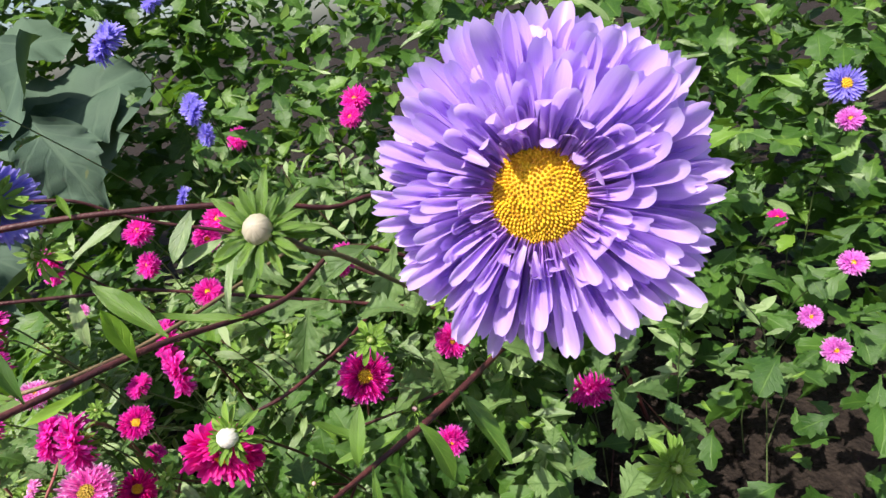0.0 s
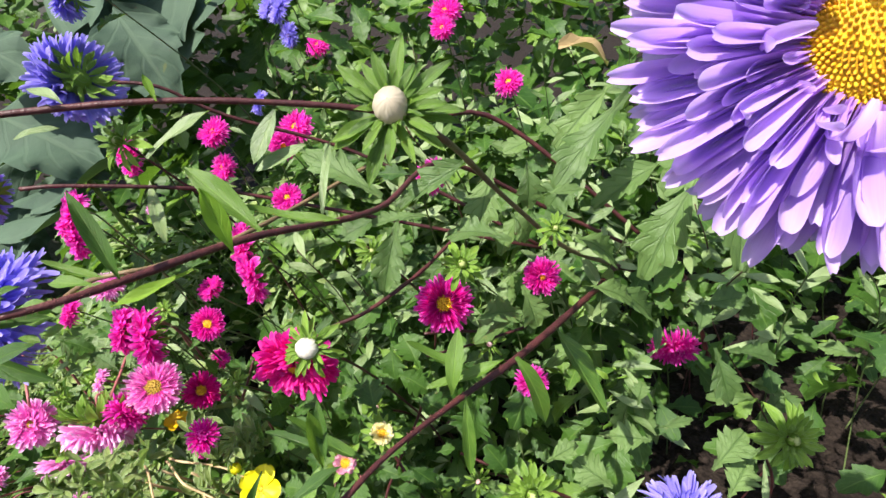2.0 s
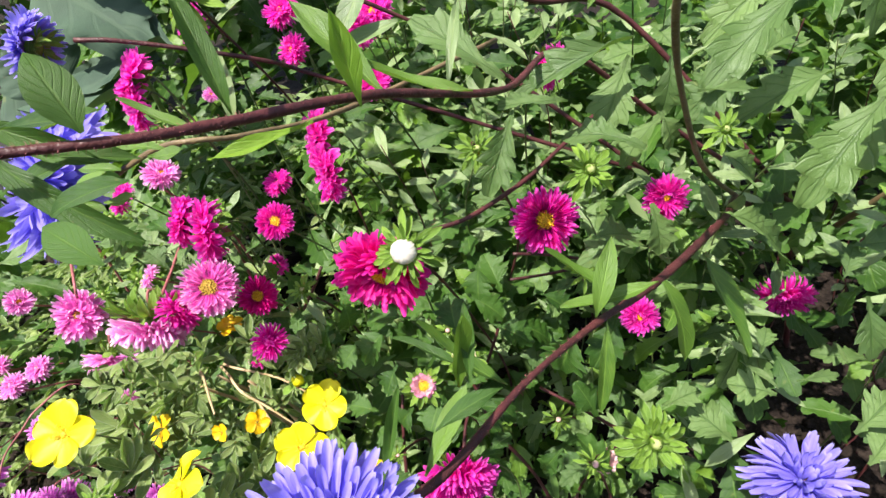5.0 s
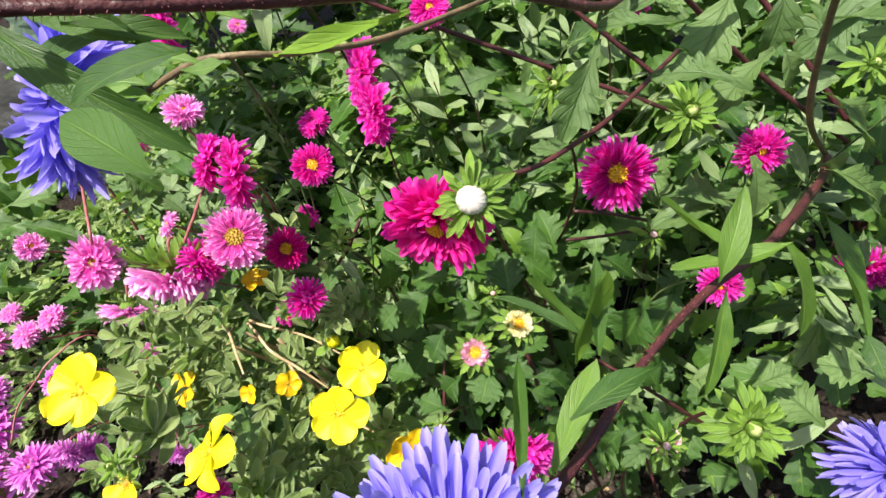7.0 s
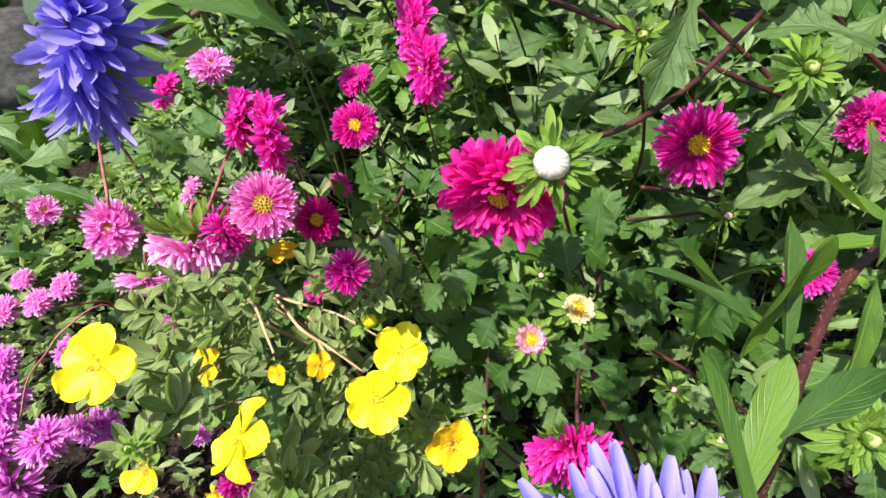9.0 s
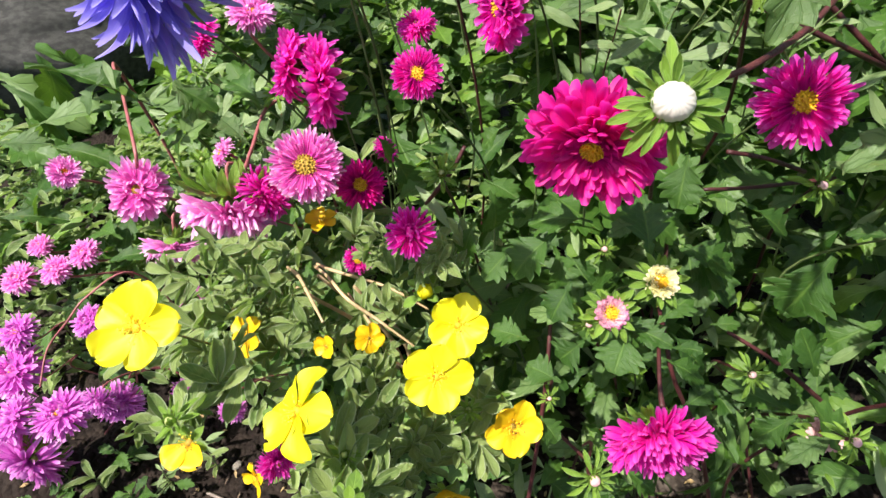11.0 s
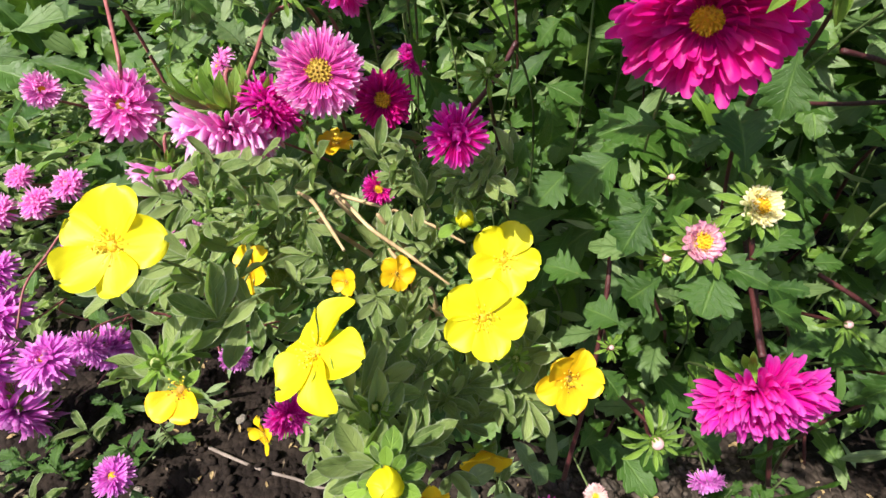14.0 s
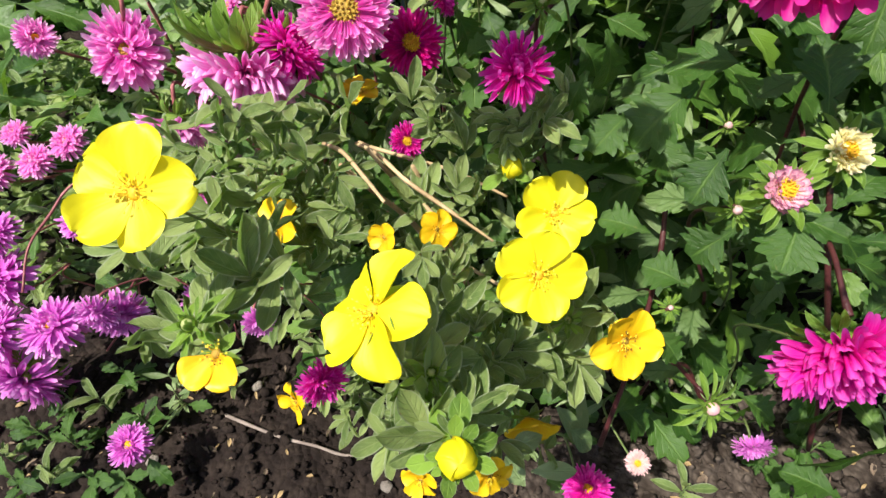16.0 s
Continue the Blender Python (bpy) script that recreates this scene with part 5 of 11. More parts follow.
p = plant("china_aster", "magenta china aster with full petals", "aster", (-0.3545, 0.5039, 0.0000), "asters in the bed")
aster_head(p, (-0.3515, 0.3676, 0.4936), (-0.68, -0.73, 0.09), 0.0174, "magenta_near", "flat", 38, False)
grow(p, (-0.3515, 0.3676, 0.4936), (-0.68, -0.73, 0.09), 0.0174, STEM_LEAFY, 0.0007, 1, TOOTHED, 0.032, seed=38)
p = plant("china_aster", "magenta china aster with full petals", "aster", (-0.3805, 0.6109, 0.0000), "asters in the bed")
aster_head(p, (-0.3718, 0.4768, 0.5216), (-0.50, -0.85, 0.14), 0.0189, "magenta_near", "flat", 39, False)
grow(p, (-0.3718, 0.4768, 0.5216), (-0.50, -0.85, 0.14), 0.0189, STEM_LEAFY, 0.0007, 1, TOOTHED, 0.032, seed=39)
p = plant("china_aster", "magenta china aster with full petals further back", "aster", (-0.3147, 0.7342, 0.0000), "asters in the bed")
aster_head(p, (-0.3539, 0.5935, 0.5066), (-0.14, -0.62, 0.78), 0.0204, "magenta", "full", 40, False)
grow(p, (-0.3539, 0.5935, 0.5066), (-0.14, -0.62, 0.78), 0.0204, STEM_GREEN, 0.0007, 2, TOOTHED, 0.032, seed=40)
p = plant("china_aster", "magenta china aster with full petals further back", "aster", (-0.2859, 0.7278, 0.0000), "asters in the bed")
aster_head(p, (-0.2649, 0.6118, 0.4987), (-0.14, -0.62, 0.78), 0.0228, "magenta", "full", 41, False)
grow(p, (-0.2649, 0.6118, 0.4987), (-0.14, -0.62, 0.78), 0.0228, STEM_LEAFY, 0.0007, 2, TOOTHED, 0.032, seed=41)
p = plant("china_aster", "magenta china aster with full petals further back", "aster", (-0.2481, 0.7371, 0.0000), "asters in the bed")
aster_head(p, (-0.2687, 0.5799, 0.4883), (0.42, -0.89, 0.16), 0.0174, "magenta", "full", 42, False)
grow(p, (-0.2687, 0.5799, 0.4883), (0.42, -0.89, 0.16), 0.0174, STEM_LEAFY, 0.0007, 2, TOOTHED, 0.032, seed=42)
p = plant("china_aster", "magenta china aster with full petals further back", "aster", (-0.3111, 0.6549, 0.0000), "asters in the bed")
aster_head(p, (-0.3208, 0.5388, 0.4832), (-0.39, -0.78, 0.49), 0.0168, "magenta", "full", 43, False)
grow(p, (-0.3208, 0.5388, 0.4832), (-0.39, -0.78, 0.49), 0.0168, STEM_GREEN, 0.0007, 2, TOOTHED, 0.032, seed=43)
p = plant("china_aster", "magenta china aster with full petals further back", "aster", (-0.0947, 0.8576, 0.0000), "asters in the bed")
aster_head(p, (-0.0969, 0.6909, 0.5734), (-0.14, -0.63, 0.76), 0.0161, "magenta", "full", 44, False)
grow(p, (-0.0969, 0.6909, 0.5734), (-0.14, -0.63, 0.76), 0.0161, STEM_LEAFY, 0.0007, 2, TOOTHED, 0.032, seed=44)
p = plant("china_aster", "magenta china aster with full petals further back", "aster", (-0.0156, 0.7748, 0.0000), "asters in the bed")
aster_head(p, (-0.0235, 0.6193, 0.5221), (-0.14, -0.63, 0.76), 0.0171, "magenta", "full", 45, False)
grow(p, (-0.0235, 0.6193, 0.5221), (-0.14, -0.63, 0.76), 0.0171, STEM_LEAFY, 0.0007, 2, TOOTHED, 0.032, seed=45)
p = plant("china_aster", "magenta china aster with full petals further back", "aster", (-0.1321, 0.9637, 0.0000), "asters in the bed")
aster_head(p, (-0.1051, 0.7801, 0.5819), (-0.18, -0.67, 0.72), 0.0233, "magenta", "full", 46, False)
grow(p, (-0.1051, 0.7801, 0.5819), (-0.18, -0.67, 0.72), 0.0233, STEM_GREEN, 0.0007, 2, TOOTHED, 0.032, seed=46)
p = plant("china_aster", "magenta china aster with full petals further back", "aster", (-0.2985, 0.9156, 0.0000), "asters in the bed")
aster_head(p, (-0.2722, 0.7522, 0.5642), (-0.18, -0.67, 0.72), 0.0186, "magenta", "full", 47, False)
grow(p, (-0.2722, 0.7522, 0.5642), (-0.18, -0.67, 0.72), 0.0186, STEM_LEAFY, 0.0007, 2, TOOTHED, 0.032, seed=47)
p = plant("china_aster", "magenta china aster with full petals low in the bed", "aster", (-0.0930, 0.3791, 0.0000), "asters in the bed")
aster_head(p, (-0.1162, 0.2884, 0.2444), (0.45, -0.79, 0.41), 0.0142, "magenta", "full", 48, False)
grow(p, (-0.1162, 0.2884, 0.2444), (0.45, -0.79, 0.41), 0.0142, STEM_LEAFY, 0.0007, 1, TOOTHED, 0.032, seed=48)
p = plant("china_aster", "large magenta aster nodding on a dark stem", "aster", (-0.0600, 0.5000, 0.0000), "asters in the bed")
aster_head(p, (-0.1271, 0.2766, 0.2671), (0.33, -0.93, -0.14), 0.0270, "magenta_near", "skirt", 49, True, cup=34, ruff=0.9, back=-25)
stem(p, [(-0.1254, 0.2913, 0.2713, 0.0018), (-0.1271, 0.3007, 0.2731, 0.0013), (-0.1283, 0.3177, 0.2743, 0.0012), (-0.1272, 0.3504, 0.2681, 0.0013), (-0.1224, 0.4197, 0.2582, 0.0014), (-0.1203, 0.5120, 0.2553, 0.0015)], STEM_RED, 224, "stem")
p = plant("china_aster", "magenta china aster with full petals behind a yellow flower", "aster", (-0.2952, 0.3187, 0.0000), "asters in the bed")
aster_head(p, (-0.3317, 0.2311, 0.2111), (0.79, -0.61, 0.06), 0.0140, "magenta", "full", 50, False)
grow(p, (-0.3317, 0.2311, 0.2111), (0.79, -0.61, 0.06), 0.0140, STEM_LEAFY, 0.0007, 1, TOOTHED, 0.032, seed=50)
p = plant("china_aster", "small magenta aster low over the soil", "aster", (-0.5379, 0.2674, 0.0000), "asters in the bed")
aster_head(p, (-0.5091, 0.2082, 0.0589), (-0.01, -0.25, 0.97), 0.0174, "purple", "full", 51, False)
grow(p, (-0.5091, 0.2082, 0.0589), (-0.01, -0.25, 0.97), 0.0174, STEM_LEAFY, 0.0007, 3, TOOTHED, 0.032, seed=51)
p = plant("china_aster", "magenta china aster with full petals close to the soil", "aster", (-0.2025, 0.3313, 0.0000), "asters in the bed")
aster_head(p, (-0.1914, 0.2609, 0.1037), (0.00, 0.06, 1.00), 0.0164, "magenta", "full", 52, False)
grow(p, (-0.1914, 0.2609, 0.1037), (0.00, 0.06, 1.00), 0.0164, STEM_GREEN, 0.0007, 2, TOOTHED, 0.032, seed=52)
p = plant("china_aster", "magenta china aster with full petals further back", "aster", (0.4387, 0.7868, 0.0000), "asters in the bed")
aster_head(p, (0.4125, 0.6820, 0.3495), (-0.18, -0.67, 0.72), 0.0130, "magenta", "full", 53, False)
grow(p, (0.4125, 0.6820, 0.3495), (-0.18, -0.67, 0.72), 0.0130, STEM_LEAFY, 0.0007, 2, TOOTHED, 0.032, seed=53)
p = plant("china_aster", "purple aster among pale leaves", "aster", (0.3607, 0.6320, 0.0000), "asters in the bed")
aster_head(p, (0.3815, 0.5424, 0.2927), (-0.24, -0.86, 0.45), 0.0137, "purple", "full", 54, False)
grow(p, (0.3815, 0.5424, 0.2927), (-0.24, -0.86, 0.45), 0.0137, STEM_LEAFY, 0.0007, 2, TOOTHED, 0.032, seed=54)
p = plant("china_aster", "purple aster among pale leaves", "aster", (0.3958, 0.6382, 0.0000), "asters in the bed")
aster_head(p, (0.4030, 0.5276, 0.2541), (-0.24, -0.86, 0.45), 0.0161, "purple", "full", 55, False)
grow(p, (0.4030, 0.5276, 0.2541), (-0.24, -0.86, 0.45), 0.0161, STEM_GREEN, 0.0007, 2, TOOTHED, 0.032, seed=55)
p = plant("china_aster", "small purple aster further back", "aster", (0.5476, 0.9087, 0.0000), "asters in the bed")
aster_head(p, (0.5385, 0.7589, 0.4380), (-0.18, -0.67, 0.72), 0.0179, "purple", "full", 56, False)
grow(p, (0.5385, 0.7589, 0.4380), (-0.18, -0.67, 0.72), 0.0179, STEM_LEAFY, 0.0007, 2, TOOTHED, 0.032, seed=56)
p = plant("china_aster", "small purple aster further back", "aster", (0.4464, 0.7287, 0.0000), "asters in the bed")
aster_head(p, (0.4679, 0.6147, 0.3078), (-0.18, -0.67, 0.72), 0.0175, "purple", "full", 57, False)
grow(p, (0.4679, 0.6147, 0.3078), (-0.18, -0.67, 0.72), 0.0175, STEM_LEAFY, 0.0007, 2, TOOTHED, 0.032, seed=57)

# pink asters
p = plant("china_aster", "pink china aster with white-tipped petals round an ochre eye", "aster", (-0.3414, 0.5092, 0.0000), "asters in the bed")
aster_head(p, (-0.3772, 0.3922, 0.3152), (0.24, -0.69, 0.69), 0.0284, "pink_near", "eyed", 58, True, eye="dark", eye_count=70)
grow(p, (-0.3772, 0.3922, 0.3152), (0.24, -0.69, 0.69), 0.0284, STEM_PINK, 0.0012, 3, TOOTHED, 0.032, seed=58)
p = plant("china_aster", "pink china aster with white-tipped petals, like a small pompon", "aster", (-0.5004, 0.4796, 0.0000), "asters in the bed")
aster_head(p, (-0.5299, 0.3768, 0.2774), (0.27, -0.69, 0.67), 0.0274, "pink_near", "rosette", 59, True, eye="dark")
grow(p, (-0.5299, 0.3768, 0.2774), (0.27, -0.69, 0.67), 0.0274, STEM_PINK, 0.0012, 3, TOOTHED, 0.032, seed=59)
stem(p, [(-0.5429, 0.3936, 0.2818, 0.0013), (-0.5223, 0.3838, 0.3093, 0.0014), (-0.5954, 0.4552, 0.3137, 0.0016), (-0.6588, 0.5155, 0.3104, 0.0018), (-0.6688, 0.5455, 0.1863, 0.0018), (-0.6688, 0.5555, 0.0000, 0.0018)], STEM_PINK, 256)
p = plant("china_aster", "pink china aster with white-tipped petals, nodding to show its green calyx", "aster", (-0.4476, 0.4570, 0.0000), "asters in the bed")
aster_head(p, (-0.4330, 0.3660, 0.2850), (0.12, -0.66, -0.74), 0.0345, "pink_near", "skirt", 60, True, cup=46, ruff=1.8)
grow(p, (-0.4330, 0.3660, 0.2850), (0.12, -0.66, -0.74), 0.0345, STEM_PINK, 0.0012, 1, TOOTHED, 0.032, seed=60)
stem(p, [(-0.4350, 0.3740, 0.2930, 0.0013), (-0.4223, 0.3734, 0.3062, 0.0014), (-0.4404, 0.4171, 0.3062, 0.0015), (-0.4632, 0.4829, 0.3087, 0.0016), (-0.4587, 0.5316, 0.2832, 0.0017), (-0.4687, 0.5616, 0.1699, 0.0017), (-0.4687, 0.5716, 0.0000, 0.0017)], STEM_PINK, 260)
p = plant("china_aster", "pink china aster with white-tipped petals nodding", "aster", (-0.5111, 0.4585, 0.0000), "asters in the bed")
aster_head(p, (-0.5034, 0.3644, 0.2350), (0.06, -0.66, -0.75), 0.0250, "pink", "skirt", 61, False)
grow(p, (-0.5034, 0.3644, 0.2350), (0.06, -0.66, -0.75), 0.0266, STEM_PINK, 0.0012, 1, TOOTHED, 0.032, seed=61)
p = plant("china_aster", "pink china aster with white-tipped petals", "aster", (-0.4595, 0.5433, 0.0000), "asters in the bed")
aster_head(p, (-0.4863, 0.4329, 0.2867), (-0.66, -0.41, 0.63), 0.0153, "pink", "open", 62, False)
grow(p, (-0.4863, 0.4329, 0.2867), (-0.66, -0.41, 0.63), 0.0153, STEM_PINK, 0.0012, 2, TOOTHED, 0.032, seed=62)
p = plant("china_aster", "small pink aster pompon in a cluster", "aster", (-0.7039, 0.4590, 0.0000), "asters in the bed")
aster_head(p, (-0.7070, 0.3816, 0.1738), (-0.07, -0.44, 0.89), 0.0143, "pink", "pompon", 63, False)
grow(p, (-0.7070, 0.3816, 0.1738), (-0.07, -0.44, 0.89), 0.0143, STEM_PINK, 0.0012, 1, TOOTHED, 0.032, seed=63)
p = plant("china_aster", "small pink aster pompon in a cluster", "aster", (-0.6561, 0.4677, 0.0000), "asters in the bed")
aster_head(p, (-0.6533, 0.3846, 0.1741), (-0.07, -0.44, 0.89), 0.0182, "pink", "pompon", 64, False)
grow(p, (-0.6533, 0.3846, 0.1741), (-0.07, -0.44, 0.89), 0.0182, STEM_PINK, 0.0012, 1, TOOTHED, 0.032, seed=64)
p = plant("china_aster", "small pink aster pompon in a cluster", "aster", (-0.6665, 0.4482, 0.0000), "asters in the bed")
aster_head(p, (-0.6760, 0.3647, 0.1637), (-0.07, -0.44, 0.89), 0.0177, "pink", "pompon", 65, False)
grow(p, (-0.6760, 0.3647, 0.1637), (-0.07, -0.44, 0.89), 0.0177, STEM_PINK, 0.0012, 1, TOOTHED, 0.032, seed=65)
p = plant("china_aster", "small pink aster pompon in a cluster", "aster", (-0.7325, 0.4391, 0.0000), "asters in the bed")
aster_head(p, (-0.7288, 0.3569, 0.1451), (-0.07, -0.44, 0.89), 0.0200, "pink", "pompon", 66, False)
grow(p, (-0.7288, 0.3569, 0.1451), (-0.07, -0.44, 0.89), 0.0200, STEM_PINK, 0.0012, 1, TOOTHED, 0.032, seed=66)
p = plant("china_aster", "small pink aster pompon in a cluster", "aster", (-0.6655, 0.5198, 0.0000), "asters in the bed")
aster_head(p, (-0.6594, 0.4133, 0.2502), (0.62, -0.41, 0.67), 0.0172, "pink", "pompon", 67, False)
grow(p, (-0.6594, 0.4133, 0.2502), (0.62, -0.41, 0.67), 0.0172, STEM_PINK, 0.0012, 1, TOOTHED, 0.032, seed=67)
p = plant("china_aster", "pink china aster with white-tipped petals", "aster", (-0.4612, 0.5558, 0.0000), "asters in the bed")
aster_head(p, (-0.4330, 0.4480, 0.3994), (0.33, -0.19, 0.93), 0.0183, "pink", "full", 68, False)
grow(p, (-0.4330, 0.4480, 0.3994), (0.33, -0.19, 0.93), 0.0183, STEM_PINK, 0.0012, 1, TOOTHED, 0.032, seed=68)
p = plant("china_aster", "pink china aster with white-tipped petals further back", "aster", (-0.4203, 0.6839, 0.0000), "asters in the bed")
aster_head(p, (-0.4240, 0.5420, 0.4404), (0.38, -0.45, 0.81), 0.0093, "pink", "full", 69, False)
grow(p, (-0.4240, 0.5420, 0.4404), (0.38, -0.45, 0.81), 0.0093, STEM_LEAFY, 0.0007, 1, TOOTHED, 0.032, seed=69)
p = plant("china_aster", "pink china aster with white-tipped petals under the shrub", "aster", (-0.4855, 0.4212, 0.0000), "asters in the bed")
aster_head(p, (-0.4754, 0.3372, 0.2061), (0.62, -0.76, 0.19), 0.0130, "pink", "full", 70, False)
grow(p, (-0.4754, 0.3372, 0.2061), (0.62, -0.76, 0.19), 0.0130, STEM_GREEN, 0.0007, 1, TOOTHED, 0.032, seed=70)

# purple asters at the edge of the soil
p = plant("china_aster", "purple aster with thin petals low over soil", "aster", (-0.6272, 0.3348, 0.0000), "asters in the bed")
aster_head(p, (-0.6034, 0.2611, 0.0979), (-0.03, -0.19, 0.98), 0.0273, "purple", "pompon", 71, False, cup=24)
grow(p, (-0.6034, 0.2611, 0.0979), (-0.03, -0.19, 0.98), 0.0273, STEM_PINK, 0.0007, 2, TOOTHED, 0.032, seed=71)
p = plant("china_aster", "purple aster with thin petals low over soil", "aster", (-0.6331, 0.2905, 0.0000), "asters in the bed")
aster_head(p, (-0.6426, 0.2318, 0.0460), (-0.19, -0.96, -0.22), 0.0400, "purple", "pompon", 72, False, cup=24)
grow(p, (-0.6426, 0.2318, 0.0460), (-0.19, -0.96, -0.22), 0.0400, STEM_PINK, 0.0007, 2, TOOTHED, 0.032, seed=72)
p = plant("china_aster", "purple aster with thin petals low over soil", "aster", (-0.6921, 0.3514, 0.0000), "asters in the bed")
aster_head(p, (-0.6788, 0.2817, 0.1024), (-0.16, -0.51, 0.85), 0.0321, "purple", "pompon", 73, False, cup=24)
grow(p, (-0.6788, 0.2817, 0.1024), (-0.16, -0.51, 0.85), 0.0321, STEM_PINK, 0.0007, 2, TOOTHED, 0.032, seed=73)
p = plant("china_aster", "purple aster with thin petals low over soil", "aster", (-0.5769, 0.3523, 0.0000), "asters in the bed")
aster_head(p, (-0.5539, 0.2826, 0.1020), (0.63, -0.77, 0.03), 0.0234, "purple", "pompon", 74, False, cup=24)
grow(p, (-0.5539, 0.2826, 0.1020), (0.63, -0.77, 0.03), 0.0234, STEM_PINK, 0.0007, 2, TOOTHED, 0.032, seed=74)
p = plant("china_aster", "purple aster with thin petals low over soil", "aster", (-0.6356, 0.3159, 0.0000), "asters in the bed")
aster_head(p, (-0.6441, 0.2442, 0.0953), (-0.39, -0.50, 0.77), 0.0244, "purple", "pompon", 75, False, cup=24)
grow(p, (-0.6441, 0.2442, 0.0953), (-0.39, -0.50, 0.77), 0.0244, STEM_PINK, 0.0007, 2, TOOTHED, 0.032, seed=75)
p = plant("china_aster", "purple aster with thin petals low over soil", "aster", (-0.6126, 0.3939, 0.0000), "asters in the bed")
aster_head(p, (-0.5953, 0.3215, 0.1595), (-0.16, -0.51, 0.85), 0.0175, "purple", "pompon", 76, False, cup=24)
grow(p, (-0.5953, 0.3215, 0.1595), (-0.16, -0.51, 0.85), 0.0175, STEM_PINK, 0.0007, 2, TOOTHED, 0.032, seed=76)
p = plant("china_aster", "purple aster with thin petals low over soil", "aster", (-0.3862, 0.3527, 0.0000), "asters in the bed")
aster_head(p, (-0.4261, 0.2623, 0.1993), (0.40, -0.46, 0.79), 0.0127, "purple", "pompon", 77, False, cup=24)
grow(p, (-0.4261, 0.2623, 0.1993), (0.40, -0.46, 0.79), 0.0127, STEM_PINK, 0.0007, 2, TOOTHED, 0.032, seed=77)
p = plant("china_aster", "purple aster with thin petals low over soil", "aster", (-0.6810, 0.3846, 0.0000), "asters in the bed")
aster_head(p, (-0.6828, 0.3070, 0.1320), (-0.17, -0.42, 0.89), 0.0207, "purple", "pompon", 78, False, cup=24)
grow(p, (-0.6828, 0.3070, 0.1320), (-0.17, -0.42, 0.89), 0.0207, STEM_PINK, 0.0007, 2, TOOTHED, 0.032, seed=78)
p = plant("china_aster", "purple aster with thin petals low over soil", "aster", (-0.5189, 0.3399, 0.0000), "asters in the bed")
aster_head(p, (-0.5549, 0.2706, 0.1203), (0.39, -0.92, -0.09), 0.0176, "purple", "pompon", 79, False, cup=24)
grow(p, (-0.5549, 0.2706, 0.1203), (0.39, -0.92, -0.09), 0.0176, STEM_PINK, 0.0007, 2, TOOTHED, 0.032, seed=79)
p = plant("china_aster", "purple aster with thin petals low over soil", "aster", (-0.3816, 0.3582, 0.0000), "asters in the bed")
aster_head(p, (-0.3935, 0.2638, 0.1889), (0.52, -0.85, -0.05), 0.0112, "purple", "pompon", 80, False, cup=24)
grow(p, (-0.3935, 0.2638, 0.1889), (0.52, -0.85, -0.05), 0.0112, STEM_PINK, 0.0007, 2, TOOTHED, 0.032, seed=80)
p = plant("china_aster", "purple aster with thin petals low over soil", "aster", (-0.0911, 0.3883, 0.0000), "asters in the bed")
aster_head(p, (-0.1001, 0.3110, 0.1146), (0.31, -0.94, -0.17), 0.0126, "purple", "pompon", 81, False)
grow(p, (-0.1001, 0.3110, 0.1146), (0.31, -0.94, -0.17), 0.0126, STEM_LEAFY, 0.0007, 2, TOOTHED, 0.032, seed=81)
p = plant("china_aster", "tiny pale aster with a yellow eye over the soil", "aster", (-0.1700, 0.3492, 0.0000), "asters in the bed")
aster_head(p, (-0.1662, 0.2813, 0.1136), (0.20, -0.56, 0.81), 0.0082, "palepink", "open", 82, False)
grow(p, (-0.1662, 0.2813, 0.1136), (0.20, -0.56, 0.81), 0.0082, STEM_GREEN, 0.0007, 1, TOOTHED, 0.032, seed=82)
stem(p, [(-0.5612, 0.2471, 0.1737, 0.0008), (-0.5705, 0.2713, 0.1875, 0.0008), (-0.5601, 0.2898, 0.2029, 0.0009), (-0.5523, 0.3108, 0.2145, 0.0009), (-0.5329, 0.3415, 0.2169, 0.0009), (-0.5429, 0.3715, 0.1301, 0.0009), (-0.5429, 0.3815, 0.0000, 0.0009)], STEM_PINK, 328)

# buds and half-open asters
p = plant("aster_bud", "white aster bud in a rosette of green bracts", "aster", (-0.1107, 0.4642, 0.0000), "asters in the bed")
bud_head(p, (-0.1560, 0.3130, 0.4270), (0.03, -0.84, 0.54), 0.0078, 83, "white", 1.75, 60)
grow(p, (-0.1560, 0.3130, 0.4270), (0.03, -0.84, 0.54), 0.0138, STEM_RED, 0.001, 4, TOOTHED_PALE, 0.03, seed=83)
p = plant("china_aster", "half-open aster with a yellow heart and green bracts", "aster", (-0.1213, 0.4229, 0.0000), "asters in the bed")
aster_head(p, (-0.1589, 0.3189, 0.3039), (0.28, -0.65, 0.71), 0.0109, "lilac", "shut", 84, False, cup=34, ruff=2.4, back=-12)
grow(p, (-0.1589, 0.3189, 0.3039), (0.28, -0.65, 0.71), 0.0109, STEM_LEAFY, 0.0007, 4, TOOTHED, 0.04, seed=84)
p = plant("china_aster", "half-open aster with a yellow heart and green bracts", "aster", (-0.1250, 0.4576, 0.0000), "asters in the bed")
aster_head(p, (-0.1348, 0.3476, 0.3065), (0.32, -0.60, 0.74), 0.0114, "cream", "shut", 85, False, cup=34, ruff=2.4, back=-12)
grow(p, (-0.1348, 0.3476, 0.3065), (0.32, -0.60, 0.74), 0.0114, STEM_GREEN, 0.0007, 4, TOOTHED, 0.04, seed=85)
p = plant("china_aster", "pale pink half-open aster", "aster", (0.0074, 0.4284, 0.0000), "asters in the bed")
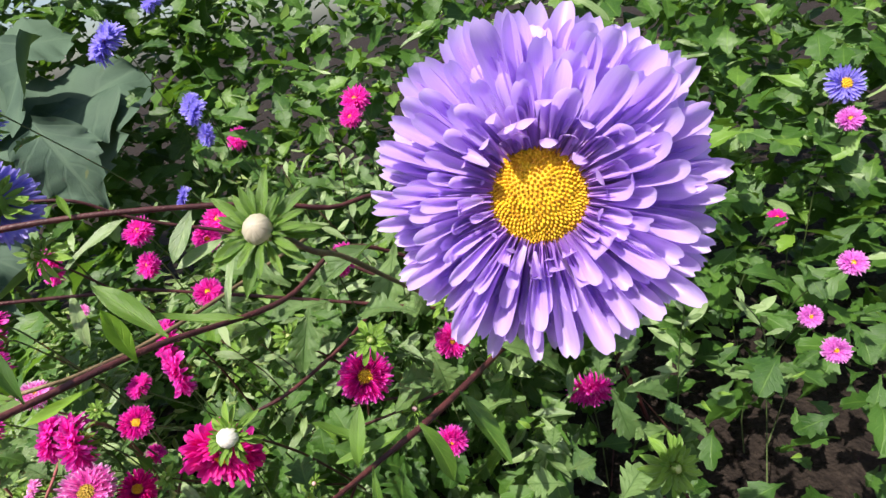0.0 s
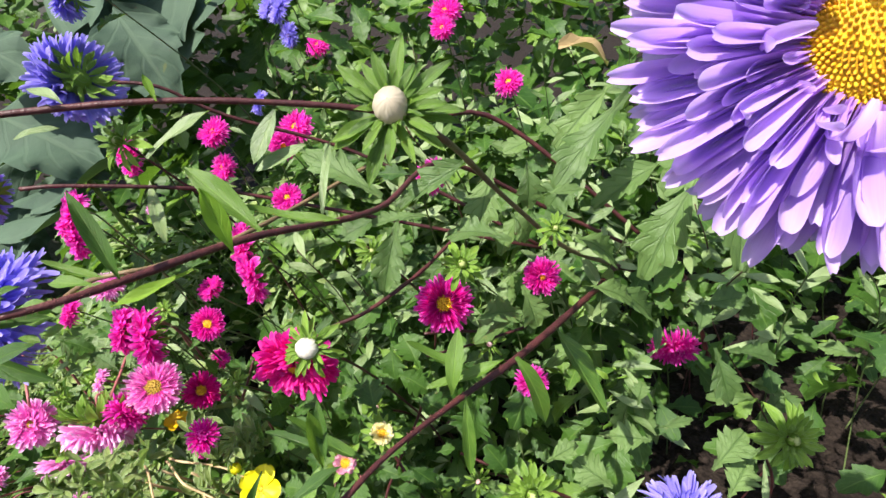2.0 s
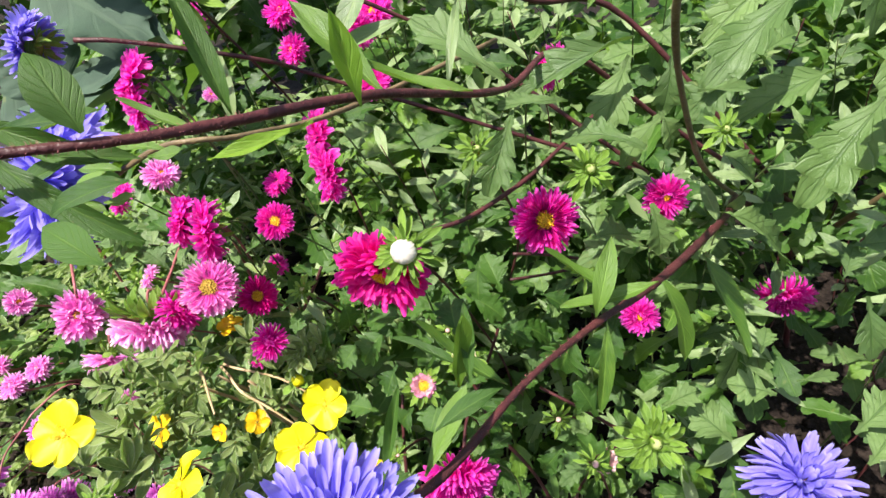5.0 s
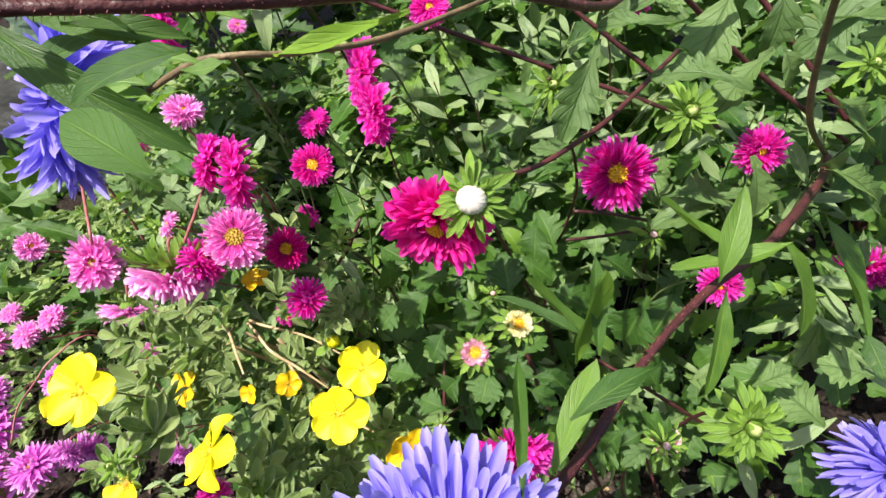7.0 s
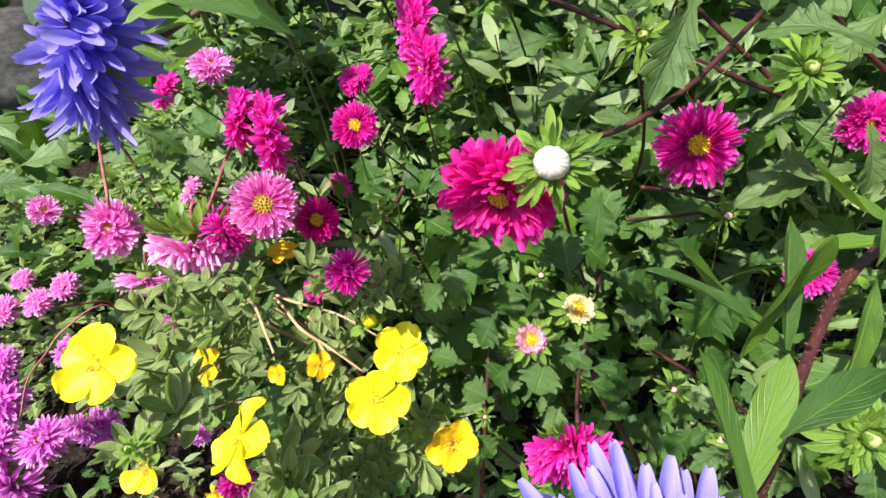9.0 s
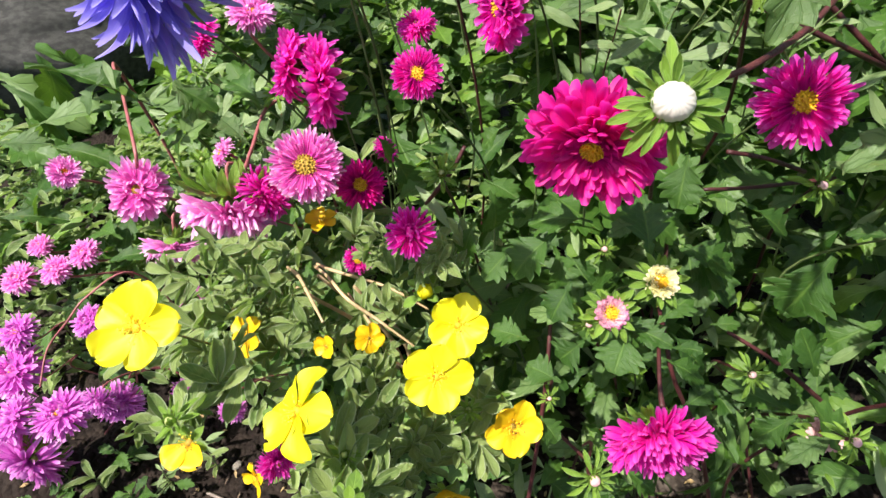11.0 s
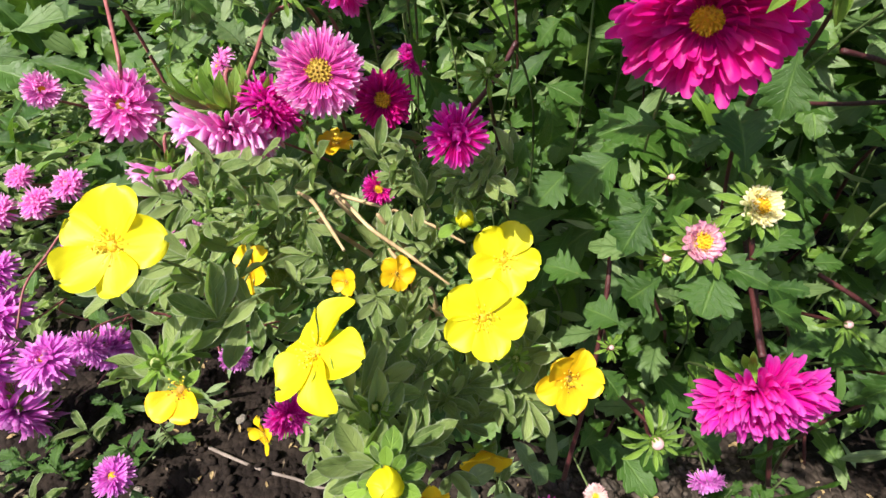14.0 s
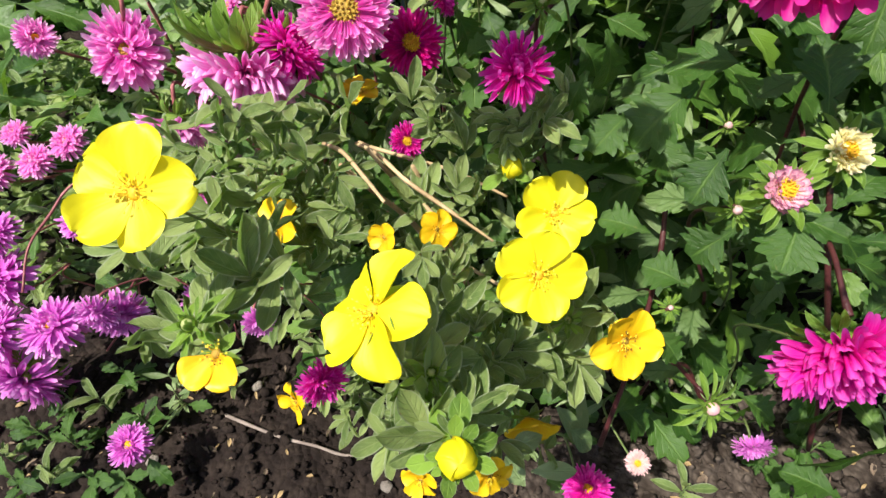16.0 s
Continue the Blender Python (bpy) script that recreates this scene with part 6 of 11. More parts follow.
aster_head(p, (-0.0273, 0.3310, 0.2281), (0.13, -0.66, 0.74), 0.0120, "palepink", "shut", 86, False, cup=26, ruff=2.0, back=-12)
grow(p, (-0.0273, 0.3310, 0.2281), (0.13, -0.66, 0.74), 0.0120, STEM_LEAFY, 0.0007, 3, TOOTHED, 0.04, seed=86)
p = plant("aster_bud", "small cream aster bud", "aster", (-0.1554, 0.3709, 0.0000), "asters in the bed")
bud_head(p, (-0.1463, 0.2884, 0.1843), (0.38, -0.78, 0.50), 0.0053, 87, "palepink", 2.3, 34)
grow(p, (-0.1463, 0.2884, 0.1843), (0.38, -0.78, 0.50), 0.0085, STEM_RED, 0.001, 3, TOOTHED_PALE, 0.03, seed=87)
p = plant("aster_bud", "tiny pink-tipped aster bud", "aster", (-0.1227, 0.5052, 0.0000), "asters in the bed")
bud_head(p, (-0.1648, 0.4152, 0.2669), (0.20, -0.56, 0.81), 0.0034, 88, "palepink", 2.6, 26)
grow(p, (-0.1648, 0.4152, 0.2669), (0.20, -0.56, 0.81), 0.0055, STEM_RED, 0.001, 3, TOOTHED_PALE, 0.03, seed=88)
p = plant("aster_bud", "small pink-tipped aster bud", "aster", (-0.0480, 0.4550, 0.0000), "asters in the bed")
bud_head(p, (-0.0629, 0.3625, 0.2293), (0.25, -0.70, 0.67), 0.0036, 89, "palepink", 2.8, 28)
grow(p, (-0.0629, 0.3625, 0.2293), (0.25, -0.70, 0.67), 0.0058, STEM_RED, 0.001, 3, TOOTHED_PALE, 0.03, seed=89)
p = plant("aster_bud", "small pink-tipped aster bud", "aster", (-0.1392, 0.4450, 0.0000), "asters in the bed")
bud_head(p, (-0.1681, 0.3284, 0.2817), (0.16, -0.78, 0.60), 0.0032, 90, "palepink", 2.6, 28)
grow(p, (-0.1681, 0.3284, 0.2817), (0.16, -0.78, 0.60), 0.0051, STEM_RED, 0.001, 2, TOOTHED_PALE, 0.03, seed=90)
p = plant("aster_bud", "tiny pink-tipped aster bud", "aster", (-0.1614, 0.4070, 0.0000), "asters in the bed")
bud_head(p, (-0.1825, 0.3032, 0.2377), (0.20, -0.56, 0.81), 0.0021, 91, "palepink", 2.6, 24)
grow(p, (-0.1825, 0.3032, 0.2377), (0.20, -0.56, 0.81), 0.0034, STEM_RED, 0.001, 3, TOOTHED_PALE, 0.03, seed=91)
p = plant("aster_bud", "small fading aster bud", "aster", (-0.0588, 0.5549, 0.0000), "asters in the bed")
bud_head(p, (-0.0483, 0.4343, 0.3287), (0.23, -0.64, 0.73), 0.0043, 92, "palepink", 2.4, 26)
grow(p, (-0.0483, 0.4343, 0.3287), (0.23, -0.64, 0.73), 0.0069, STEM_RED, 0.001, 2, TOOTHED_PALE, 0.03, seed=92)
p = plant("aster_bud", "large green aster bud of spreading bracts", "aster", (-0.0181, 0.3862, 0.0000), "asters in the bed")
bud_head(p, (-0.0083, 0.2731, 0.3345), (0.21, -0.77, 0.60), 0.0058, 93, "green", 2.3, 84)
grow(p, (-0.0083, 0.2731, 0.3345), (0.21, -0.77, 0.60), 0.0093, STEM_RED, 0.001, 4, TOOTHED_PALE, 0.03, seed=93)
p = plant("aster_bud", "large green aster bud of spreading bracts", "aster", (0.2043, 0.4402, 0.0000), "asters in the bed")
bud_head(p, (0.1588, 0.3119, 0.3471), (0.20, -0.79, 0.58), 0.0060, 94, "green", 2.4, 84)
grow(p, (0.1588, 0.3119, 0.3471), (0.20, -0.79, 0.58), 0.0096, STEM_RED, 0.001, 4, TOOTHED_PALE, 0.03, seed=94)
p = plant("aster_bud", "small green aster bud among leaves", "aster", (-0.1070, 0.5420, 0.0000), "asters in the bed")
bud_head(p, (-0.1247, 0.3927, 0.4562), (0.21, -0.77, 0.60), 0.0040, 95, "green", 3.0, 28)
grow(p, (-0.1247, 0.3927, 0.4562), (0.21, -0.77, 0.60), 0.0065, STEM_RED, 0.001, 3, TOOTHED_PALE, 0.03, seed=95)
p = plant("aster_bud", "yellowish green aster bud", "aster", (-0.3089, 0.6063, 0.0000), "asters in the bed")
bud_head(p, (-0.3359, 0.4319, 0.5503), (-0.10, -0.71, 0.69), 0.0065, 96, "green", 2.6, 34)
grow(p, (-0.3359, 0.4319, 0.5503), (-0.10, -0.71, 0.69), 0.0104, STEM_RED, 0.001, 2, TOOTHED_PALE, 0.03, seed=96)
p = plant("aster_bud", "small green aster bud among leaves", "aster", (-0.2465, 0.4861, 0.0000), "asters in the bed")
bud_head(p, (-0.2682, 0.3691, 0.3417), (0.23, -0.63, 0.74), 0.0037, 97, "green", 2.2, 24)
grow(p, (-0.2682, 0.3691, 0.3417), (0.23, -0.63, 0.74), 0.0060, STEM_RED, 0.001, 3, TOOTHED_PALE, 0.03, seed=97)
p = plant("aster_bud", "small pink aster bud", "aster", (0.0122, 0.4091, 0.0000), "asters in the bed")
bud_head(p, (-0.0366, 0.2965, 0.2724), (0.22, -0.68, 0.70), 0.0038, 98, "palepink", 2.2, 24)
grow(p, (-0.0366, 0.2965, 0.2724), (0.22, -0.68, 0.70), 0.0060, STEM_RED, 0.001, 2, TOOTHED_PALE, 0.03, seed=98)

# dark aster leaves near the soil and round the crimson bloom
low = plant("china_aster", "leafy china aster with maroon stems and dark toothed leaves", "aster", (-0.1200, 0.4600, 0.0000), "asters in the bed")
leaf(low, TOOTHED, (-0.1765, 0.3599, 0.3304), (-0.2116, 0.3531, 0.3419), 0.0238, (-0.05, -0.13, 0.99), 3)
leaf(low, TOOTHED, (-0.1424, 0.3625, 0.3114), (-0.1507, 0.3802, 0.3427), 0.0275, (0.03, -0.27, 0.96), 2)
leaf(low, TOOTHED, (-0.1133, 0.4391, 0.2590), (-0.0625, 0.4481, 0.2521), 0.0333, (0.16, -0.09, 0.98), 3)
leaf(low, TOOTHED, (-0.1958, 0.3613, 0.3182), (-0.2204, 0.3368, 0.3027), 0.0266, (0.21, -0.03, 0.98), 8)
leaf(low, TOOTHED, (-0.2445, 0.3783, 0.3353), (-0.2208, 0.3716, 0.3336), 0.0191, (0.40, -0.23, 0.89), 6)
leaf(low, TOOTHED, (-0.2387, 0.3733, 0.3316), (-0.2242, 0.3636, 0.3077), 0.0241, (0.35, -0.27, 0.90), 3)
leaf(low, TOOTHED, (-0.2368, 0.4035, 0.3608), (-0.2538, 0.3964, 0.3480), 0.0173, (0.13, -0.08, 0.99), 1)
leaf(low, TOOTHED, (-0.2633, 0.3823, 0.3373), (-0.2880, 0.4033, 0.3546), 0.0149, (0.30, -0.20, 0.93), 3)
leaf(low, TOOTHED, (-0.1310, 0.4063, 0.3536), (-0.1312, 0.3886, 0.3271), 0.0242, (-0.10, -0.20, 0.97), 10)
leaf(low, TOOTHED, (-0.0134, 0.4584, 0.2667), (-0.0335, 0.4229, 0.2265), 0.0338, (0.32, -0.19, 0.93), 0)
leaf(low, TOOTHED, (-0.1323, 0.3345, 0.2869), (-0.1183, 0.3486, 0.3019), 0.0197, (0.03, -0.13, 0.99), 1)
leaf(low, TOOTHED, (-0.1477, 0.3206, 0.2906), (-0.1522, 0.2988, 0.2809), 0.0262, (-0.06, -0.10, 0.99), 0)
leaf(low, TOOTHED, (-0.1262, 0.3193, 0.2763), (-0.1013, 0.3177, 0.2696), 0.0172, (0.11, -0.12, 0.99), 0)
leaf(low, TOOTHED, (-0.1222, 0.3276, 0.2774), (-0.1080, 0.3259, 0.2843), 0.0101, (0.01, -0.25, 0.97), 1)
leaf(low, TOOTHED, (-0.0970, 0.3655, 0.2627), (-0.0811, 0.3682, 0.2682), 0.0133, (0.08, -0.04, 1.00), 6)
leaf(low, TOOTHED, (-0.0344, 0.3677, 0.2318), (-0.0346, 0.3795, 0.2553), 0.0222, (-0.04, -0.10, 0.99), 1)
leaf(low, TOOTHED, (-0.0381, 0.3401, 0.2243), (-0.0625, 0.3257, 0.2134), 0.0189, (-0.13, -0.13, 0.98), 4)
leaf(low, TOOTHED, (-0.0602, 0.4754, 0.2673), (-0.0369, 0.4855, 0.2813), 0.0170, (0.32, -0.14, 0.94), 5)
leaf(low, TOOTHED, (-0.1816, 0.3312, 0.3093), (-0.1908, 0.3168, 0.2901), 0.0218, (-0.03, -0.16, 0.99), 10)
leaf(low, TOOTHED, (-0.1691, 0.3188, 0.2778), (-0.1832, 0.3117, 0.2625), 0.0226, (0.30, -0.26, 0.92), 5)
leaf(low, TOOTHED, (-0.1777, 0.3079, 0.2497), (-0.1991, 0.3118, 0.2565), 0.0203, (0.15, -0.31, 0.94), 7)
leaf(low, TOOTHED, (-0.2000, 0.3207, 0.2652), (-0.2225, 0.3200, 0.2725), 0.0188, (-0.12, -0.32, 0.94), 11)
leaf(low, TOOTHED, (-0.1112, 0.3063, 0.2550), (-0.0967, 0.3200, 0.2619), 0.0141, (-0.08, -0.19, 0.98), 10)
leaf(low, TOOTHED, (-0.1886, 0.2962, 0.2291), (-0.1711, 0.2869, 0.2235), 0.0174, (-0.01, -0.08, 1.00), 7)
leaf(low, TOOTHED, (-0.1308, 0.3121, 0.1692), (-0.1026, 0.3053, 0.1629), 0.0195, (0.35, -0.22, 0.91), 5)
leaf(low, TOOTHED, (-0.1758, 0.3419, 0.0700), (-0.1451, 0.3372, 0.0495), 0.0301, (0.17, -0.18, 0.97), 4)
leaf(low, TOOTHED, (-0.0910, 0.4407, 0.3046), (-0.1092, 0.4471, 0.3135), 0.0188, (0.08, -0.25, 0.96), 2)
leaf(low, TOOTHED, (-0.2425, 0.3524, 0.3223), (-0.2507, 0.3379, 0.3041), 0.0185, (-0.09, -0.36, 0.93), 8)
leaf(low, TOOTHED, (-0.2198, 0.3543, 0.3065), (-0.2340, 0.3370, 0.2925), 0.0206, (0.23, -0.19, 0.96), 4)
stem(low, [(-0.1315, 0.3497, 0.2860, 0.0014), (-0.1228, 0.3457, 0.2637, 0.0015), (-0.1115, 0.3382, 0.2369, 0.0015), (-0.0773, 0.3497, 0.1616, 0.0016), (-0.0420, 0.3511, 0.0607, 0.0018)], STEM_RED, 409, "stem")
stem(low, [(-0.1923, 0.3581, 0.2575, 0.0014), (-0.1883, 0.3353, 0.2323, 0.0014), (-0.1858, 0.3161, 0.1816, 0.0015), (-0.1856, 0.2978, 0.0880, 0.0017)], STEM_RED, 410, "stem")
stem(low, [(-0.0798, 0.3831, 0.2421, 0.0014), (-0.0486, 0.3801, 0.2275, 0.0014), (-0.0091, 0.3884, 0.1918, 0.0016), (0.0535, 0.4147, 0.1215, 0.0018)], STEM_RED, 411, "stem")
stem(low, [(-0.1107, 0.4388, 0.3115, 0.0013), (-0.0766, 0.4595, 0.3056, 0.0014), (-0.0176, 0.5005, 0.2967, 0.0016)], STEM_RED, 412, "stem")
stem(low, [(-0.1067, 0.4300, 0.3456, 0.0014), (-0.0815, 0.4445, 0.3364, 0.0014), (-0.0496, 0.4667, 0.3180, 0.0015)], STEM_RED, 413, "stem")
stem(low, [(-0.2600, 0.3924, 0.3481, 0.0013), (-0.2681, 0.3865, 0.3301, 0.0014), (-0.2881, 0.3924, 0.2988, 0.0014)], STEM_RED, 414, "stem")
stem(low, [(-0.1765, 0.3078, 0.1993, 0.0012), (-0.1519, 0.3067, 0.1742, 0.0012), (-0.1450, 0.2977, 0.1771, 0.0012)], STEM_RED, 415, "stem")
stem(low, [(-0.1485, 0.3451, 0.4213, 0.0014), (-0.1261, 0.3650, 0.4207, 0.0016), (-0.0968, 0.4145, 0.4210, 0.0017), (-0.0803, 0.4486, 0.4236, 0.0017), (-0.0430, 0.5424, 0.4257, 0.0020)], STEM_RED, 416, "stem")

# the yellow cinquefoil shrub
shrub = plant("cinquefoil_shrub", "low cinquefoil shrub with yellow flowers and tan twigs", "shrub", (-0.2900, 0.3700, 0.0000))
cinquefoil_head(shrub, (-0.3736, 0.2244, 0.3283), (0.12, -0.70, 0.71), 0.0209, 99)
cinquefoil_head(shrub, (-0.2863, 0.2140, 0.3122), (-0.62, -0.35, 0.70), 0.0204, 100, "yellow", -16)
cinquefoil_head(shrub, (-0.2433, 0.2759, 0.2720), (0.25, -0.70, 0.67), 0.0188, 101)
cinquefoil_head(shrub, (-0.2436, 0.3186, 0.2677), (0.23, -0.63, 0.74), 0.0185, 102)
cinquefoil_head(shrub, (-0.2000, 0.2830, 0.2313), (0.50, -0.66, 0.56), 0.0166, 103, "old")
cinquefoil_head(shrub, (-0.2352, 0.2564, 0.1827), (0.37, -0.93, -0.09), 0.0152, 104, "old", 25)
cinquefoil_head(shrub, (-0.3390, 0.1966, 0.2888), (0.09, -0.54, 0.84), 0.0140, 105, "old", 8, "", 3, 2.6)
cinquefoil_head(shrub, (-0.3452, 0.2232, 0.1978), (-0.47, -0.85, 0.22), 0.0106, 106, "old")
cinquefoil_head(shrub, (-0.3677, 0.2779, 0.2629), (-0.37, -0.67, 0.64), 0.0130, 107, "old")
cinquefoil_head(shrub, (-0.3802, 0.4014, 0.2583), (-0.18, -0.11, 0.98), 0.0126, 108, "old")
cinquefoil_head(shrub, (-0.2425, 0.1979, 0.2535), (0.60, -0.77, 0.20), 0.0087, 109, "old")
cinquefoil_head(shrub, (-0.2668, 0.1925, 0.2427), (-0.16, -0.94, 0.29), 0.0075, 110, "old")
cinquefoil_head(shrub, (-0.2954, 0.2991, 0.2605), (0.56, -0.61, 0.56), 0.0095, 111, "old")
cinquefoil_head(shrub, (-0.3152, 0.2824, 0.2660), (-0.18, -0.84, 0.51), 0.0072, 112, "old")
TWIGS = (
    [(-0.3750, 0.3400, 0.2640, 0.0012), (-0.3540, 0.3230, 0.2760, 0.0012), (-0.3330, 0.3020, 0.2840, 0.0011), (-0.3120, 0.2810, 0.2900, 0.0008)],
    [(-0.3600, 0.3500, 0.2600, 0.0012), (-0.3400, 0.3350, 0.2680, 0.0012), (-0.3180, 0.3190, 0.2690, 0.0012), (-0.2970, 0.3160, 0.2590, 0.0011), (-0.2700, 0.3090, 0.2500, 0.0007)],
    [(-0.3620, 0.3560, 0.2560, 0.0012), (-0.3470, 0.3530, 0.2560, 0.0012), (-0.3050, 0.3500, 0.2540, 0.0011), (-0.2700, 0.3380, 0.2540, 0.0007)],
)
for i, pts in enumerate(TWIGS):
    stem(shrub, pts, TWIG, 433 + i, "twig")
    CLEAR.extend((Vector(q[:3]), Vector((0.15, -0.65, 0.74)), 0.0005) for q in smooth_path(pts, 3))
stem(shrub, [(-0.3708, 0.3450, 0.2576, 0.0009), (-0.3640, 0.3000, 0.2560, 0.0008), (-0.3760, 0.2680, 0.2640, 0.0008), (-0.3831, 0.2414, 0.3033, 0.0006)], STEM_GREEN, 436, "twig")
stem(shrub, [(-0.3335, 0.3453, 0.2442, 0.0009), (-0.2953, 0.3120, 0.2476, 0.0012), (-0.2850, 0.3100, 0.2268, 0.0010), (-0.2206, 0.3005, 0.2080, 0.0008)], TWIG, 437, "twig")
stem(shrub, [(-0.3852, 0.3336, 0.2511, 0.0009), (-0.3677, 0.2719, 0.2623, 0.0008), (-0.3596, 0.2353, 0.2659, 0.0008), (-0.3564, 0.2095, 0.2602, 0.0006)], STEM_GREEN, 438, "twig")
stem(shrub, [(-0.3190, 0.2936, 0.2446, 0.0009), (-0.2762, 0.2408, 0.2706, 0.0008), (-0.2689, 0.2164, 0.2649, 0.0008), (-0.2627, 0.2006, 0.2685, 0.0006)], STEM_GREEN, 439, "twig")
stem(shrub, [(-0.2900, 0.3700, 0.0000, 0.0030), (-0.3146, 0.3670, 0.1700, 0.0020), (-0.3393, 0.3239, 0.2801, 0.0012)], TWIG, 440)
stem(shrub, [(-0.2900, 0.3700, 0.0000, 0.0030), (-0.3049, 0.3713, 0.1635, 0.0020), (-0.3197, 0.3326, 0.2670, 0.0012)], TWIG, 441)
stem(shrub, [(-0.2900, 0.3700, 0.0000, 0.0030), (-0.3205, 0.3623, 0.1673, 0.0020), (-0.3510, 0.3146, 0.2747, 0.0012)], TWIG, 442)
shrub_leaf(shrub, (-0.3952, 0.3195, 0.2765), (0.31, -0.07, 0.95), 0.0220, 0)
shrub_leaf(shrub, (-0.3417, 0.3285, 0.2883), (-0.03, -0.66, 0.75), 0.0267, 1)
shrub_leaf(shrub, (-0.3120, 0.3223, 0.2451), (0.28, -0.21, 0.94), 0.0256, 2)
shrub_leaf(shrub, (-0.3999, 0.2749, 0.2646), (0.13, -0.75, 0.65), 0.0273, 3)
shrub_leaf(shrub, (-0.3679, 0.2221, 0.2705), (0.73, -0.51, 0.46), 0.0258, 4)
shrub_leaf(shrub, (-0.3143, 0.2936, 0.2627), (0.68, -0.07, 0.73), 0.0216, 6)
shrub_leaf(shrub, (-0.3749, 0.3278, 0.2555), (0.82, -0.37, 0.43), 0.0240, 7)
shrub_leaf(shrub, (-0.3755, 0.3153, 0.2817), (-0.21, -0.29, 0.93), 0.0221, 8)
shrub_leaf(shrub, (-0.4057, 0.3032, 0.2562), (-0.45, -0.74, 0.51), 0.0267, 9)
shrub_leaf(shrub, (-0.3518, 0.3086, 0.2576), (-0.04, -0.27, 0.96), 0.0243, 10)
shrub_leaf(shrub, (-0.3382, 0.3240, 0.2673), (-0.54, -0.27, 0.80), 0.0278, 11)
shrub_leaf(shrub, (-0.2948, 0.3413, 0.2438), (0.47, -0.39, 0.79), 0.0235, 12)
shrub_leaf(shrub, (-0.4321, 0.2635, 0.2360), (0.55, -0.62, 0.56), 0.0226, 13)
shrub_leaf(shrub, (-0.3944, 0.2352, 0.2521), (0.05, -0.02, 1.00), 0.0245, 14)
shrub_leaf(shrub, (-0.3441, 0.2284, 0.2872), (0.63, -0.20, 0.75), 0.0246, 15)
shrub_leaf(shrub, (-0.3433, 0.2435, 0.2767), (0.04, -0.51, 0.86), 0.0264, 16)
shrub_leaf(shrub, (-0.2870, 0.2153, 0.2541), (0.15, -0.70, 0.70), 0.0184, 19)
shrub_leaf(shrub, (-0.2681, 0.2091, 0.2685), (0.73, -0.07, 0.68), 0.0222, 20)
shrub_leaf(shrub, (-0.2608, 0.2269, 0.2478), (0.75, -0.19, 0.64), 0.0179, 21)
shrub_leaf(shrub, (-0.2799, 0.2425, 0.2609), (0.80, -0.47, 0.36), 0.0229, 22)
shrub_leaf(shrub, (-0.2764, 0.2616, 0.2481), (-0.07, -0.70, 0.71), 0.0211, 23)
shrub_leaf(shrub, (-0.2565, 0.2629, 0.2546), (0.14, 0.15, 0.98), 0.0280, 24)
shrub_leaf(shrub, (-0.2694, 0.2821, 0.2582), (-0.51, -0.61, 0.60), 0.0265, 25)
shrub_leaf(shrub, (-0.2517, 0.2777, 0.2066), (0.47, -0.55, 0.69), 0.0247, 26)
shrub_leaf(shrub, (-0.2321, 0.2841, 0.2615), (0.44, -0.52, 0.73), 0.0276, 27)
shrub_leaf(shrub, (-0.2228, 0.2975, 0.2216), (-0.36, -0.66, 0.66), 0.0271, 28)
shrub_leaf(shrub, (-0.2298, 0.2846, 0.2065), (0.70, -0.05, 0.71), 0.0259, 29)
shrub_leaf(shrub, (-0.2815, 0.2058, 0.2478), (-0.29, -0.67, 0.69), 0.0182, 30)
shrub_leaf(shrub, (-0.2621, 0.1929, 0.2808), (0.58, -0.59, 0.57), 0.0218, 31)
shrub_leaf(shrub, (-0.2521, 0.2119, 0.2546), (-0.29, -0.51, 0.81), 0.0223, 32)
shrub_leaf(shrub, (-0.2475, 0.2649, 0.1902), (0.17, 0.11, 0.98), 0.0222, 33)
shrub_leaf(shrub, (-0.3746, 0.2505, 0.2766), (-0.04, -0.28, 0.96), 0.0273, 34)
shrub_leaf(shrub, (-0.3722, 0.2772, 0.2615), (0.33, -0.47, 0.82), 0.0236, 35)
shrub_leaf(shrub, (-0.3545, 0.2760, 0.2564), (0.39, -0.79, 0.48), 0.0260, 36)
shrub_leaf(shrub, (-0.4493, 0.2582, 0.2221), (0.38, 0.16, 0.91), 0.0274, 37)
shrub_leaf(shrub, (-0.4298, 0.2380, 0.2154), (0.62, -0.27, 0.74), 0.0217, 38)
shrub_leaf(shrub, (-0.3585, 0.2058, 0.2751), (-0.24, -0.01, 0.97), 0.0258, 39)
shrub_leaf(shrub, (-0.3295, 0.2705, 0.2663), (0.02, -0.69, 0.73), 0.0238, 41)
shrub_leaf(shrub, (-0.2895, 0.2718, 0.2707), (0.56, -0.59, 0.58), 0.0216, 42)
shrub_leaf(shrub, (-0.2788, 0.2963, 0.2631), (0.32, 0.03, 0.95), 0.0256, 43)
shrub_leaf(shrub, (-0.2133, 0.3054, 0.2246), (0.03, -0.87, 0.49), 0.0244, 44)
shrub_leaf(shrub, (-0.2776, 0.1881, 0.2396), (-0.39, -0.28, 0.87), 0.0187, 45)
shrub_leaf(shrub, (-0.2457, 0.2307, 0.2059), (-0.23, 0.00, 0.97), 0.0168, 46)
shrub_leaf(shrub, (-0.4453, 0.2592, 0.2451), (-0.17, -0.75, 0.64), 0.0240, 47)
shrub_leaf(shrub, (-0.4183, 0.2870, 0.2667), (0.69, -0.08, 0.72), 0.0259, 48)
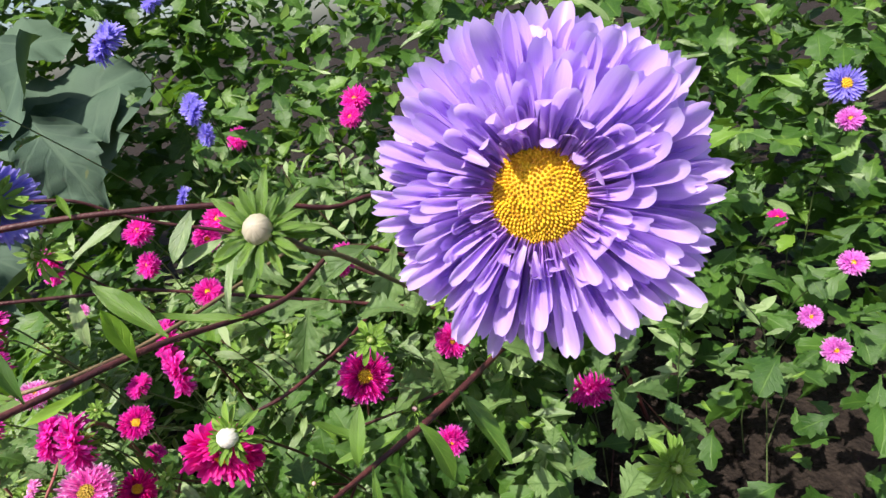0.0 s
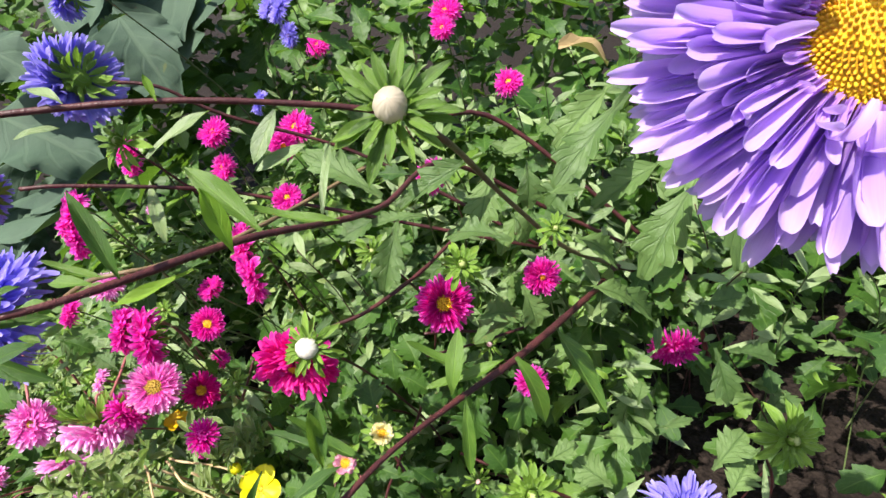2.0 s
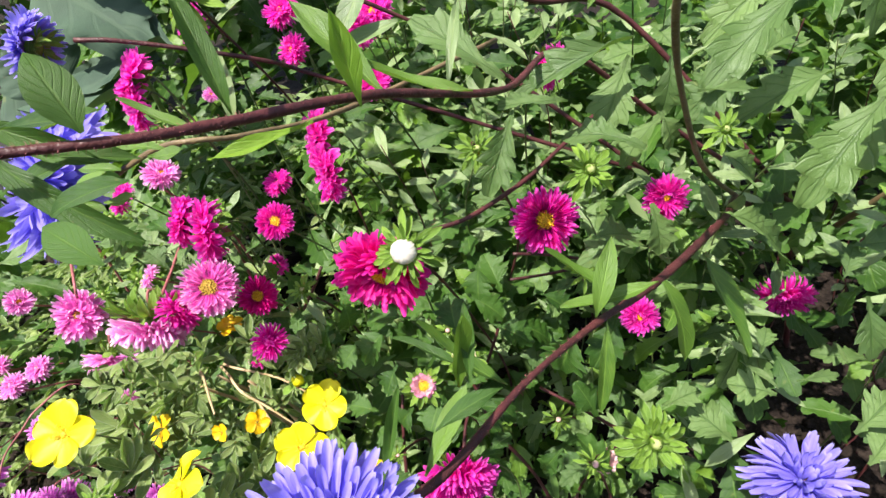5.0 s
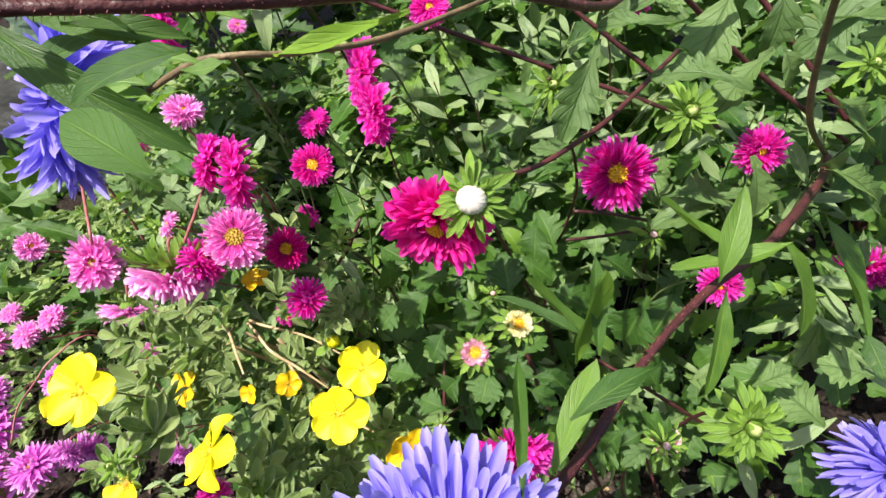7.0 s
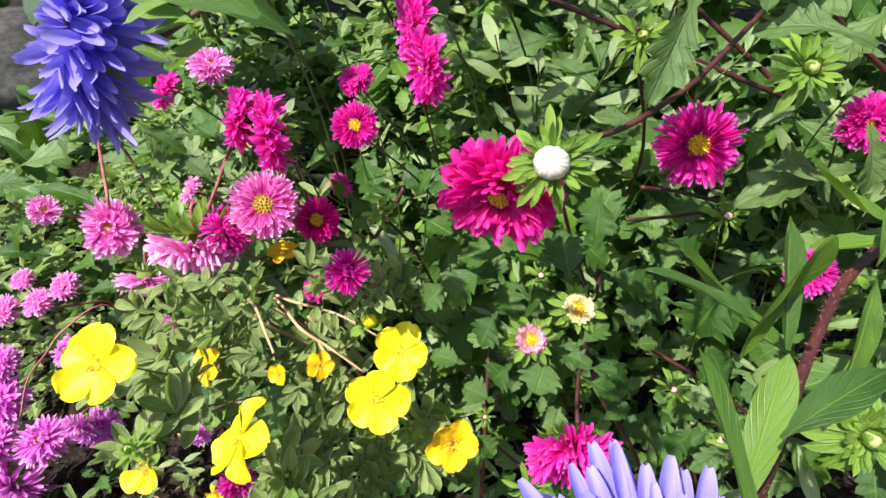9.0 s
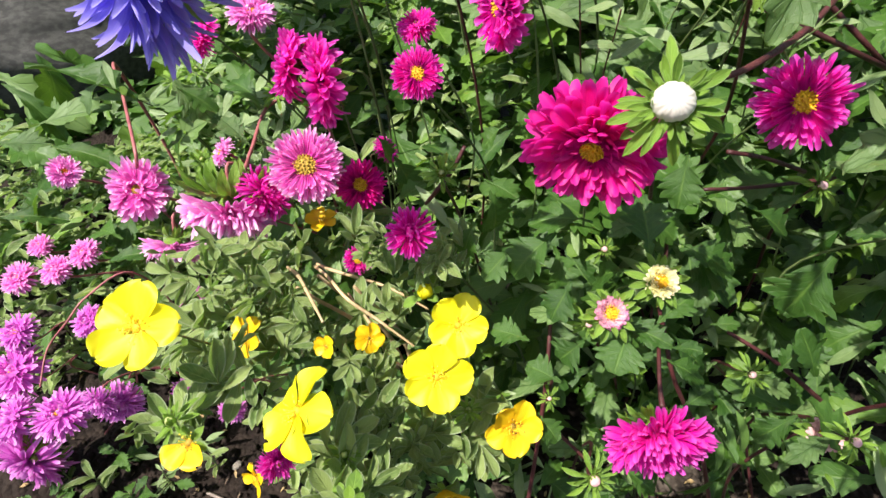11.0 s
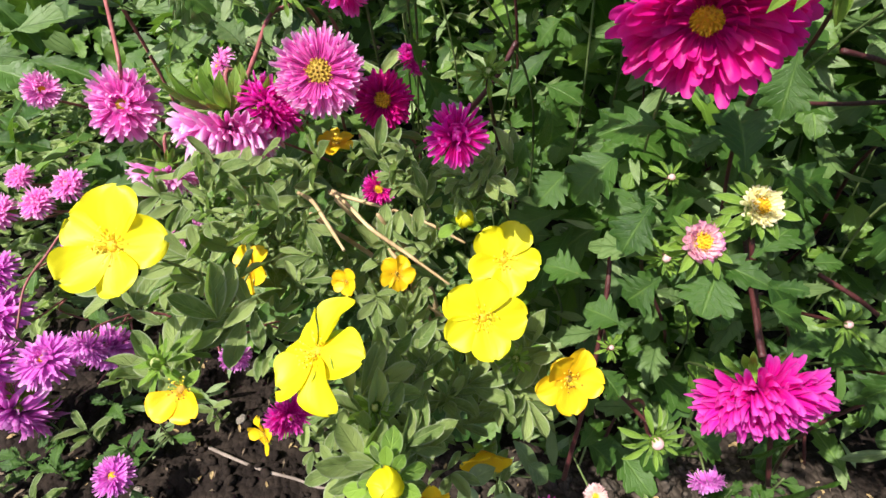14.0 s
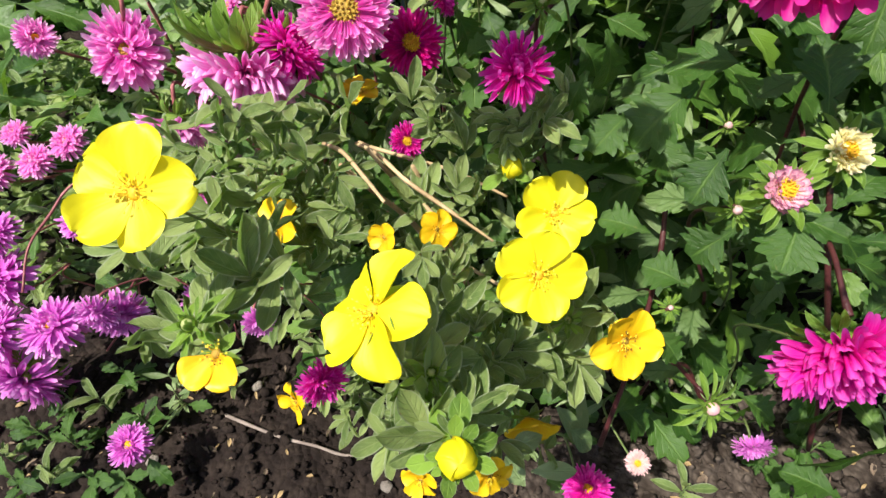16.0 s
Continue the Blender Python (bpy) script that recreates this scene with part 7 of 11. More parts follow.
shrub_leaf(shrub, (-0.3574, 0.3230, 0.2817), (0.03, -0.24, 0.97), 0.0269, 49)
shrub_leaf(shrub, (-0.3741, 0.3267, 0.2860), (-0.04, -0.01, 1.00), 0.0268, 50)
shrub_leaf(shrub, (-0.3231, 0.3359, 0.2797), (0.10, -0.05, 0.99), 0.0238, 51)
shrub_leaf(shrub, (-0.3074, 0.3415, 0.2607), (0.20, 0.16, 0.97), 0.0249, 52)
shrub_leaf(shrub, (-0.2712, 0.2373, 0.2517), (0.30, -0.60, 0.74), 0.0213, 55)
shrub_leaf(shrub, (-0.2600, 0.2646, 0.2072), (-0.27, -0.02, 0.96), 0.0202, 56)
shrub_leaf(shrub, (-0.2431, 0.2724, 0.2473), (0.45, 0.18, 0.87), 0.0232, 57)
shrub_leaf(shrub, (-0.2810, 0.2216, 0.2723), (0.22, 0.07, 0.97), 0.0253, 58)
shrub_leaf(shrub, (-0.4077, 0.2517, 0.2487), (-0.06, -0.25, 0.97), 0.0228, 59)
shrub_leaf(shrub, (-0.3164, 0.2262, 0.2048), (-0.33, -0.74, 0.59), 0.0182, 61)
shrub_leaf(shrub, (-0.2412, 0.2659, 0.1926), (0.70, -0.33, 0.63), 0.0108, 72)
shrub_leaf(shrub, (-0.2422, 0.2602, 0.1981), (0.87, -0.43, 0.24), 0.0130, 73)
shrub_leaf(shrub, (-0.3823, 0.3011, 0.2759), (-0.33, 0.02, 0.94), 0.0169, 76)
shrub_leaf(shrub, (-0.3779, 0.2126, 0.2538), (-0.02, -0.30, 0.95), 0.0175, 77)
shrub_leaf(shrub, (-0.3054, 0.2975, 0.2532), (0.06, -0.00, 1.00), 0.0126, 80)
shrub_leaf(shrub, (-0.2513, 0.2924, 0.1908), (0.56, -0.23, 0.79), 0.0143, 82)
shrub_leaf(shrub, (-0.2713, 0.3304, 0.2915), (-0.49, -0.81, 0.32), 0.0097, 84)
shrub_leaf(shrub, (-0.3757, 0.2130, 0.2543), (0.56, 0.35, 0.76), 0.0187, 86)
shrub_leaf(shrub, (-0.2520, 0.3297, 0.3147), (0.80, 0.01, 0.60), 0.0117, 87)
shrub_leaf(shrub, (-0.2792, 0.3009, 0.2492), (-0.23, -0.75, 0.61), 0.0101, 88)
shrub_leaf(shrub, (-0.2803, 0.2102, 0.2331), (0.37, 0.29, 0.88), 0.0137, 89)
shrub_leaf(shrub, (-0.2533, 0.2681, 0.2051), (-0.23, 0.06, 0.97), 0.0219, 94)
shrub_leaf(shrub, (-0.3527, 0.3280, 0.2603), (0.28, -0.48, 0.83), 0.0120, 95)
shrub_leaf(shrub, (-0.4076, 0.2493, 0.2314), (0.74, -0.38, 0.56), 0.0144, 97)
shrub_leaf(shrub, (-0.3200, 0.3386, 0.2648), (0.30, -0.11, 0.95), 0.0139, 99)
shrub_leaf(shrub, (-0.3853, 0.2946, 0.2406), (-0.28, -0.40, 0.87), 0.0150, 100)
shrub_leaf(shrub, (-0.3751, 0.2467, 0.2811), (-0.26, -0.59, 0.76), 0.0135, 101)
shrub_leaf(shrub, (-0.3101, 0.3393, 0.2825), (0.39, 0.33, 0.86), 0.0178, 104)
shrub_leaf(shrub, (-0.3715, 0.2405, 0.2805), (0.84, -0.29, 0.47), 0.0116, 105)
shrub_leaf(shrub, (-0.3502, 0.3044, 0.2402), (0.75, -0.39, 0.54), 0.0158, 110)
shrub_leaf(shrub, (-0.2817, 0.2871, 0.2434), (0.26, 0.06, 0.96), 0.0136, 111)
shrub_leaf(shrub, (-0.4065, 0.3474, 0.2748), (0.73, -0.17, 0.66), 0.0216, 112)
shrub_leaf(shrub, (-0.2617, 0.3587, 0.2677), (-0.01, -0.64, 0.77), 0.0124, 113)
shrub_leaf(shrub, (-0.3603, 0.3209, 0.2952), (-0.56, -0.63, 0.54), 0.0111, 114)
shrub_leaf(shrub, (-0.3459, 0.2601, 0.2549), (0.90, -0.28, 0.33), 0.0120, 116)
shrub_leaf(shrub, (-0.2413, 0.2666, 0.1548), (0.26, -0.48, 0.84), 0.0115, 117)
shrub_leaf(shrub, (-0.2356, 0.2806, 0.1905), (0.79, -0.31, 0.53), 0.0159, 118)
shrub_leaf(shrub, (-0.2607, 0.3500, 0.2838), (-0.50, -0.07, 0.86), 0.0199, 119)
shrub_leaf(shrub, (-0.2917, 0.2687, 0.2768), (0.17, -0.53, 0.83), 0.0142, 120)
shrub_leaf(shrub, (-0.2453, 0.2585, 0.1748), (0.06, 0.14, 0.99), 0.0138, 123)
shrub_leaf(shrub, (-0.2631, 0.3455, 0.3031), (0.12, -0.10, 0.99), 0.0219, 124)
shrub_leaf(shrub, (-0.3783, 0.2590, 0.2656), (0.60, -0.06, 0.80), 0.0191, 125)
shrub_leaf(shrub, (-0.2693, 0.2181, 0.2506), (-0.14, -0.70, 0.70), 0.0101, 126)
shrub_leaf(shrub, (-0.4511, 0.3340, 0.2709), (-0.57, -0.32, 0.76), 0.0107, 127)
shrub_leaf(shrub, (-0.2378, 0.2422, 0.1807), (-0.16, -0.14, 0.98), 0.0127, 130)
shrub_leaf(shrub, (-0.2649, 0.2499, 0.2073), (-0.38, -0.10, 0.92), 0.0146, 132)
shrub_leaf(shrub, (-0.4293, 0.3285, 0.2836), (-0.07, -0.90, 0.43), 0.0154, 133)
shrub_leaf(shrub, (-0.3616, 0.3038, 0.2464), (0.20, -0.22, 0.95), 0.0218, 134)
shrub_leaf(shrub, (-0.2541, 0.3349, 0.3056), (0.70, 0.16, 0.70), 0.0182, 137)
shrub_leaf(shrub, (-0.4282, 0.3285, 0.2606), (-0.57, -0.73, 0.39), 0.0146, 138)
shrub_leaf(shrub, (-0.2596, 0.2890, 0.1960), (0.69, -0.13, 0.71), 0.0208, 139)
shrub_leaf(shrub, (-0.4050, 0.3468, 0.2693), (0.66, 0.14, 0.74), 0.0152, 140)
shrub_leaf(shrub, (-0.3965, 0.2878, 0.2767), (-0.61, -0.45, 0.65), 0.0207, 141)
shrub_leaf(shrub, (-0.2935, 0.2879, 0.2472), (0.26, 0.30, 0.92), 0.0200, 143)
shrub_leaf(shrub, (-0.3751, 0.2402, 0.2721), (-0.48, -0.75, 0.46), 0.0143, 145)
shrub_leaf(shrub, (-0.3653, 0.2218, 0.2621), (0.73, 0.19, 0.66), 0.0157, 146)
shrub_leaf(shrub, (-0.3399, 0.2759, 0.2639), (0.58, 0.32, 0.75), 0.0175, 147)
shrub_leaf(shrub, (-0.3171, 0.3434, 0.2685), (-0.51, -0.63, 0.59), 0.0166, 148)
shrub_leaf(shrub, (-0.4240, 0.3035, 0.2535), (-0.05, 0.14, 0.99), 0.0111, 149)
shrub_leaf(shrub, (-0.3452, 0.3520, 0.2547), (-0.04, 0.16, 0.99), 0.0109, 152)
shrub_leaf(shrub, (-0.3501, 0.2346, 0.2698), (0.84, -0.24, 0.48), 0.0100, 153)
shrub_leaf(shrub, (-0.4310, 0.3039, 0.2413), (0.65, 0.15, 0.74), 0.0145, 154)
shrub_leaf(shrub, (-0.4253, 0.2960, 0.2674), (0.86, -0.32, 0.40), 0.0098, 156)
shrub_leaf(shrub, (-0.2615, 0.3413, 0.3090), (-0.53, -0.65, 0.55), 0.0117, 157)
shrub_leaf(shrub, (-0.2579, 0.3278, 0.3152), (0.91, -0.25, 0.32), 0.0100, 162)
shrub_leaf(shrub, (-0.3670, 0.2109, 0.2684), (0.20, 0.07, 0.98), 0.0204, 165)
shrub_leaf(shrub, (-0.2262, 0.2408, 0.1839), (-0.40, -0.17, 0.90), 0.0205, 168)
shrub_leaf(shrub, (-0.3503, 0.3321, 0.2993), (-0.63, -0.66, 0.40), 0.0211, 170)
shrub_leaf(shrub, (-0.2718, 0.2256, 0.2361), (-0.19, -0.11, 0.98), 0.0175, 171)
shrub_leaf(shrub, (-0.3147, 0.3667, 0.2642), (-0.54, -0.49, 0.68), 0.0179, 172)
shrub_leaf(shrub, (-0.2629, 0.2370, 0.2316), (-0.36, -0.12, 0.93), 0.0096, 173)
shrub_leaf(shrub, (-0.3704, 0.3084, 0.2429), (-0.43, -0.81, 0.40), 0.0099, 175)
shrub_leaf(shrub, (-0.3976, 0.2354, 0.2296), (-0.68, -0.46, 0.57), 0.0136, 176)
shrub_leaf(shrub, (-0.3650, 0.2734, 0.2700), (0.02, -0.71, 0.71), 0.0098, 177)
shrub_leaf(shrub, (-0.2567, 0.2008, 0.2621), (0.73, -0.42, 0.54), 0.0104, 179)
shrub_leaf(shrub, (-0.2225, 0.3014, 0.1927), (-0.55, -0.13, 0.82), 0.0160, 180)
shrub_leaf(shrub, (-0.4488, 0.3190, 0.2726), (-0.23, -0.42, 0.88), 0.0108, 183)
shrub_leaf(shrub, (-0.3711, 0.2368, 0.2715), (-0.42, -0.80, 0.42), 0.0148, 184)
shrub_leaf(shrub, (-0.4347, 0.3142, 0.2830), (-0.64, -0.21, 0.74), 0.0190, 185)
shrub_leaf(shrub, (-0.2552, 0.1910, 0.2943), (-0.05, -0.49, 0.87), 0.0099, 186)
shrub_leaf(shrub, (-0.2728, 0.3553, 0.2917), (0.22, 0.29, 0.93), 0.0098, 187)
shrub_leaf(shrub, (-0.2313, 0.2582, 0.1550), (0.22, -0.03, 0.97), 0.0153, 188)
shrub_leaf(shrub, (-0.3195, 0.2848, 0.2579), (0.10, 0.23, 0.97), 0.0190, 190)
shrub_leaf(shrub, (-0.3626, 0.2421, 0.2720), (0.73, -0.58, 0.35), 0.0109, 192)
shrub_leaf(shrub, (-0.3602, 0.2198, 0.2682), (0.08, 0.17, 0.98), 0.0146, 193)
shrub_leaf(shrub, (-0.2247, 0.2414, 0.1897), (0.90, -0.32, 0.29), 0.0213, 197)
shrub_leaf(shrub, (-0.2837, 0.3438, 0.2491), (0.30, -0.32, 0.90), 0.0171, 198)
shrub_leaf(shrub, (-0.3142, 0.3688, 0.2826), (0.32, 0.23, 0.92), 0.0160, 200)
shrub_leaf(shrub, (-0.3343, 0.3232, 0.2797), (0.88, -0.38, 0.27), 0.0207, 201)
shrub_leaf(shrub, (-0.4169, 0.2709, 0.2470), (-0.66, -0.48, 0.58), 0.0194, 202)
shrub_leaf(shrub, (-0.3619, 0.3045, 0.2811), (0.91, -0.30, 0.29), 0.0177, 203)
shrub_leaf(shrub, (-0.3146, 0.3253, 0.2513), (0.66, -0.51, 0.55), 0.0122, 204)
shrub_leaf(shrub, (-0.2597, 0.2535, 0.1915), (0.38, -0.13, 0.91), 0.0102, 207)
shrub_leaf(shrub, (-0.2787, 0.2974, 0.2646), (-0.22, 0.03, 0.98), 0.0155, 209)
shrub_leaf(shrub, (-0.3120, 0.3436, 0.2886), (-0.40, -0.44, 0.81), 0.0105, 210)
shrub_leaf(shrub, (-0.2852, 0.3698, 0.2695), (0.73, 0.01, 0.69), 0.0174, 214)
shrub_leaf(shrub, (-0.3770, 0.3011, 0.2860), (0.59, 0.31, 0.74), 0.0148, 215)
shrub_leaf(shrub, (-0.3134, 0.3603, 0.2674), (-0.53, -0.32, 0.78), 0.0171, 217)
shrub_leaf(shrub, (-0.3458, 0.2529, 0.2446), (0.92, -0.27, 0.27), 0.0149, 220)
shrub_leaf(shrub, (-0.2729, 0.3086, 0.2441), (0.67, -0.61, 0.43), 0.0129, 223)
shrub_leaf(shrub, (-0.3703, 0.3103, 0.2444), (0.92, -0.24, 0.30), 0.0180, 225)
shrub_leaf(shrub, (-0.2676, 0.2548, 0.2162), (-0.57, -0.08, 0.82), 0.0104, 227)
shrub_leaf(shrub, (-0.2794, 0.2001, 0.2546), (-0.00, -0.07, 1.00), 0.0174, 228)
shrub_leaf(shrub, (-0.3694, 0.2762, 0.2481), (0.72, -0.50, 0.49), 0.0178, 229)
shrub_leaf(shrub, (-0.3917, 0.3051, 0.2844), (0.56, 0.26, 0.79), 0.0116, 233)
shrub_leaf(shrub, (-0.2959, 0.3459, 0.2589), (-0.68, -0.36, 0.64), 0.0188, 234)
shrub_leaf(shrub, (-0.4109, 0.2579, 0.2432), (-0.23, -0.06, 0.97), 0.0168, 236)
shrub_leaf(shrub, (-0.2570, 0.2651, 0.2143), (0.50, 0.24, 0.83), 0.0146, 237)
shrub_leaf(shrub, (-0.2882, 0.3028, 0.2466), (-0.28, -0.46, 0.84), 0.0130, 238)
shrub_leaf(shrub, (-0.3586, 0.3300, 0.2623), (0.05, -0.58, 0.81), 0.0157, 241)
shrub_leaf(shrub, (-0.3846, 0.2246, 0.2432), (-0.08, -0.84, 0.53), 0.0216, 242)
shrub_leaf(shrub, (-0.3102, 0.3035, 0.2630), (0.43, -0.64, 0.63), 0.0207, 243)
shrub_leaf(shrub, (-0.2958, 0.3260, 0.2565), (-0.56, -0.70, 0.44), 0.0163, 244)
shrub_leaf(shrub, (-0.3686, 0.3034, 0.2563), (0.52, -0.59, 0.61), 0.0104, 248)
shrub_leaf(shrub, (-0.3417, 0.3465, 0.2569), (-0.07, -0.29, 0.96), 0.0205, 250)
shrub_leaf(shrub, (-0.3881, 0.2411, 0.2606), (0.57, -0.55, 0.61), 0.0121, 251)
shrub_leaf(shrub, (-0.3583, 0.2312, 0.2687), (0.57, 0.29, 0.76), 0.0185, 252)
shrub_leaf(shrub, (-0.2511, 0.3596, 0.2761), (0.82, -0.07, 0.57), 0.0134, 255)
shrub_leaf(shrub, (-0.4043, 0.3141, 0.2998), (0.07, -0.04, 1.00), 0.0208, 257)
shrub_leaf(shrub, (-0.3213, 0.3649, 0.2619), (0.56, 0.24, 0.79), 0.0207, 258)
shrub_leaf(shrub, (-0.2551, 0.2847, 0.2030), (-0.63, -0.02, 0.78), 0.0091, 259)
shrub_leaf(shrub, (-0.3391, 0.3070, 0.2463), (-0.33, -0.19, 0.93), 0.0094, 261)
shrub_leaf(shrub, (-0.2812, 0.2250, 0.2470), (0.51, 0.35, 0.78), 0.0207, 266)
shrub_leaf(shrub, (-0.3424, 0.3551, 0.2847), (-0.65, -0.40, 0.65), 0.0119, 270)
shrub_leaf(shrub, (-0.3224, 0.3308, 0.2738), (0.59, 0.02, 0.80), 0.0107, 271)
shrub_leaf(shrub, (-0.2468, 0.3449, 0.3070), (0.51, -0.02, 0.86), 0.0175, 272)
shrub_leaf(shrub, (-0.2610, 0.3443, 0.2903), (-0.43, -0.29, 0.85), 0.0150, 273)
shrub_leaf(shrub, (-0.2825, 0.2295, 0.2420), (-0.09, -0.27, 0.96), 0.0112, 274)
shrub_leaf(shrub, (-0.3187, 0.2370, 0.1941), (0.72, 0.21, 0.66), 0.0159, 276)
shrub_leaf(shrub, (-0.3292, 0.3598, 0.2845), (0.58, -0.34, 0.74), 0.0198, 278)
shrub_leaf(shrub, (-0.2580, 0.2178, 0.2533), (0.44, -0.08, 0.90), 0.0134, 279)
shrub_leaf(shrub, (-0.4044, 0.3360, 0.2682), (-0.35, -0.62, 0.70), 0.0123, 280)
shrub_leaf(shrub, (-0.2674, 0.3353, 0.2986), (0.53, 0.23, 0.82), 0.0098, 282)
shrub_leaf(shrub, (-0.2839, 0.3070, 0.2642), (0.89, -0.33, 0.33), 0.0219, 285)
shrub_leaf(shrub, (-0.3200, 0.2267, 0.1901), (-0.38, -0.88, 0.28), 0.0112, 287)
shrub_leaf(shrub, (-0.3203, 0.3272, 0.2871), (-0.00, -0.92, 0.38), 0.0130, 288)
shrub_leaf(shrub, (-0.3217, 0.3399, 0.2502), (-0.38, -0.60, 0.71), 0.0143, 289)
shrub_leaf(shrub, (-0.2740, 0.3505, 0.2932), (-0.57, -0.01, 0.82), 0.0162, 290)
shrub_leaf(shrub, (-0.2768, 0.2880, 0.2405), (0.68, -0.57, 0.47), 0.0115, 291)
shrub_leaf(shrub, (-0.4146, 0.3328, 0.2767), (0.80, -0.53, 0.29), 0.0202, 293)
shrub_leaf(shrub, (-0.4010, 0.2466, 0.2496), (-0.38, -0.65, 0.66), 0.0154, 294)
shrub_leaf(shrub, (-0.2810, 0.3271, 0.2648), (0.90, -0.14, 0.41), 0.0103, 295)
shrub_leaf(shrub, (-0.2252, 0.2533, 0.1869), (0.03, 0.15, 0.99), 0.0132, 296)
shrub_leaf(shrub, (-0.3787, 0.3249, 0.2986), (0.37, -0.21, 0.90), 0.0202, 297)
shrub_leaf(shrub, (-0.3534, 0.3076, 0.2588), (-0.57, -0.45, 0.69), 0.0180, 298)
shrub_leaf(shrub, (-0.3875, 0.2431, 0.2350), (0.64, -0.36, 0.68), 0.0174, 299)
shrub_leaf(shrub, (-0.4454, 0.3184, 0.2672), (0.47, 0.03, 0.88), 0.0163, 300)
shrub_leaf(shrub, (-0.3129, 0.2361, 0.2047), (-0.30, -0.01, 0.95), 0.0135, 302)
shrub_leaf(shrub, (-0.2873, 0.2316, 0.2219), (0.55, -0.60, 0.58), 0.0111, 303)
shrub_leaf(shrub, (-0.2668, 0.3101, 0.2715), (0.36, -0.35, 0.87), 0.0186, 304)
shrub_leaf(shrub, (-0.3866, 0.2480, 0.2491), (-0.52, -0.56, 0.65), 0.0141, 305)
shrub_leaf(shrub, (-0.4225, 0.2997, 0.2779), (0.40, -0.76, 0.52), 0.0172, 306)
shrub_leaf(shrub, (-0.3783, 0.3129, 0.2399), (0.64, -0.15, 0.75), 0.0124, 307)
shrub_leaf(shrub, (-0.2651, 0.2542, 0.2503), (-0.51, 0.04, 0.86), 0.0161, 309)
shrub_leaf(shrub, (-0.3529, 0.3466, 0.2653), (0.80, -0.23, 0.55), 0.0125, 310)
shrub_leaf(shrub, (-0.2201, 0.2703, 0.1811), (-0.26, 0.07, 0.96), 0.0188, 315)
shrub_leaf(shrub, (-0.2874, 0.3632, 0.2813), (-0.32, -0.85, 0.43), 0.0096, 321)
shrub_leaf(shrub, (-0.3369, 0.3133, 0.2368), (-0.01, -0.73, 0.69), 0.0111, 327)
shrub_leaf(shrub, (-0.2176, 0.2900, 0.1845), (-0.46, -0.50, 0.74), 0.0188, 328)
shrub_leaf(shrub, (-0.3099, 0.3191, 0.2586), (0.82, -0.48, 0.29), 0.0174, 329)
shrub_leaf(shrub, (-0.2829, 0.2771, 0.2510), (0.86, -0.13, 0.49), 0.0188, 330)
shrub_leaf(shrub, (-0.2684, 0.2411, 0.2477), (0.61, -0.29, 0.74), 0.0107, 331)
shrub_leaf(shrub, (-0.3419, 0.2956, 0.2641), (-0.37, -0.26, 0.89), 0.0173, 333)
shrub_leaf(shrub, (-0.2927, 0.3390, 0.2755), (0.70, 0.00, 0.72), 0.0186, 334)
shrub_leaf(shrub, (-0.3235, 0.2598, 0.2795), (0.47, 0.30, 0.83), 0.0183, 335)
shrub_leaf(shrub, (-0.3534, 0.3319, 0.2684), (-0.45, -0.83, 0.31), 0.0133, 339)
shrub_leaf(shrub, (-0.3550, 0.2514, 0.2842), (-0.36, 0.10, 0.93), 0.0177, 342)
shrub_leaf(shrub, (-0.4607, 0.3197, 0.2721), (0.53, 0.14, 0.84), 0.0184, 344)
shrub_leaf(shrub, (-0.3712, 0.2233, 0.2686), (-0.67, -0.32, 0.68), 0.0091, 345)
shrub_leaf(shrub, (-0.3670, 0.3083, 0.2332), (-0.14, -0.80, 0.59), 0.0178, 346)
shrub_leaf(shrub, (-0.2239, 0.2532, 0.1593), (-0.45, -0.76, 0.48), 0.0183, 348)
shrub_leaf(shrub, (-0.3776, 0.2421, 0.2444), (-0.37, -0.02, 0.93), 0.0109, 350)
shrub_leaf(shrub, (-0.3135, 0.3461, 0.2897), (-0.57, -0.71, 0.41), 0.0159, 351)
shrub_leaf(shrub, (-0.2563, 0.2744, 0.1716), (-0.42, 0.04, 0.91), 0.0145, 352)
shrub_leaf(shrub, (-0.3909, 0.2957, 0.2570), (-0.29, -0.10, 0.95), 0.0203, 354)
shrub_leaf(shrub, (-0.3223, 0.3668, 0.2727), (0.34, 0.32, 0.88), 0.0114, 355)
shrub_leaf(shrub, (-0.3303, 0.3190, 0.2712), (-0.10, -0.26, 0.96), 0.0123, 357)
shrub_leaf(shrub, (-0.3330, 0.3645, 0.2677), (-0.59, -0.03, 0.81), 0.0094, 360)
shrub_leaf(shrub, (-0.3822, 0.2923, 0.2488), (-0.56, -0.71, 0.43), 0.0197, 361)
shrub_leaf(shrub, (-0.2563, 0.3229, 0.3135), (-0.22, -0.60, 0.77), 0.0178, 362)
shrub_leaf(shrub, (-0.3707, 0.2958, 0.2761), (-0.61, -0.10, 0.78), 0.0202, 364)
shrub_leaf(shrub, (-0.3830, 0.3239, 0.2498), (-0.44, -0.54, 0.72), 0.0205, 365)
shrub_leaf(shrub, (-0.3825, 0.2545, 0.2593), (0.67, 0.23, 0.71), 0.0200, 367)
shrub_leaf(shrub, (-0.2574, 0.2092, 0.2659), (0.85, -0.32, 0.42), 0.0166, 369)
shrub_leaf(shrub, (-0.2282, 0.2916, 0.1838), (-0.50, -0.58, 0.64), 0.0163, 370)
shrub_leaf(shrub, (-0.2791, 0.3394, 0.2587), (0.49, 0.11, 0.87), 0.0123, 371)
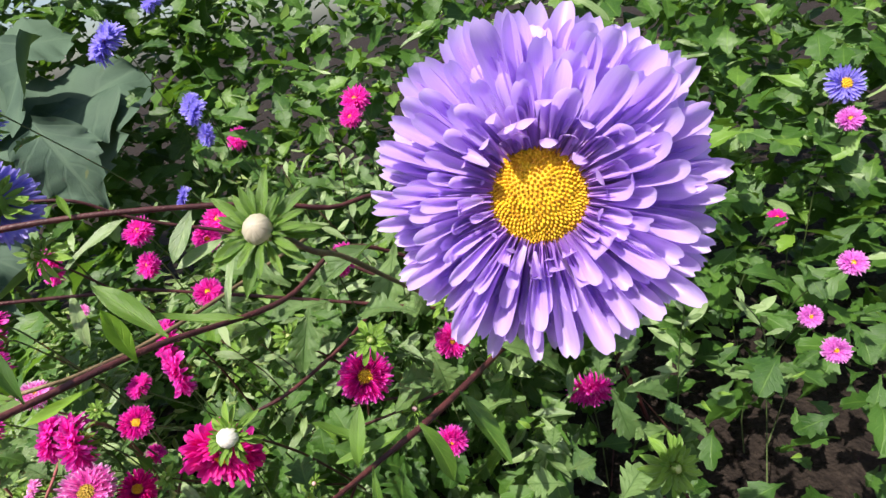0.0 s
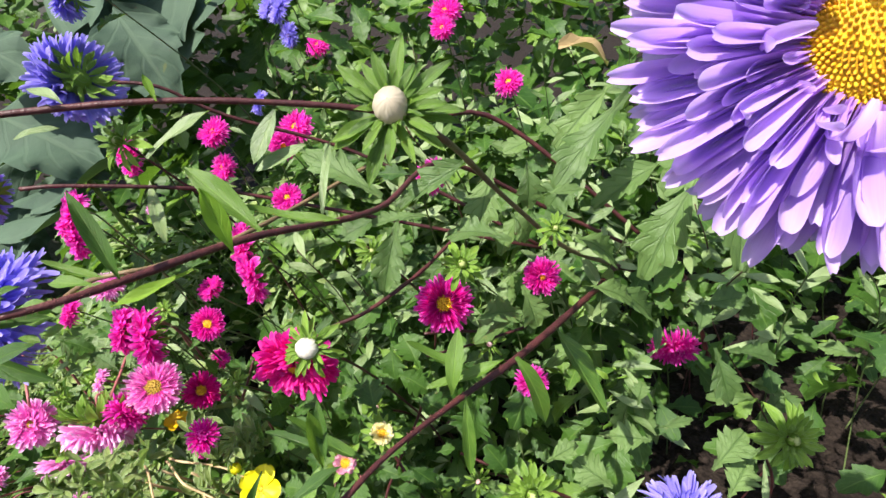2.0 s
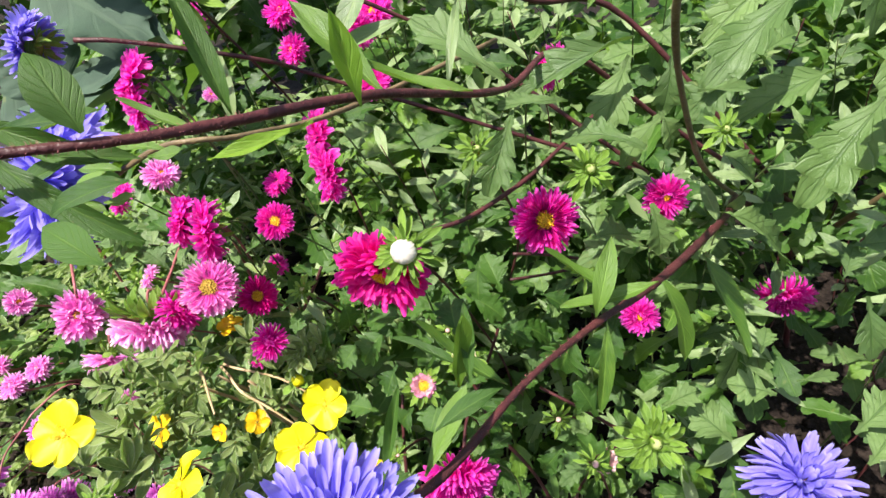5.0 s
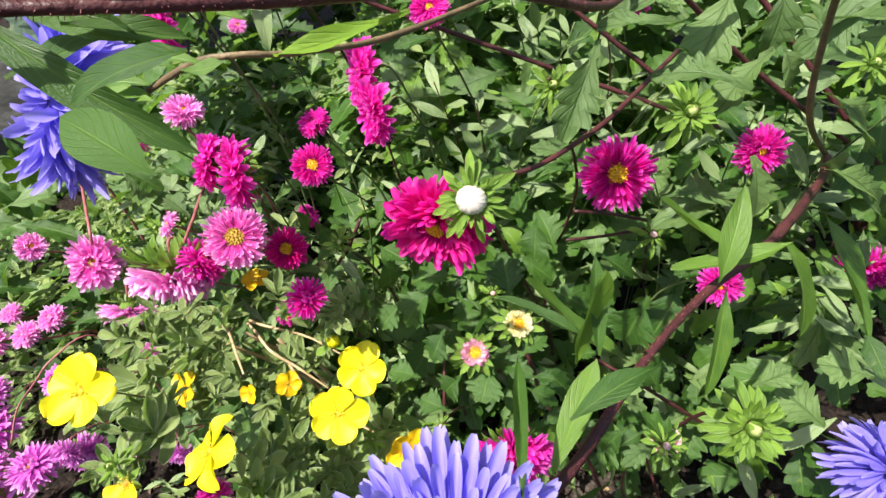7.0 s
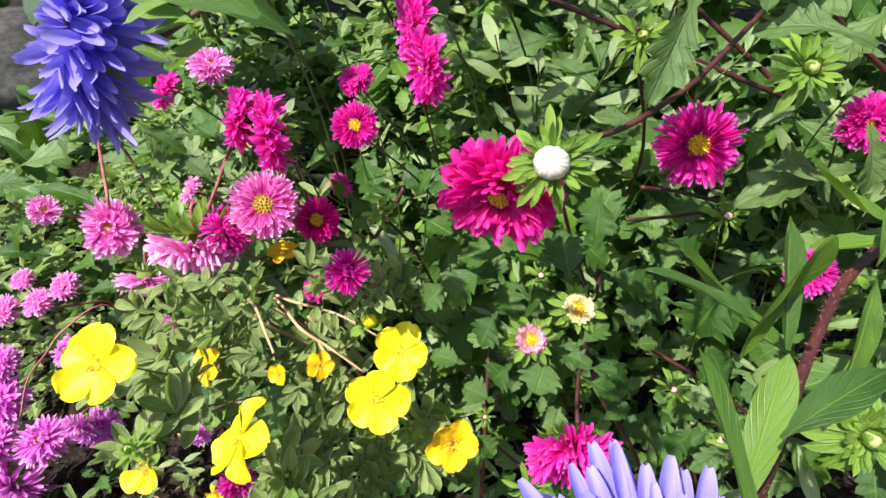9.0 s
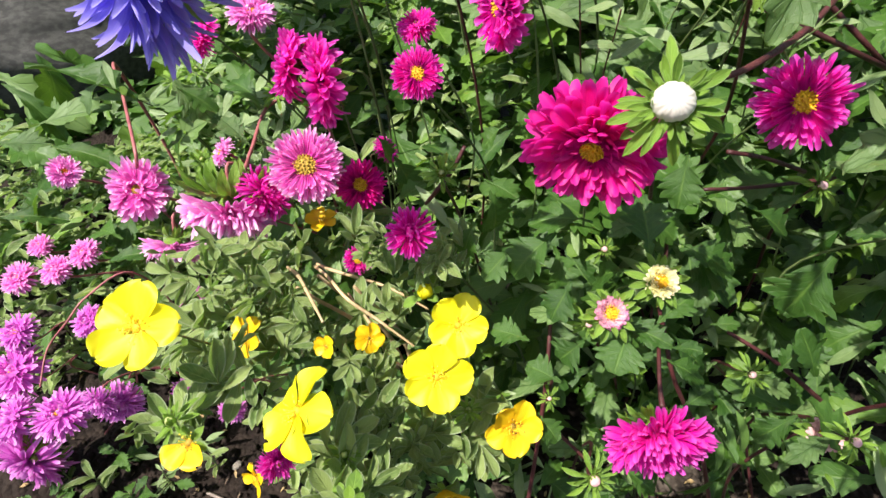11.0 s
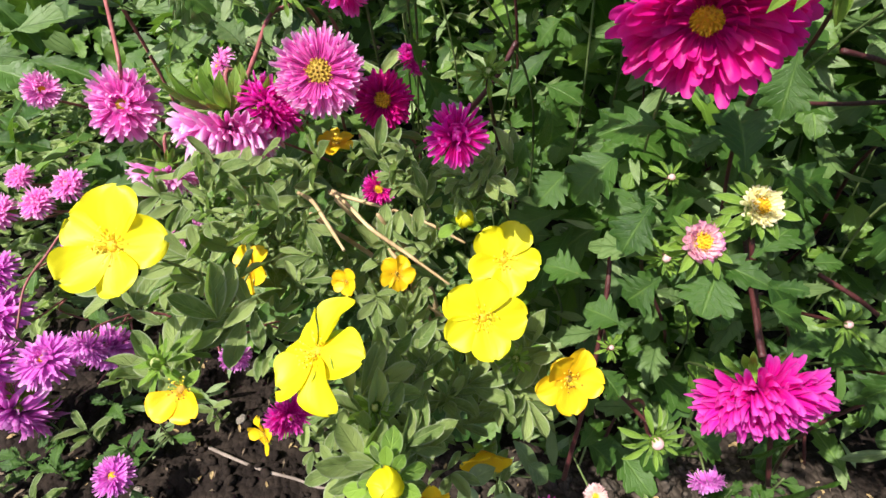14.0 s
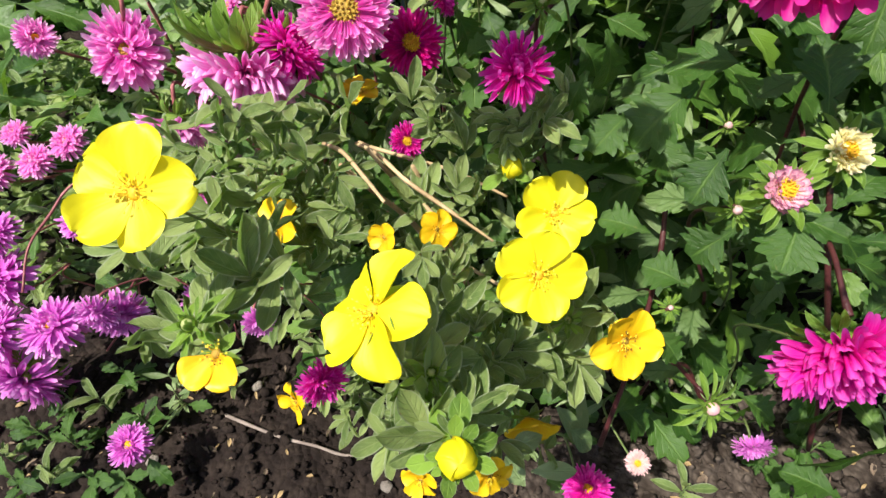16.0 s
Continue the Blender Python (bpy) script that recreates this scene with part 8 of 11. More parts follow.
shrub_leaf(shrub, (-0.4165, 0.2674, 0.2568), (0.25, -0.21, 0.95), 0.0096, 372)
shrub_leaf(shrub, (-0.2246, 0.2545, 0.1891), (-0.38, 0.07, 0.92), 0.0094, 373)
shrub_leaf(shrub, (-0.4111, 0.2767, 0.2477), (-0.65, -0.40, 0.65), 0.0188, 374)
shrub_leaf(shrub, (-0.3010, 0.2818, 0.2580), (0.57, -0.13, 0.81), 0.0125, 375)
shrub_leaf(shrub, (-0.2774, 0.2199, 0.2605), (0.49, -0.28, 0.82), 0.0111, 376)
shrub_leaf(shrub, (-0.3979, 0.3404, 0.2709), (0.30, -0.35, 0.89), 0.0203, 377)
shrub_leaf(shrub, (-0.4228, 0.2357, 0.2292), (0.53, -0.72, 0.44), 0.0194, 379)
shrub_leaf(shrub, (-0.2721, 0.3554, 0.2608), (-0.53, -0.76, 0.37), 0.0163, 380)
shrub_leaf(shrub, (-0.3653, 0.2525, 0.2797), (0.45, 0.19, 0.87), 0.0205, 381)
shrub_leaf(shrub, (-0.4105, 0.3078, 0.2464), (0.03, -0.88, 0.48), 0.0156, 382)
shrub_leaf(shrub, (-0.4212, 0.2981, 0.2637), (-0.51, 0.02, 0.86), 0.0147, 384)
shrub_leaf(shrub, (-0.4089, 0.3009, 0.2551), (0.81, -0.09, 0.58), 0.0161, 386)
shrub_leaf(shrub, (-0.2987, 0.3059, 0.2395), (-0.30, -0.87, 0.40), 0.0120, 389)
shrub_leaf(shrub, (-0.3931, 0.3100, 0.2917), (0.68, -0.04, 0.73), 0.0214, 391)
shrub_leaf(shrub, (-0.3763, 0.3092, 0.2812), (0.62, -0.08, 0.78), 0.0200, 392)
shrub_leaf(shrub, (-0.3966, 0.3542, 0.2732), (0.11, -0.58, 0.81), 0.0205, 397)
shrub_leaf(shrub, (-0.2518, 0.1967, 0.2705), (-0.03, 0.19, 0.98), 0.0107, 399)
shrub_leaf(shrub, (-0.3006, 0.3313, 0.2680), (0.80, -0.50, 0.33), 0.0209, 400)
shrub_leaf(shrub, (-0.2597, 0.2104, 0.2554), (0.40, -0.36, 0.84), 0.0103, 401)
shrub_leaf(shrub, (-0.2346, 0.2729, 0.1993), (-0.36, 0.08, 0.93), 0.0133, 402)
shrub_leaf(shrub, (-0.4231, 0.3033, 0.2546), (0.80, -0.29, 0.53), 0.0178, 403)
shrub_leaf(shrub, (-0.4398, 0.3119, 0.2739), (0.66, 0.17, 0.73), 0.0201, 406)
shrub_leaf(shrub, (-0.2518, 0.2916, 0.1991), (0.63, 0.28, 0.72), 0.0109, 407)
shrub_leaf(shrub, (-0.3587, 0.2530, 0.2686), (-0.09, 0.13, 0.99), 0.0173, 408)
shrub_leaf(shrub, (-0.2249, 0.2412, 0.1881), (-0.36, 0.10, 0.93), 0.0103, 409)
shrub_leaf(shrub, (-0.3776, 0.3248, 0.2622), (-0.10, 0.10, 0.99), 0.0216, 410)
shrub_leaf(shrub, (-0.2655, 0.1919, 0.2735), (-0.15, 0.18, 0.97), 0.0164, 412)
shrub_leaf(shrub, (-0.4248, 0.2357, 0.2366), (-0.64, -0.10, 0.77), 0.0188, 413)
shrub_leaf(shrub, (-0.3993, 0.3089, 0.2961), (0.20, -0.68, 0.71), 0.0176, 415)
shrub_leaf(shrub, (-0.2778, 0.3575, 0.2734), (-0.47, -0.04, 0.88), 0.0161, 417)
shrub_leaf(shrub, (-0.3542, 0.2717, 0.2641), (0.59, -0.12, 0.80), 0.0108, 418)
shrub_leaf(shrub, (-0.3621, 0.2596, 0.2764), (-0.55, -0.37, 0.75), 0.0183, 419)
shrub_leaf(shrub, (-0.4239, 0.2207, 0.2191), (-0.01, 0.08, 1.00), 0.0128, 420)
shrub_leaf(shrub, (-0.2729, 0.3377, 0.2938), (-0.61, -0.71, 0.34), 0.0180, 421)
shrub_leaf(shrub, (-0.2322, 0.2722, 0.2047), (0.28, -0.03, 0.96), 0.0126, 422)
shrub_leaf(shrub, (-0.4350, 0.3388, 0.2692), (-0.43, -0.73, 0.53), 0.0175, 426)
shrub_leaf(shrub, (-0.2721, 0.2519, 0.2544), (0.83, -0.11, 0.54), 0.0117, 427)
shrub_leaf(shrub, (-0.2825, 0.3379, 0.2615), (-0.40, -0.45, 0.80), 0.0189, 428)
shrub_leaf(shrub, (-0.3113, 0.2283, 0.2117), (-0.20, -0.29, 0.94), 0.0099, 430)
shrub_leaf(shrub, (-0.4045, 0.3030, 0.2845), (-0.30, -0.82, 0.49), 0.0210, 431)
shrub_leaf(shrub, (-0.4344, 0.2485, 0.2066), (0.30, -0.43, 0.85), 0.0192, 433)
shrub_leaf(shrub, (-0.2911, 0.3167, 0.2698), (-0.25, -0.79, 0.56), 0.0187, 435)
shrub_leaf(shrub, (-0.2738, 0.3446, 0.2938), (0.24, -0.35, 0.91), 0.0121, 436)
shrub_leaf(shrub, (-0.2153, 0.2878, 0.1760), (0.44, 0.30, 0.84), 0.0206, 437)
shrub_leaf(shrub, (-0.2617, 0.2580, 0.2444), (-0.25, -0.64, 0.73), 0.0191, 438)
shrub_leaf(shrub, (-0.3646, 0.3269, 0.2797), (-0.40, -0.20, 0.90), 0.0124, 440)
shrub_leaf(shrub, (-0.3982, 0.2599, 0.2660), (-0.43, -0.41, 0.80), 0.0203, 443)
shrub_leaf(shrub, (-0.3082, 0.2229, 0.2155), (-0.62, -0.12, 0.78), 0.0128, 444)
shrub_leaf(shrub, (-0.3556, 0.2275, 0.2783), (-0.36, -0.71, 0.61), 0.0093, 447)
shrub_leaf(shrub, (-0.2754, 0.3201, 0.2477), (0.44, 0.13, 0.89), 0.0158, 448)
shrub_leaf(shrub, (-0.3640, 0.2258, 0.2610), (-0.40, -0.04, 0.92), 0.0205, 449)
shrub_leaf(shrub, (-0.2432, 0.2591, 0.1707), (0.64, 0.10, 0.76), 0.0207, 450)
shrub_leaf(shrub, (-0.4002, 0.2923, 0.2799), (-0.21, 0.15, 0.96), 0.0164, 451)
shrub_leaf(shrub, (-0.3053, 0.2740, 0.2727), (-0.52, -0.79, 0.33), 0.0136, 453)
shrub_leaf(shrub, (-0.2449, 0.2543, 0.1949), (0.67, -0.26, 0.70), 0.0139, 454)
shrub_leaf(shrub, (-0.2901, 0.2110, 0.2366), (-0.21, -0.87, 0.44), 0.0128, 456)
shrub_leaf(shrub, (-0.3064, 0.3568, 0.2793), (-0.55, -0.42, 0.72), 0.0097, 457)
shrub_leaf(shrub, (-0.2958, 0.2845, 0.2486), (-0.34, -0.83, 0.45), 0.0165, 458)
shrub_leaf(shrub, (-0.2755, 0.2196, 0.2470), (0.67, -0.44, 0.60), 0.0157, 460)
shrub_leaf(shrub, (-0.2878, 0.3429, 0.2498), (0.63, -0.34, 0.70), 0.0128, 463)
shrub_leaf(shrub, (-0.4341, 0.2994, 0.2790), (-0.30, -0.79, 0.54), 0.0204, 464)
shrub_leaf(shrub, (-0.3653, 0.2454, 0.2879), (0.07, -0.91, 0.41), 0.0115, 465)
shrub_leaf(shrub, (-0.3191, 0.3198, 0.2827), (0.40, -0.64, 0.65), 0.0092, 468)
shrub_leaf(shrub, (-0.2846, 0.3195, 0.2621), (0.78, -0.42, 0.47), 0.0128, 470)
shrub_leaf(shrub, (-0.2314, 0.2999, 0.1977), (0.84, -0.43, 0.35), 0.0105, 471)
shrub_leaf(shrub, (-0.2621, 0.3460, 0.2861), (-0.65, -0.46, 0.61), 0.0197, 473)
shrub_leaf(shrub, (-0.3489, 0.3024, 0.2668), (0.65, -0.04, 0.76), 0.0094, 474)
shrub_leaf(shrub, (-0.4120, 0.3168, 0.2799), (-0.55, -0.54, 0.64), 0.0109, 475)
shrub_leaf(shrub, (-0.2189, 0.2758, 0.2157), (0.71, -0.58, 0.40), 0.0192, 476)
shrub_leaf(shrub, (-0.4042, 0.3221, 0.2663), (0.73, 0.13, 0.67), 0.0119, 480)
shrub_leaf(shrub, (-0.4071, 0.3007, 0.2651), (-0.10, -0.66, 0.74), 0.0168, 481)
shrub_leaf(shrub, (-0.3489, 0.3058, 0.2767), (0.58, -0.65, 0.50), 0.0172, 482)
shrub_leaf(shrub, (-0.4114, 0.2631, 0.2546), (0.86, -0.35, 0.38), 0.0205, 483)
shrub_leaf(shrub, (-0.3847, 0.3096, 0.2632), (0.72, 0.07, 0.69), 0.0113, 484)
shrub_leaf(shrub, (-0.2602, 0.2799, 0.1843), (0.73, 0.16, 0.67), 0.0178, 486)
shrub_leaf(shrub, (-0.2495, 0.2530, 0.1866), (0.65, 0.04, 0.76), 0.0170, 487)
shrub_leaf(shrub, (-0.3116, 0.3707, 0.2620), (-0.56, -0.70, 0.45), 0.0094, 490)
shrub_leaf(shrub, (-0.3054, 0.3023, 0.2651), (-0.25, -0.20, 0.95), 0.0190, 493)
shrub_leaf(shrub, (-0.2253, 0.2591, 0.1703), (-0.40, -0.63, 0.67), 0.0205, 494)
shrub_leaf(shrub, (-0.2725, 0.3034, 0.2580), (0.46, -0.71, 0.54), 0.0194, 496)
shrub_leaf(shrub, (-0.2876, 0.3362, 0.2455), (-0.12, -0.84, 0.53), 0.0093, 497)
shrub_leaf(shrub, (-0.3833, 0.2975, 0.2421), (0.09, 0.22, 0.97), 0.0185, 498)
shrub_leaf(shrub, (-0.3693, 0.2635, 0.2579), (-0.35, -0.81, 0.48), 0.0116, 499)
shrub_leaf(shrub, (-0.2602, 0.2015, 0.2602), (0.84, -0.23, 0.48), 0.0211, 500)
shrub_leaf(shrub, (-0.3690, 0.2902, 0.2548), (0.85, -0.13, 0.50), 0.0195, 501)
shrub_leaf(shrub, (-0.2686, 0.2219, 0.2559), (0.54, -0.46, 0.71), 0.0099, 504)
shrub_leaf(shrub, (-0.4055, 0.2379, 0.2448), (-0.11, -0.15, 0.98), 0.0139, 505)
shrub_leaf(shrub, (-0.2929, 0.3518, 0.2532), (0.68, -0.50, 0.54), 0.0148, 506)
shrub_leaf(shrub, (-0.4247, 0.2260, 0.2235), (0.91, -0.33, 0.23), 0.0169, 507)
shrub_leaf(shrub, (-0.3555, 0.2875, 0.2427), (-0.12, -0.09, 0.99), 0.0201, 508)
shrub_leaf(shrub, (-0.2481, 0.2904, 0.1736), (0.81, -0.02, 0.59), 0.0107, 509)
bud_head(shrub, (-0.2510, 0.1856, 0.2929), (0.29, -0.52, 0.80), 0.0058, 113, "golden", 1.6, 14)
bud_head(shrub, (-0.3497, 0.2003, 0.2965), (-0.17, -0.42, 0.89), 0.0036, 114, "green", 2.4, 26)
bud_head(shrub, (-0.2270, 0.2828, 0.2367), (0.24, -0.34, 0.91), 0.0028, 115, "green", 2.4, 22)
bud_head(shrub, (-0.2696, 0.2161, 0.2798), (0.24, -0.34, 0.91), 0.0027, 116, "green", 2.4, 24)
bud_head(shrub, (-0.2672, 0.3270, 0.2826), (0.27, -0.45, 0.85), 0.0051, 117, "golden", 1.6, 10)

# broad grey-green leaves behind
broad = plant("cabbage_plant", "broad grey-green cabbage-like leaves with small holes", "cabbage", (-0.8500, 0.9500, 0.0000))
leaf(broad, BROAD, (-0.6738, 0.8078, 0.5490), (-0.5215, 0.9651, 0.7356), 0.3193, (0.03, -0.62, 0.78), 2)
leaf(broad, BROAD, (-0.5623, 0.8564, 0.7500), (-0.7386, 0.8167, 0.5860), 0.2094, (-0.06, -0.47, 0.88), 3)
leaf(broad, BROAD, (-0.4900, 0.7933, 0.5906), (-0.6499, 0.8708, 0.6825), 0.1912, (0.28, -0.47, 0.84), 5)
leaf(broad, BROAD, (-0.5338, 0.6418, 0.4661), (-0.7406, 0.6399, 0.4530), 0.1316, (0.39, -0.31, 0.86), 1)
leaf(broad, BROAD, (-0.5514, 0.5889, 0.4281), (-0.7564, 0.6012, 0.4367), 0.1127, (0.08, -0.26, 0.96), 1)
leaf(broad, BROAD, (-0.6243, 0.5600, 0.4128), (-0.6973, 0.5459, 0.3250), 0.0826, (-0.02, -0.35, 0.94), 10)
leaf(broad, BROAD, (-0.7852, 0.9859, 0.7291), (-0.6507, 1.0856, 0.7924), 0.2379, (-0.00, -0.40, 0.92), 11)
leaf(broad, BROAD, (-0.6561, 0.6567, 0.4614), (-0.6547, 0.7430, 0.5144), 0.1195, (-0.01, -0.37, 0.93), 9)
leaf(broad, BROAD, (-0.7020, 0.6600, 0.5410), (-0.5440, 0.6200, 0.4900), 0.1241, (0.1, -0.5, 0.85), 0)
leaf(broad, BROAD, (-0.4690, 0.6600, 0.6430), (-0.3920, 0.6000, 0.5530), 0.0898, (0.1, -0.5, 0.85), 1)
leaf(broad, BROAD, (-0.7540, 0.6000, 0.4340), (-0.6420, 0.5700, 0.3700), 0.0956, (0.1, -0.5, 0.85), 2)
leaf(broad, BROAD, (-0.7000, 0.6600, 0.6370), (-0.5650, 0.6200, 0.6040), 0.0742, (0.1, -0.5, 0.85), 3)
leaf(broad, BROAD, (-0.6900, 0.6200, 0.4220), (-0.7140, 0.6000, 0.4940), 0.1049, (0.1, -0.5, 0.85), 4)
for part in broad.children:
    m = part.matrix_basis
    CLEAR.append((m @ Vector((0, 0.5, 0)), Vector((0.65, -0.75, 0.1)), 0.42 * m.to_scale().x))
stem(broad, [(-0.8500, 0.9500, 0.0000, 0.0060), (-0.8000, 0.9000, 0.2000, 0.0050), (-0.5910, 0.6431, 0.4536, 0.0040)], STEM_GREEN, 799)

# small weeds on the bare soil
p = plant("weed", "small low green weed on the soil", "weed", (-0.5826, 0.2041, 0.0000), "weeds on the soil")
leaf(p, TOOTHED, (-0.5826, 0.2041, 0.0040), (-0.5791, 0.2273, 0.0061), 0.0117, (0, -0.2, 1), 11)
leaf(p, TOOTHED, (-0.5826, 0.2041, 0.0070), (-0.5719, 0.2071, 0.0133), 0.0055, (0, -0.2, 1), 8)
leaf(p, TOOTHED, (-0.5826, 0.2041, 0.0100), (-0.5778, 0.2222, 0.0160), 0.0093, (0, -0.2, 1), 7)
leaf(p, TOOTHED, (-0.5826, 0.2041, 0.0130), (-0.5961, 0.2153, 0.0241), 0.0088, (0, -0.2, 1), 6)
leaf(p, TOOTHED, (-0.5826, 0.2041, 0.0160), (-0.5720, 0.2108, 0.0162), 0.0063, (0, -0.2, 1), 4)
leaf(p, TOOTHED, (-0.5826, 0.2041, 0.0190), (-0.5985, 0.2021, 0.0293), 0.0081, (0, -0.2, 1), 11)
leaf(p, TOOTHED, (-0.5826, 0.2041, 0.0220), (-0.5728, 0.2126, 0.0309), 0.0064, (0, -0.2, 1), 1)
leaf(p, TOOTHED, (-0.5826, 0.2041, 0.0250), (-0.5987, 0.2182, 0.0266), 0.0107, (0, -0.2, 1), 0)
leaf(p, TOOTHED, (-0.5826, 0.2041, 0.0280), (-0.5928, 0.2206, 0.0347), 0.0097, (0, -0.2, 1), 10)
stem(p, [(-0.5826, 0.2041, 0.0, 0.0008), (-0.5826, 0.2041, 0.03, 0.0006)], STEM_GREEN, 0)
p = plant("weed", "small low green weed on the soil", "weed", (-0.5834, 0.1797, 0.0000), "weeds on the soil")
leaf(p, LEAFLET, (-0.5834, 0.1797, 0.0040), (-0.5954, 0.1785, 0.0109), 0.0039, (0, -0.2, 1), 9)
leaf(p, LEAFLET, (-0.5834, 0.1797, 0.0070), (-0.5621, 0.1888, 0.0149), 0.0074, (0, -0.2, 1), 3)
leaf(p, LEAFLET, (-0.5834, 0.1797, 0.0100), (-0.5703, 0.1973, 0.0170), 0.0070, (0, -0.2, 1), 9)
leaf(p, LEAFLET, (-0.5834, 0.1797, 0.0130), (-0.5737, 0.1707, 0.0163), 0.0043, (0, -0.2, 1), 6)
leaf(p, LEAFLET, (-0.5834, 0.1797, 0.0160), (-0.5698, 0.1951, 0.0174), 0.0065, (0, -0.2, 1), 11)
leaf(p, LEAFLET, (-0.5834, 0.1797, 0.0190), (-0.5890, 0.1929, 0.0255), 0.0046, (0, -0.2, 1), 7)
leaf(p, LEAFLET, (-0.5834, 0.1797, 0.0220), (-0.5953, 0.1795, 0.0233), 0.0038, (0, -0.2, 1), 8)
leaf(p, LEAFLET, (-0.5834, 0.1797, 0.0250), (-0.5874, 0.1981, 0.0357), 0.0060, (0, -0.2, 1), 8)
leaf(p, LEAFLET, (-0.5834, 0.1797, 0.0280), (-0.5687, 0.1708, 0.0321), 0.0055, (0, -0.2, 1), 0)
stem(p, [(-0.5834, 0.1797, 0.0, 0.0008), (-0.5834, 0.1797, 0.03, 0.0006)], STEM_GREEN, 1)
p = plant("weed", "small low green weed on the soil", "weed", (-0.5251, 0.2645, 0.0000), "weeds on the soil")
leaf(p, LANCE, (-0.5251, 0.2645, 0.0040), (-0.5313, 0.2416, 0.0050), 0.0057, (0, -0.2, 1), 0)
leaf(p, LANCE, (-0.5251, 0.2645, 0.0070), (-0.5131, 0.2571, 0.0135), 0.0034, (0, -0.2, 1), 1)
leaf(p, LANCE, (-0.5251, 0.2645, 0.0100), (-0.5257, 0.2502, 0.0196), 0.0034, (0, -0.2, 1), 0)
leaf(p, LANCE, (-0.5251, 0.2645, 0.0130), (-0.5352, 0.2514, 0.0137), 0.0040, (0, -0.2, 1), 9)
leaf(p, LANCE, (-0.5251, 0.2645, 0.0160), (-0.5021, 0.2693, 0.0285), 0.0056, (0, -0.2, 1), 9)
leaf(p, LANCE, (-0.5251, 0.2645, 0.0190), (-0.5185, 0.2769, 0.0232), 0.0034, (0, -0.2, 1), 1)
leaf(p, LANCE, (-0.5251, 0.2645, 0.0220), (-0.5095, 0.2735, 0.0283), 0.0043, (0, -0.2, 1), 7)
leaf(p, LANCE, (-0.5251, 0.2645, 0.0250), (-0.5215, 0.2502, 0.0261), 0.0035, (0, -0.2, 1), 11)
leaf(p, LANCE, (-0.5251, 0.2645, 0.0280), (-0.5355, 0.2677, 0.0314), 0.0026, (0, -0.2, 1), 11)
stem(p, [(-0.5251, 0.2645, 0.0, 0.0008), (-0.5251, 0.2645, 0.03, 0.0006)], STEM_GREEN, 3)
p = plant("weed", "small low green weed on the soil", "weed", (-0.5833, 0.2693, 0.0000), "weeds on the soil")
leaf(p, TOOTHED, (-0.5833, 0.2693, 0.0040), (-0.5640, 0.2817, 0.0130), 0.0115, (0, -0.2, 1), 5)
leaf(p, TOOTHED, (-0.5833, 0.2693, 0.0070), (-0.5927, 0.2720, 0.0073), 0.0049, (0, -0.2, 1), 1)
leaf(p, TOOTHED, (-0.5833, 0.2693, 0.0100), (-0.5679, 0.2818, 0.0199), 0.0099, (0, -0.2, 1), 9)
leaf(p, TOOTHED, (-0.5833, 0.2693, 0.0130), (-0.5677, 0.2588, 0.0239), 0.0094, (0, -0.2, 1), 8)
leaf(p, TOOTHED, (-0.5833, 0.2693, 0.0160), (-0.5637, 0.2823, 0.0284), 0.0118, (0, -0.2, 1), 8)
leaf(p, TOOTHED, (-0.5833, 0.2693, 0.0190), (-0.5760, 0.2534, 0.0252), 0.0088, (0, -0.2, 1), 5)
leaf(p, TOOTHED, (-0.5833, 0.2693, 0.0220), (-0.6032, 0.2661, 0.0311), 0.0101, (0, -0.2, 1), 0)
leaf(p, TOOTHED, (-0.5833, 0.2693, 0.0250), (-0.5866, 0.2824, 0.0258), 0.0067, (0, -0.2, 1), 5)
leaf(p, TOOTHED, (-0.5833, 0.2693, 0.0280), (-0.5620, 0.2588, 0.0317), 0.0119, (0, -0.2, 1), 4)
stem(p, [(-0.5833, 0.2693, 0.0, 0.0008), (-0.5833, 0.2693, 0.03, 0.0006)], STEM_GREEN, 4)
p = plant("weed", "small low green weed on the soil", "weed", (-0.4908, 0.2923, 0.0000), "weeds on the soil")
leaf(p, LEAFLET, (-0.4908, 0.2923, 0.0040), (-0.4774, 0.2997, 0.0120), 0.0049, (0, -0.2, 1), 11)
leaf(p, LEAFLET, (-0.4908, 0.2923, 0.0070), (-0.4810, 0.2788, 0.0143), 0.0054, (0, -0.2, 1), 5)
leaf(p, LEAFLET, (-0.4908, 0.2923, 0.0100), (-0.4881, 0.2792, 0.0180), 0.0043, (0, -0.2, 1), 3)
leaf(p, LEAFLET, (-0.4908, 0.2923, 0.0130), (-0.5055, 0.2937, 0.0190), 0.0047, (0, -0.2, 1), 4)
leaf(p, LEAFLET, (-0.4908, 0.2923, 0.0160), (-0.4867, 0.3067, 0.0200), 0.0048, (0, -0.2, 1), 10)
leaf(p, LEAFLET, (-0.4908, 0.2923, 0.0190), (-0.5100, 0.2895, 0.0238), 0.0062, (0, -0.2, 1), 10)
leaf(p, LEAFLET, (-0.4908, 0.2923, 0.0220), (-0.5023, 0.2835, 0.0263), 0.0046, (0, -0.2, 1), 7)
leaf(p, LEAFLET, (-0.4908, 0.2923, 0.0250), (-0.4836, 0.2774, 0.0260), 0.0053, (0, -0.2, 1), 2)
leaf(p, LEAFLET, (-0.4908, 0.2923, 0.0280), (-0.4727, 0.3007, 0.0318), 0.0064, (0, -0.2, 1), 6)
stem(p, [(-0.4908, 0.2923, 0.0, 0.0008), (-0.4908, 0.2923, 0.03, 0.0006)], STEM_GREEN, 5)
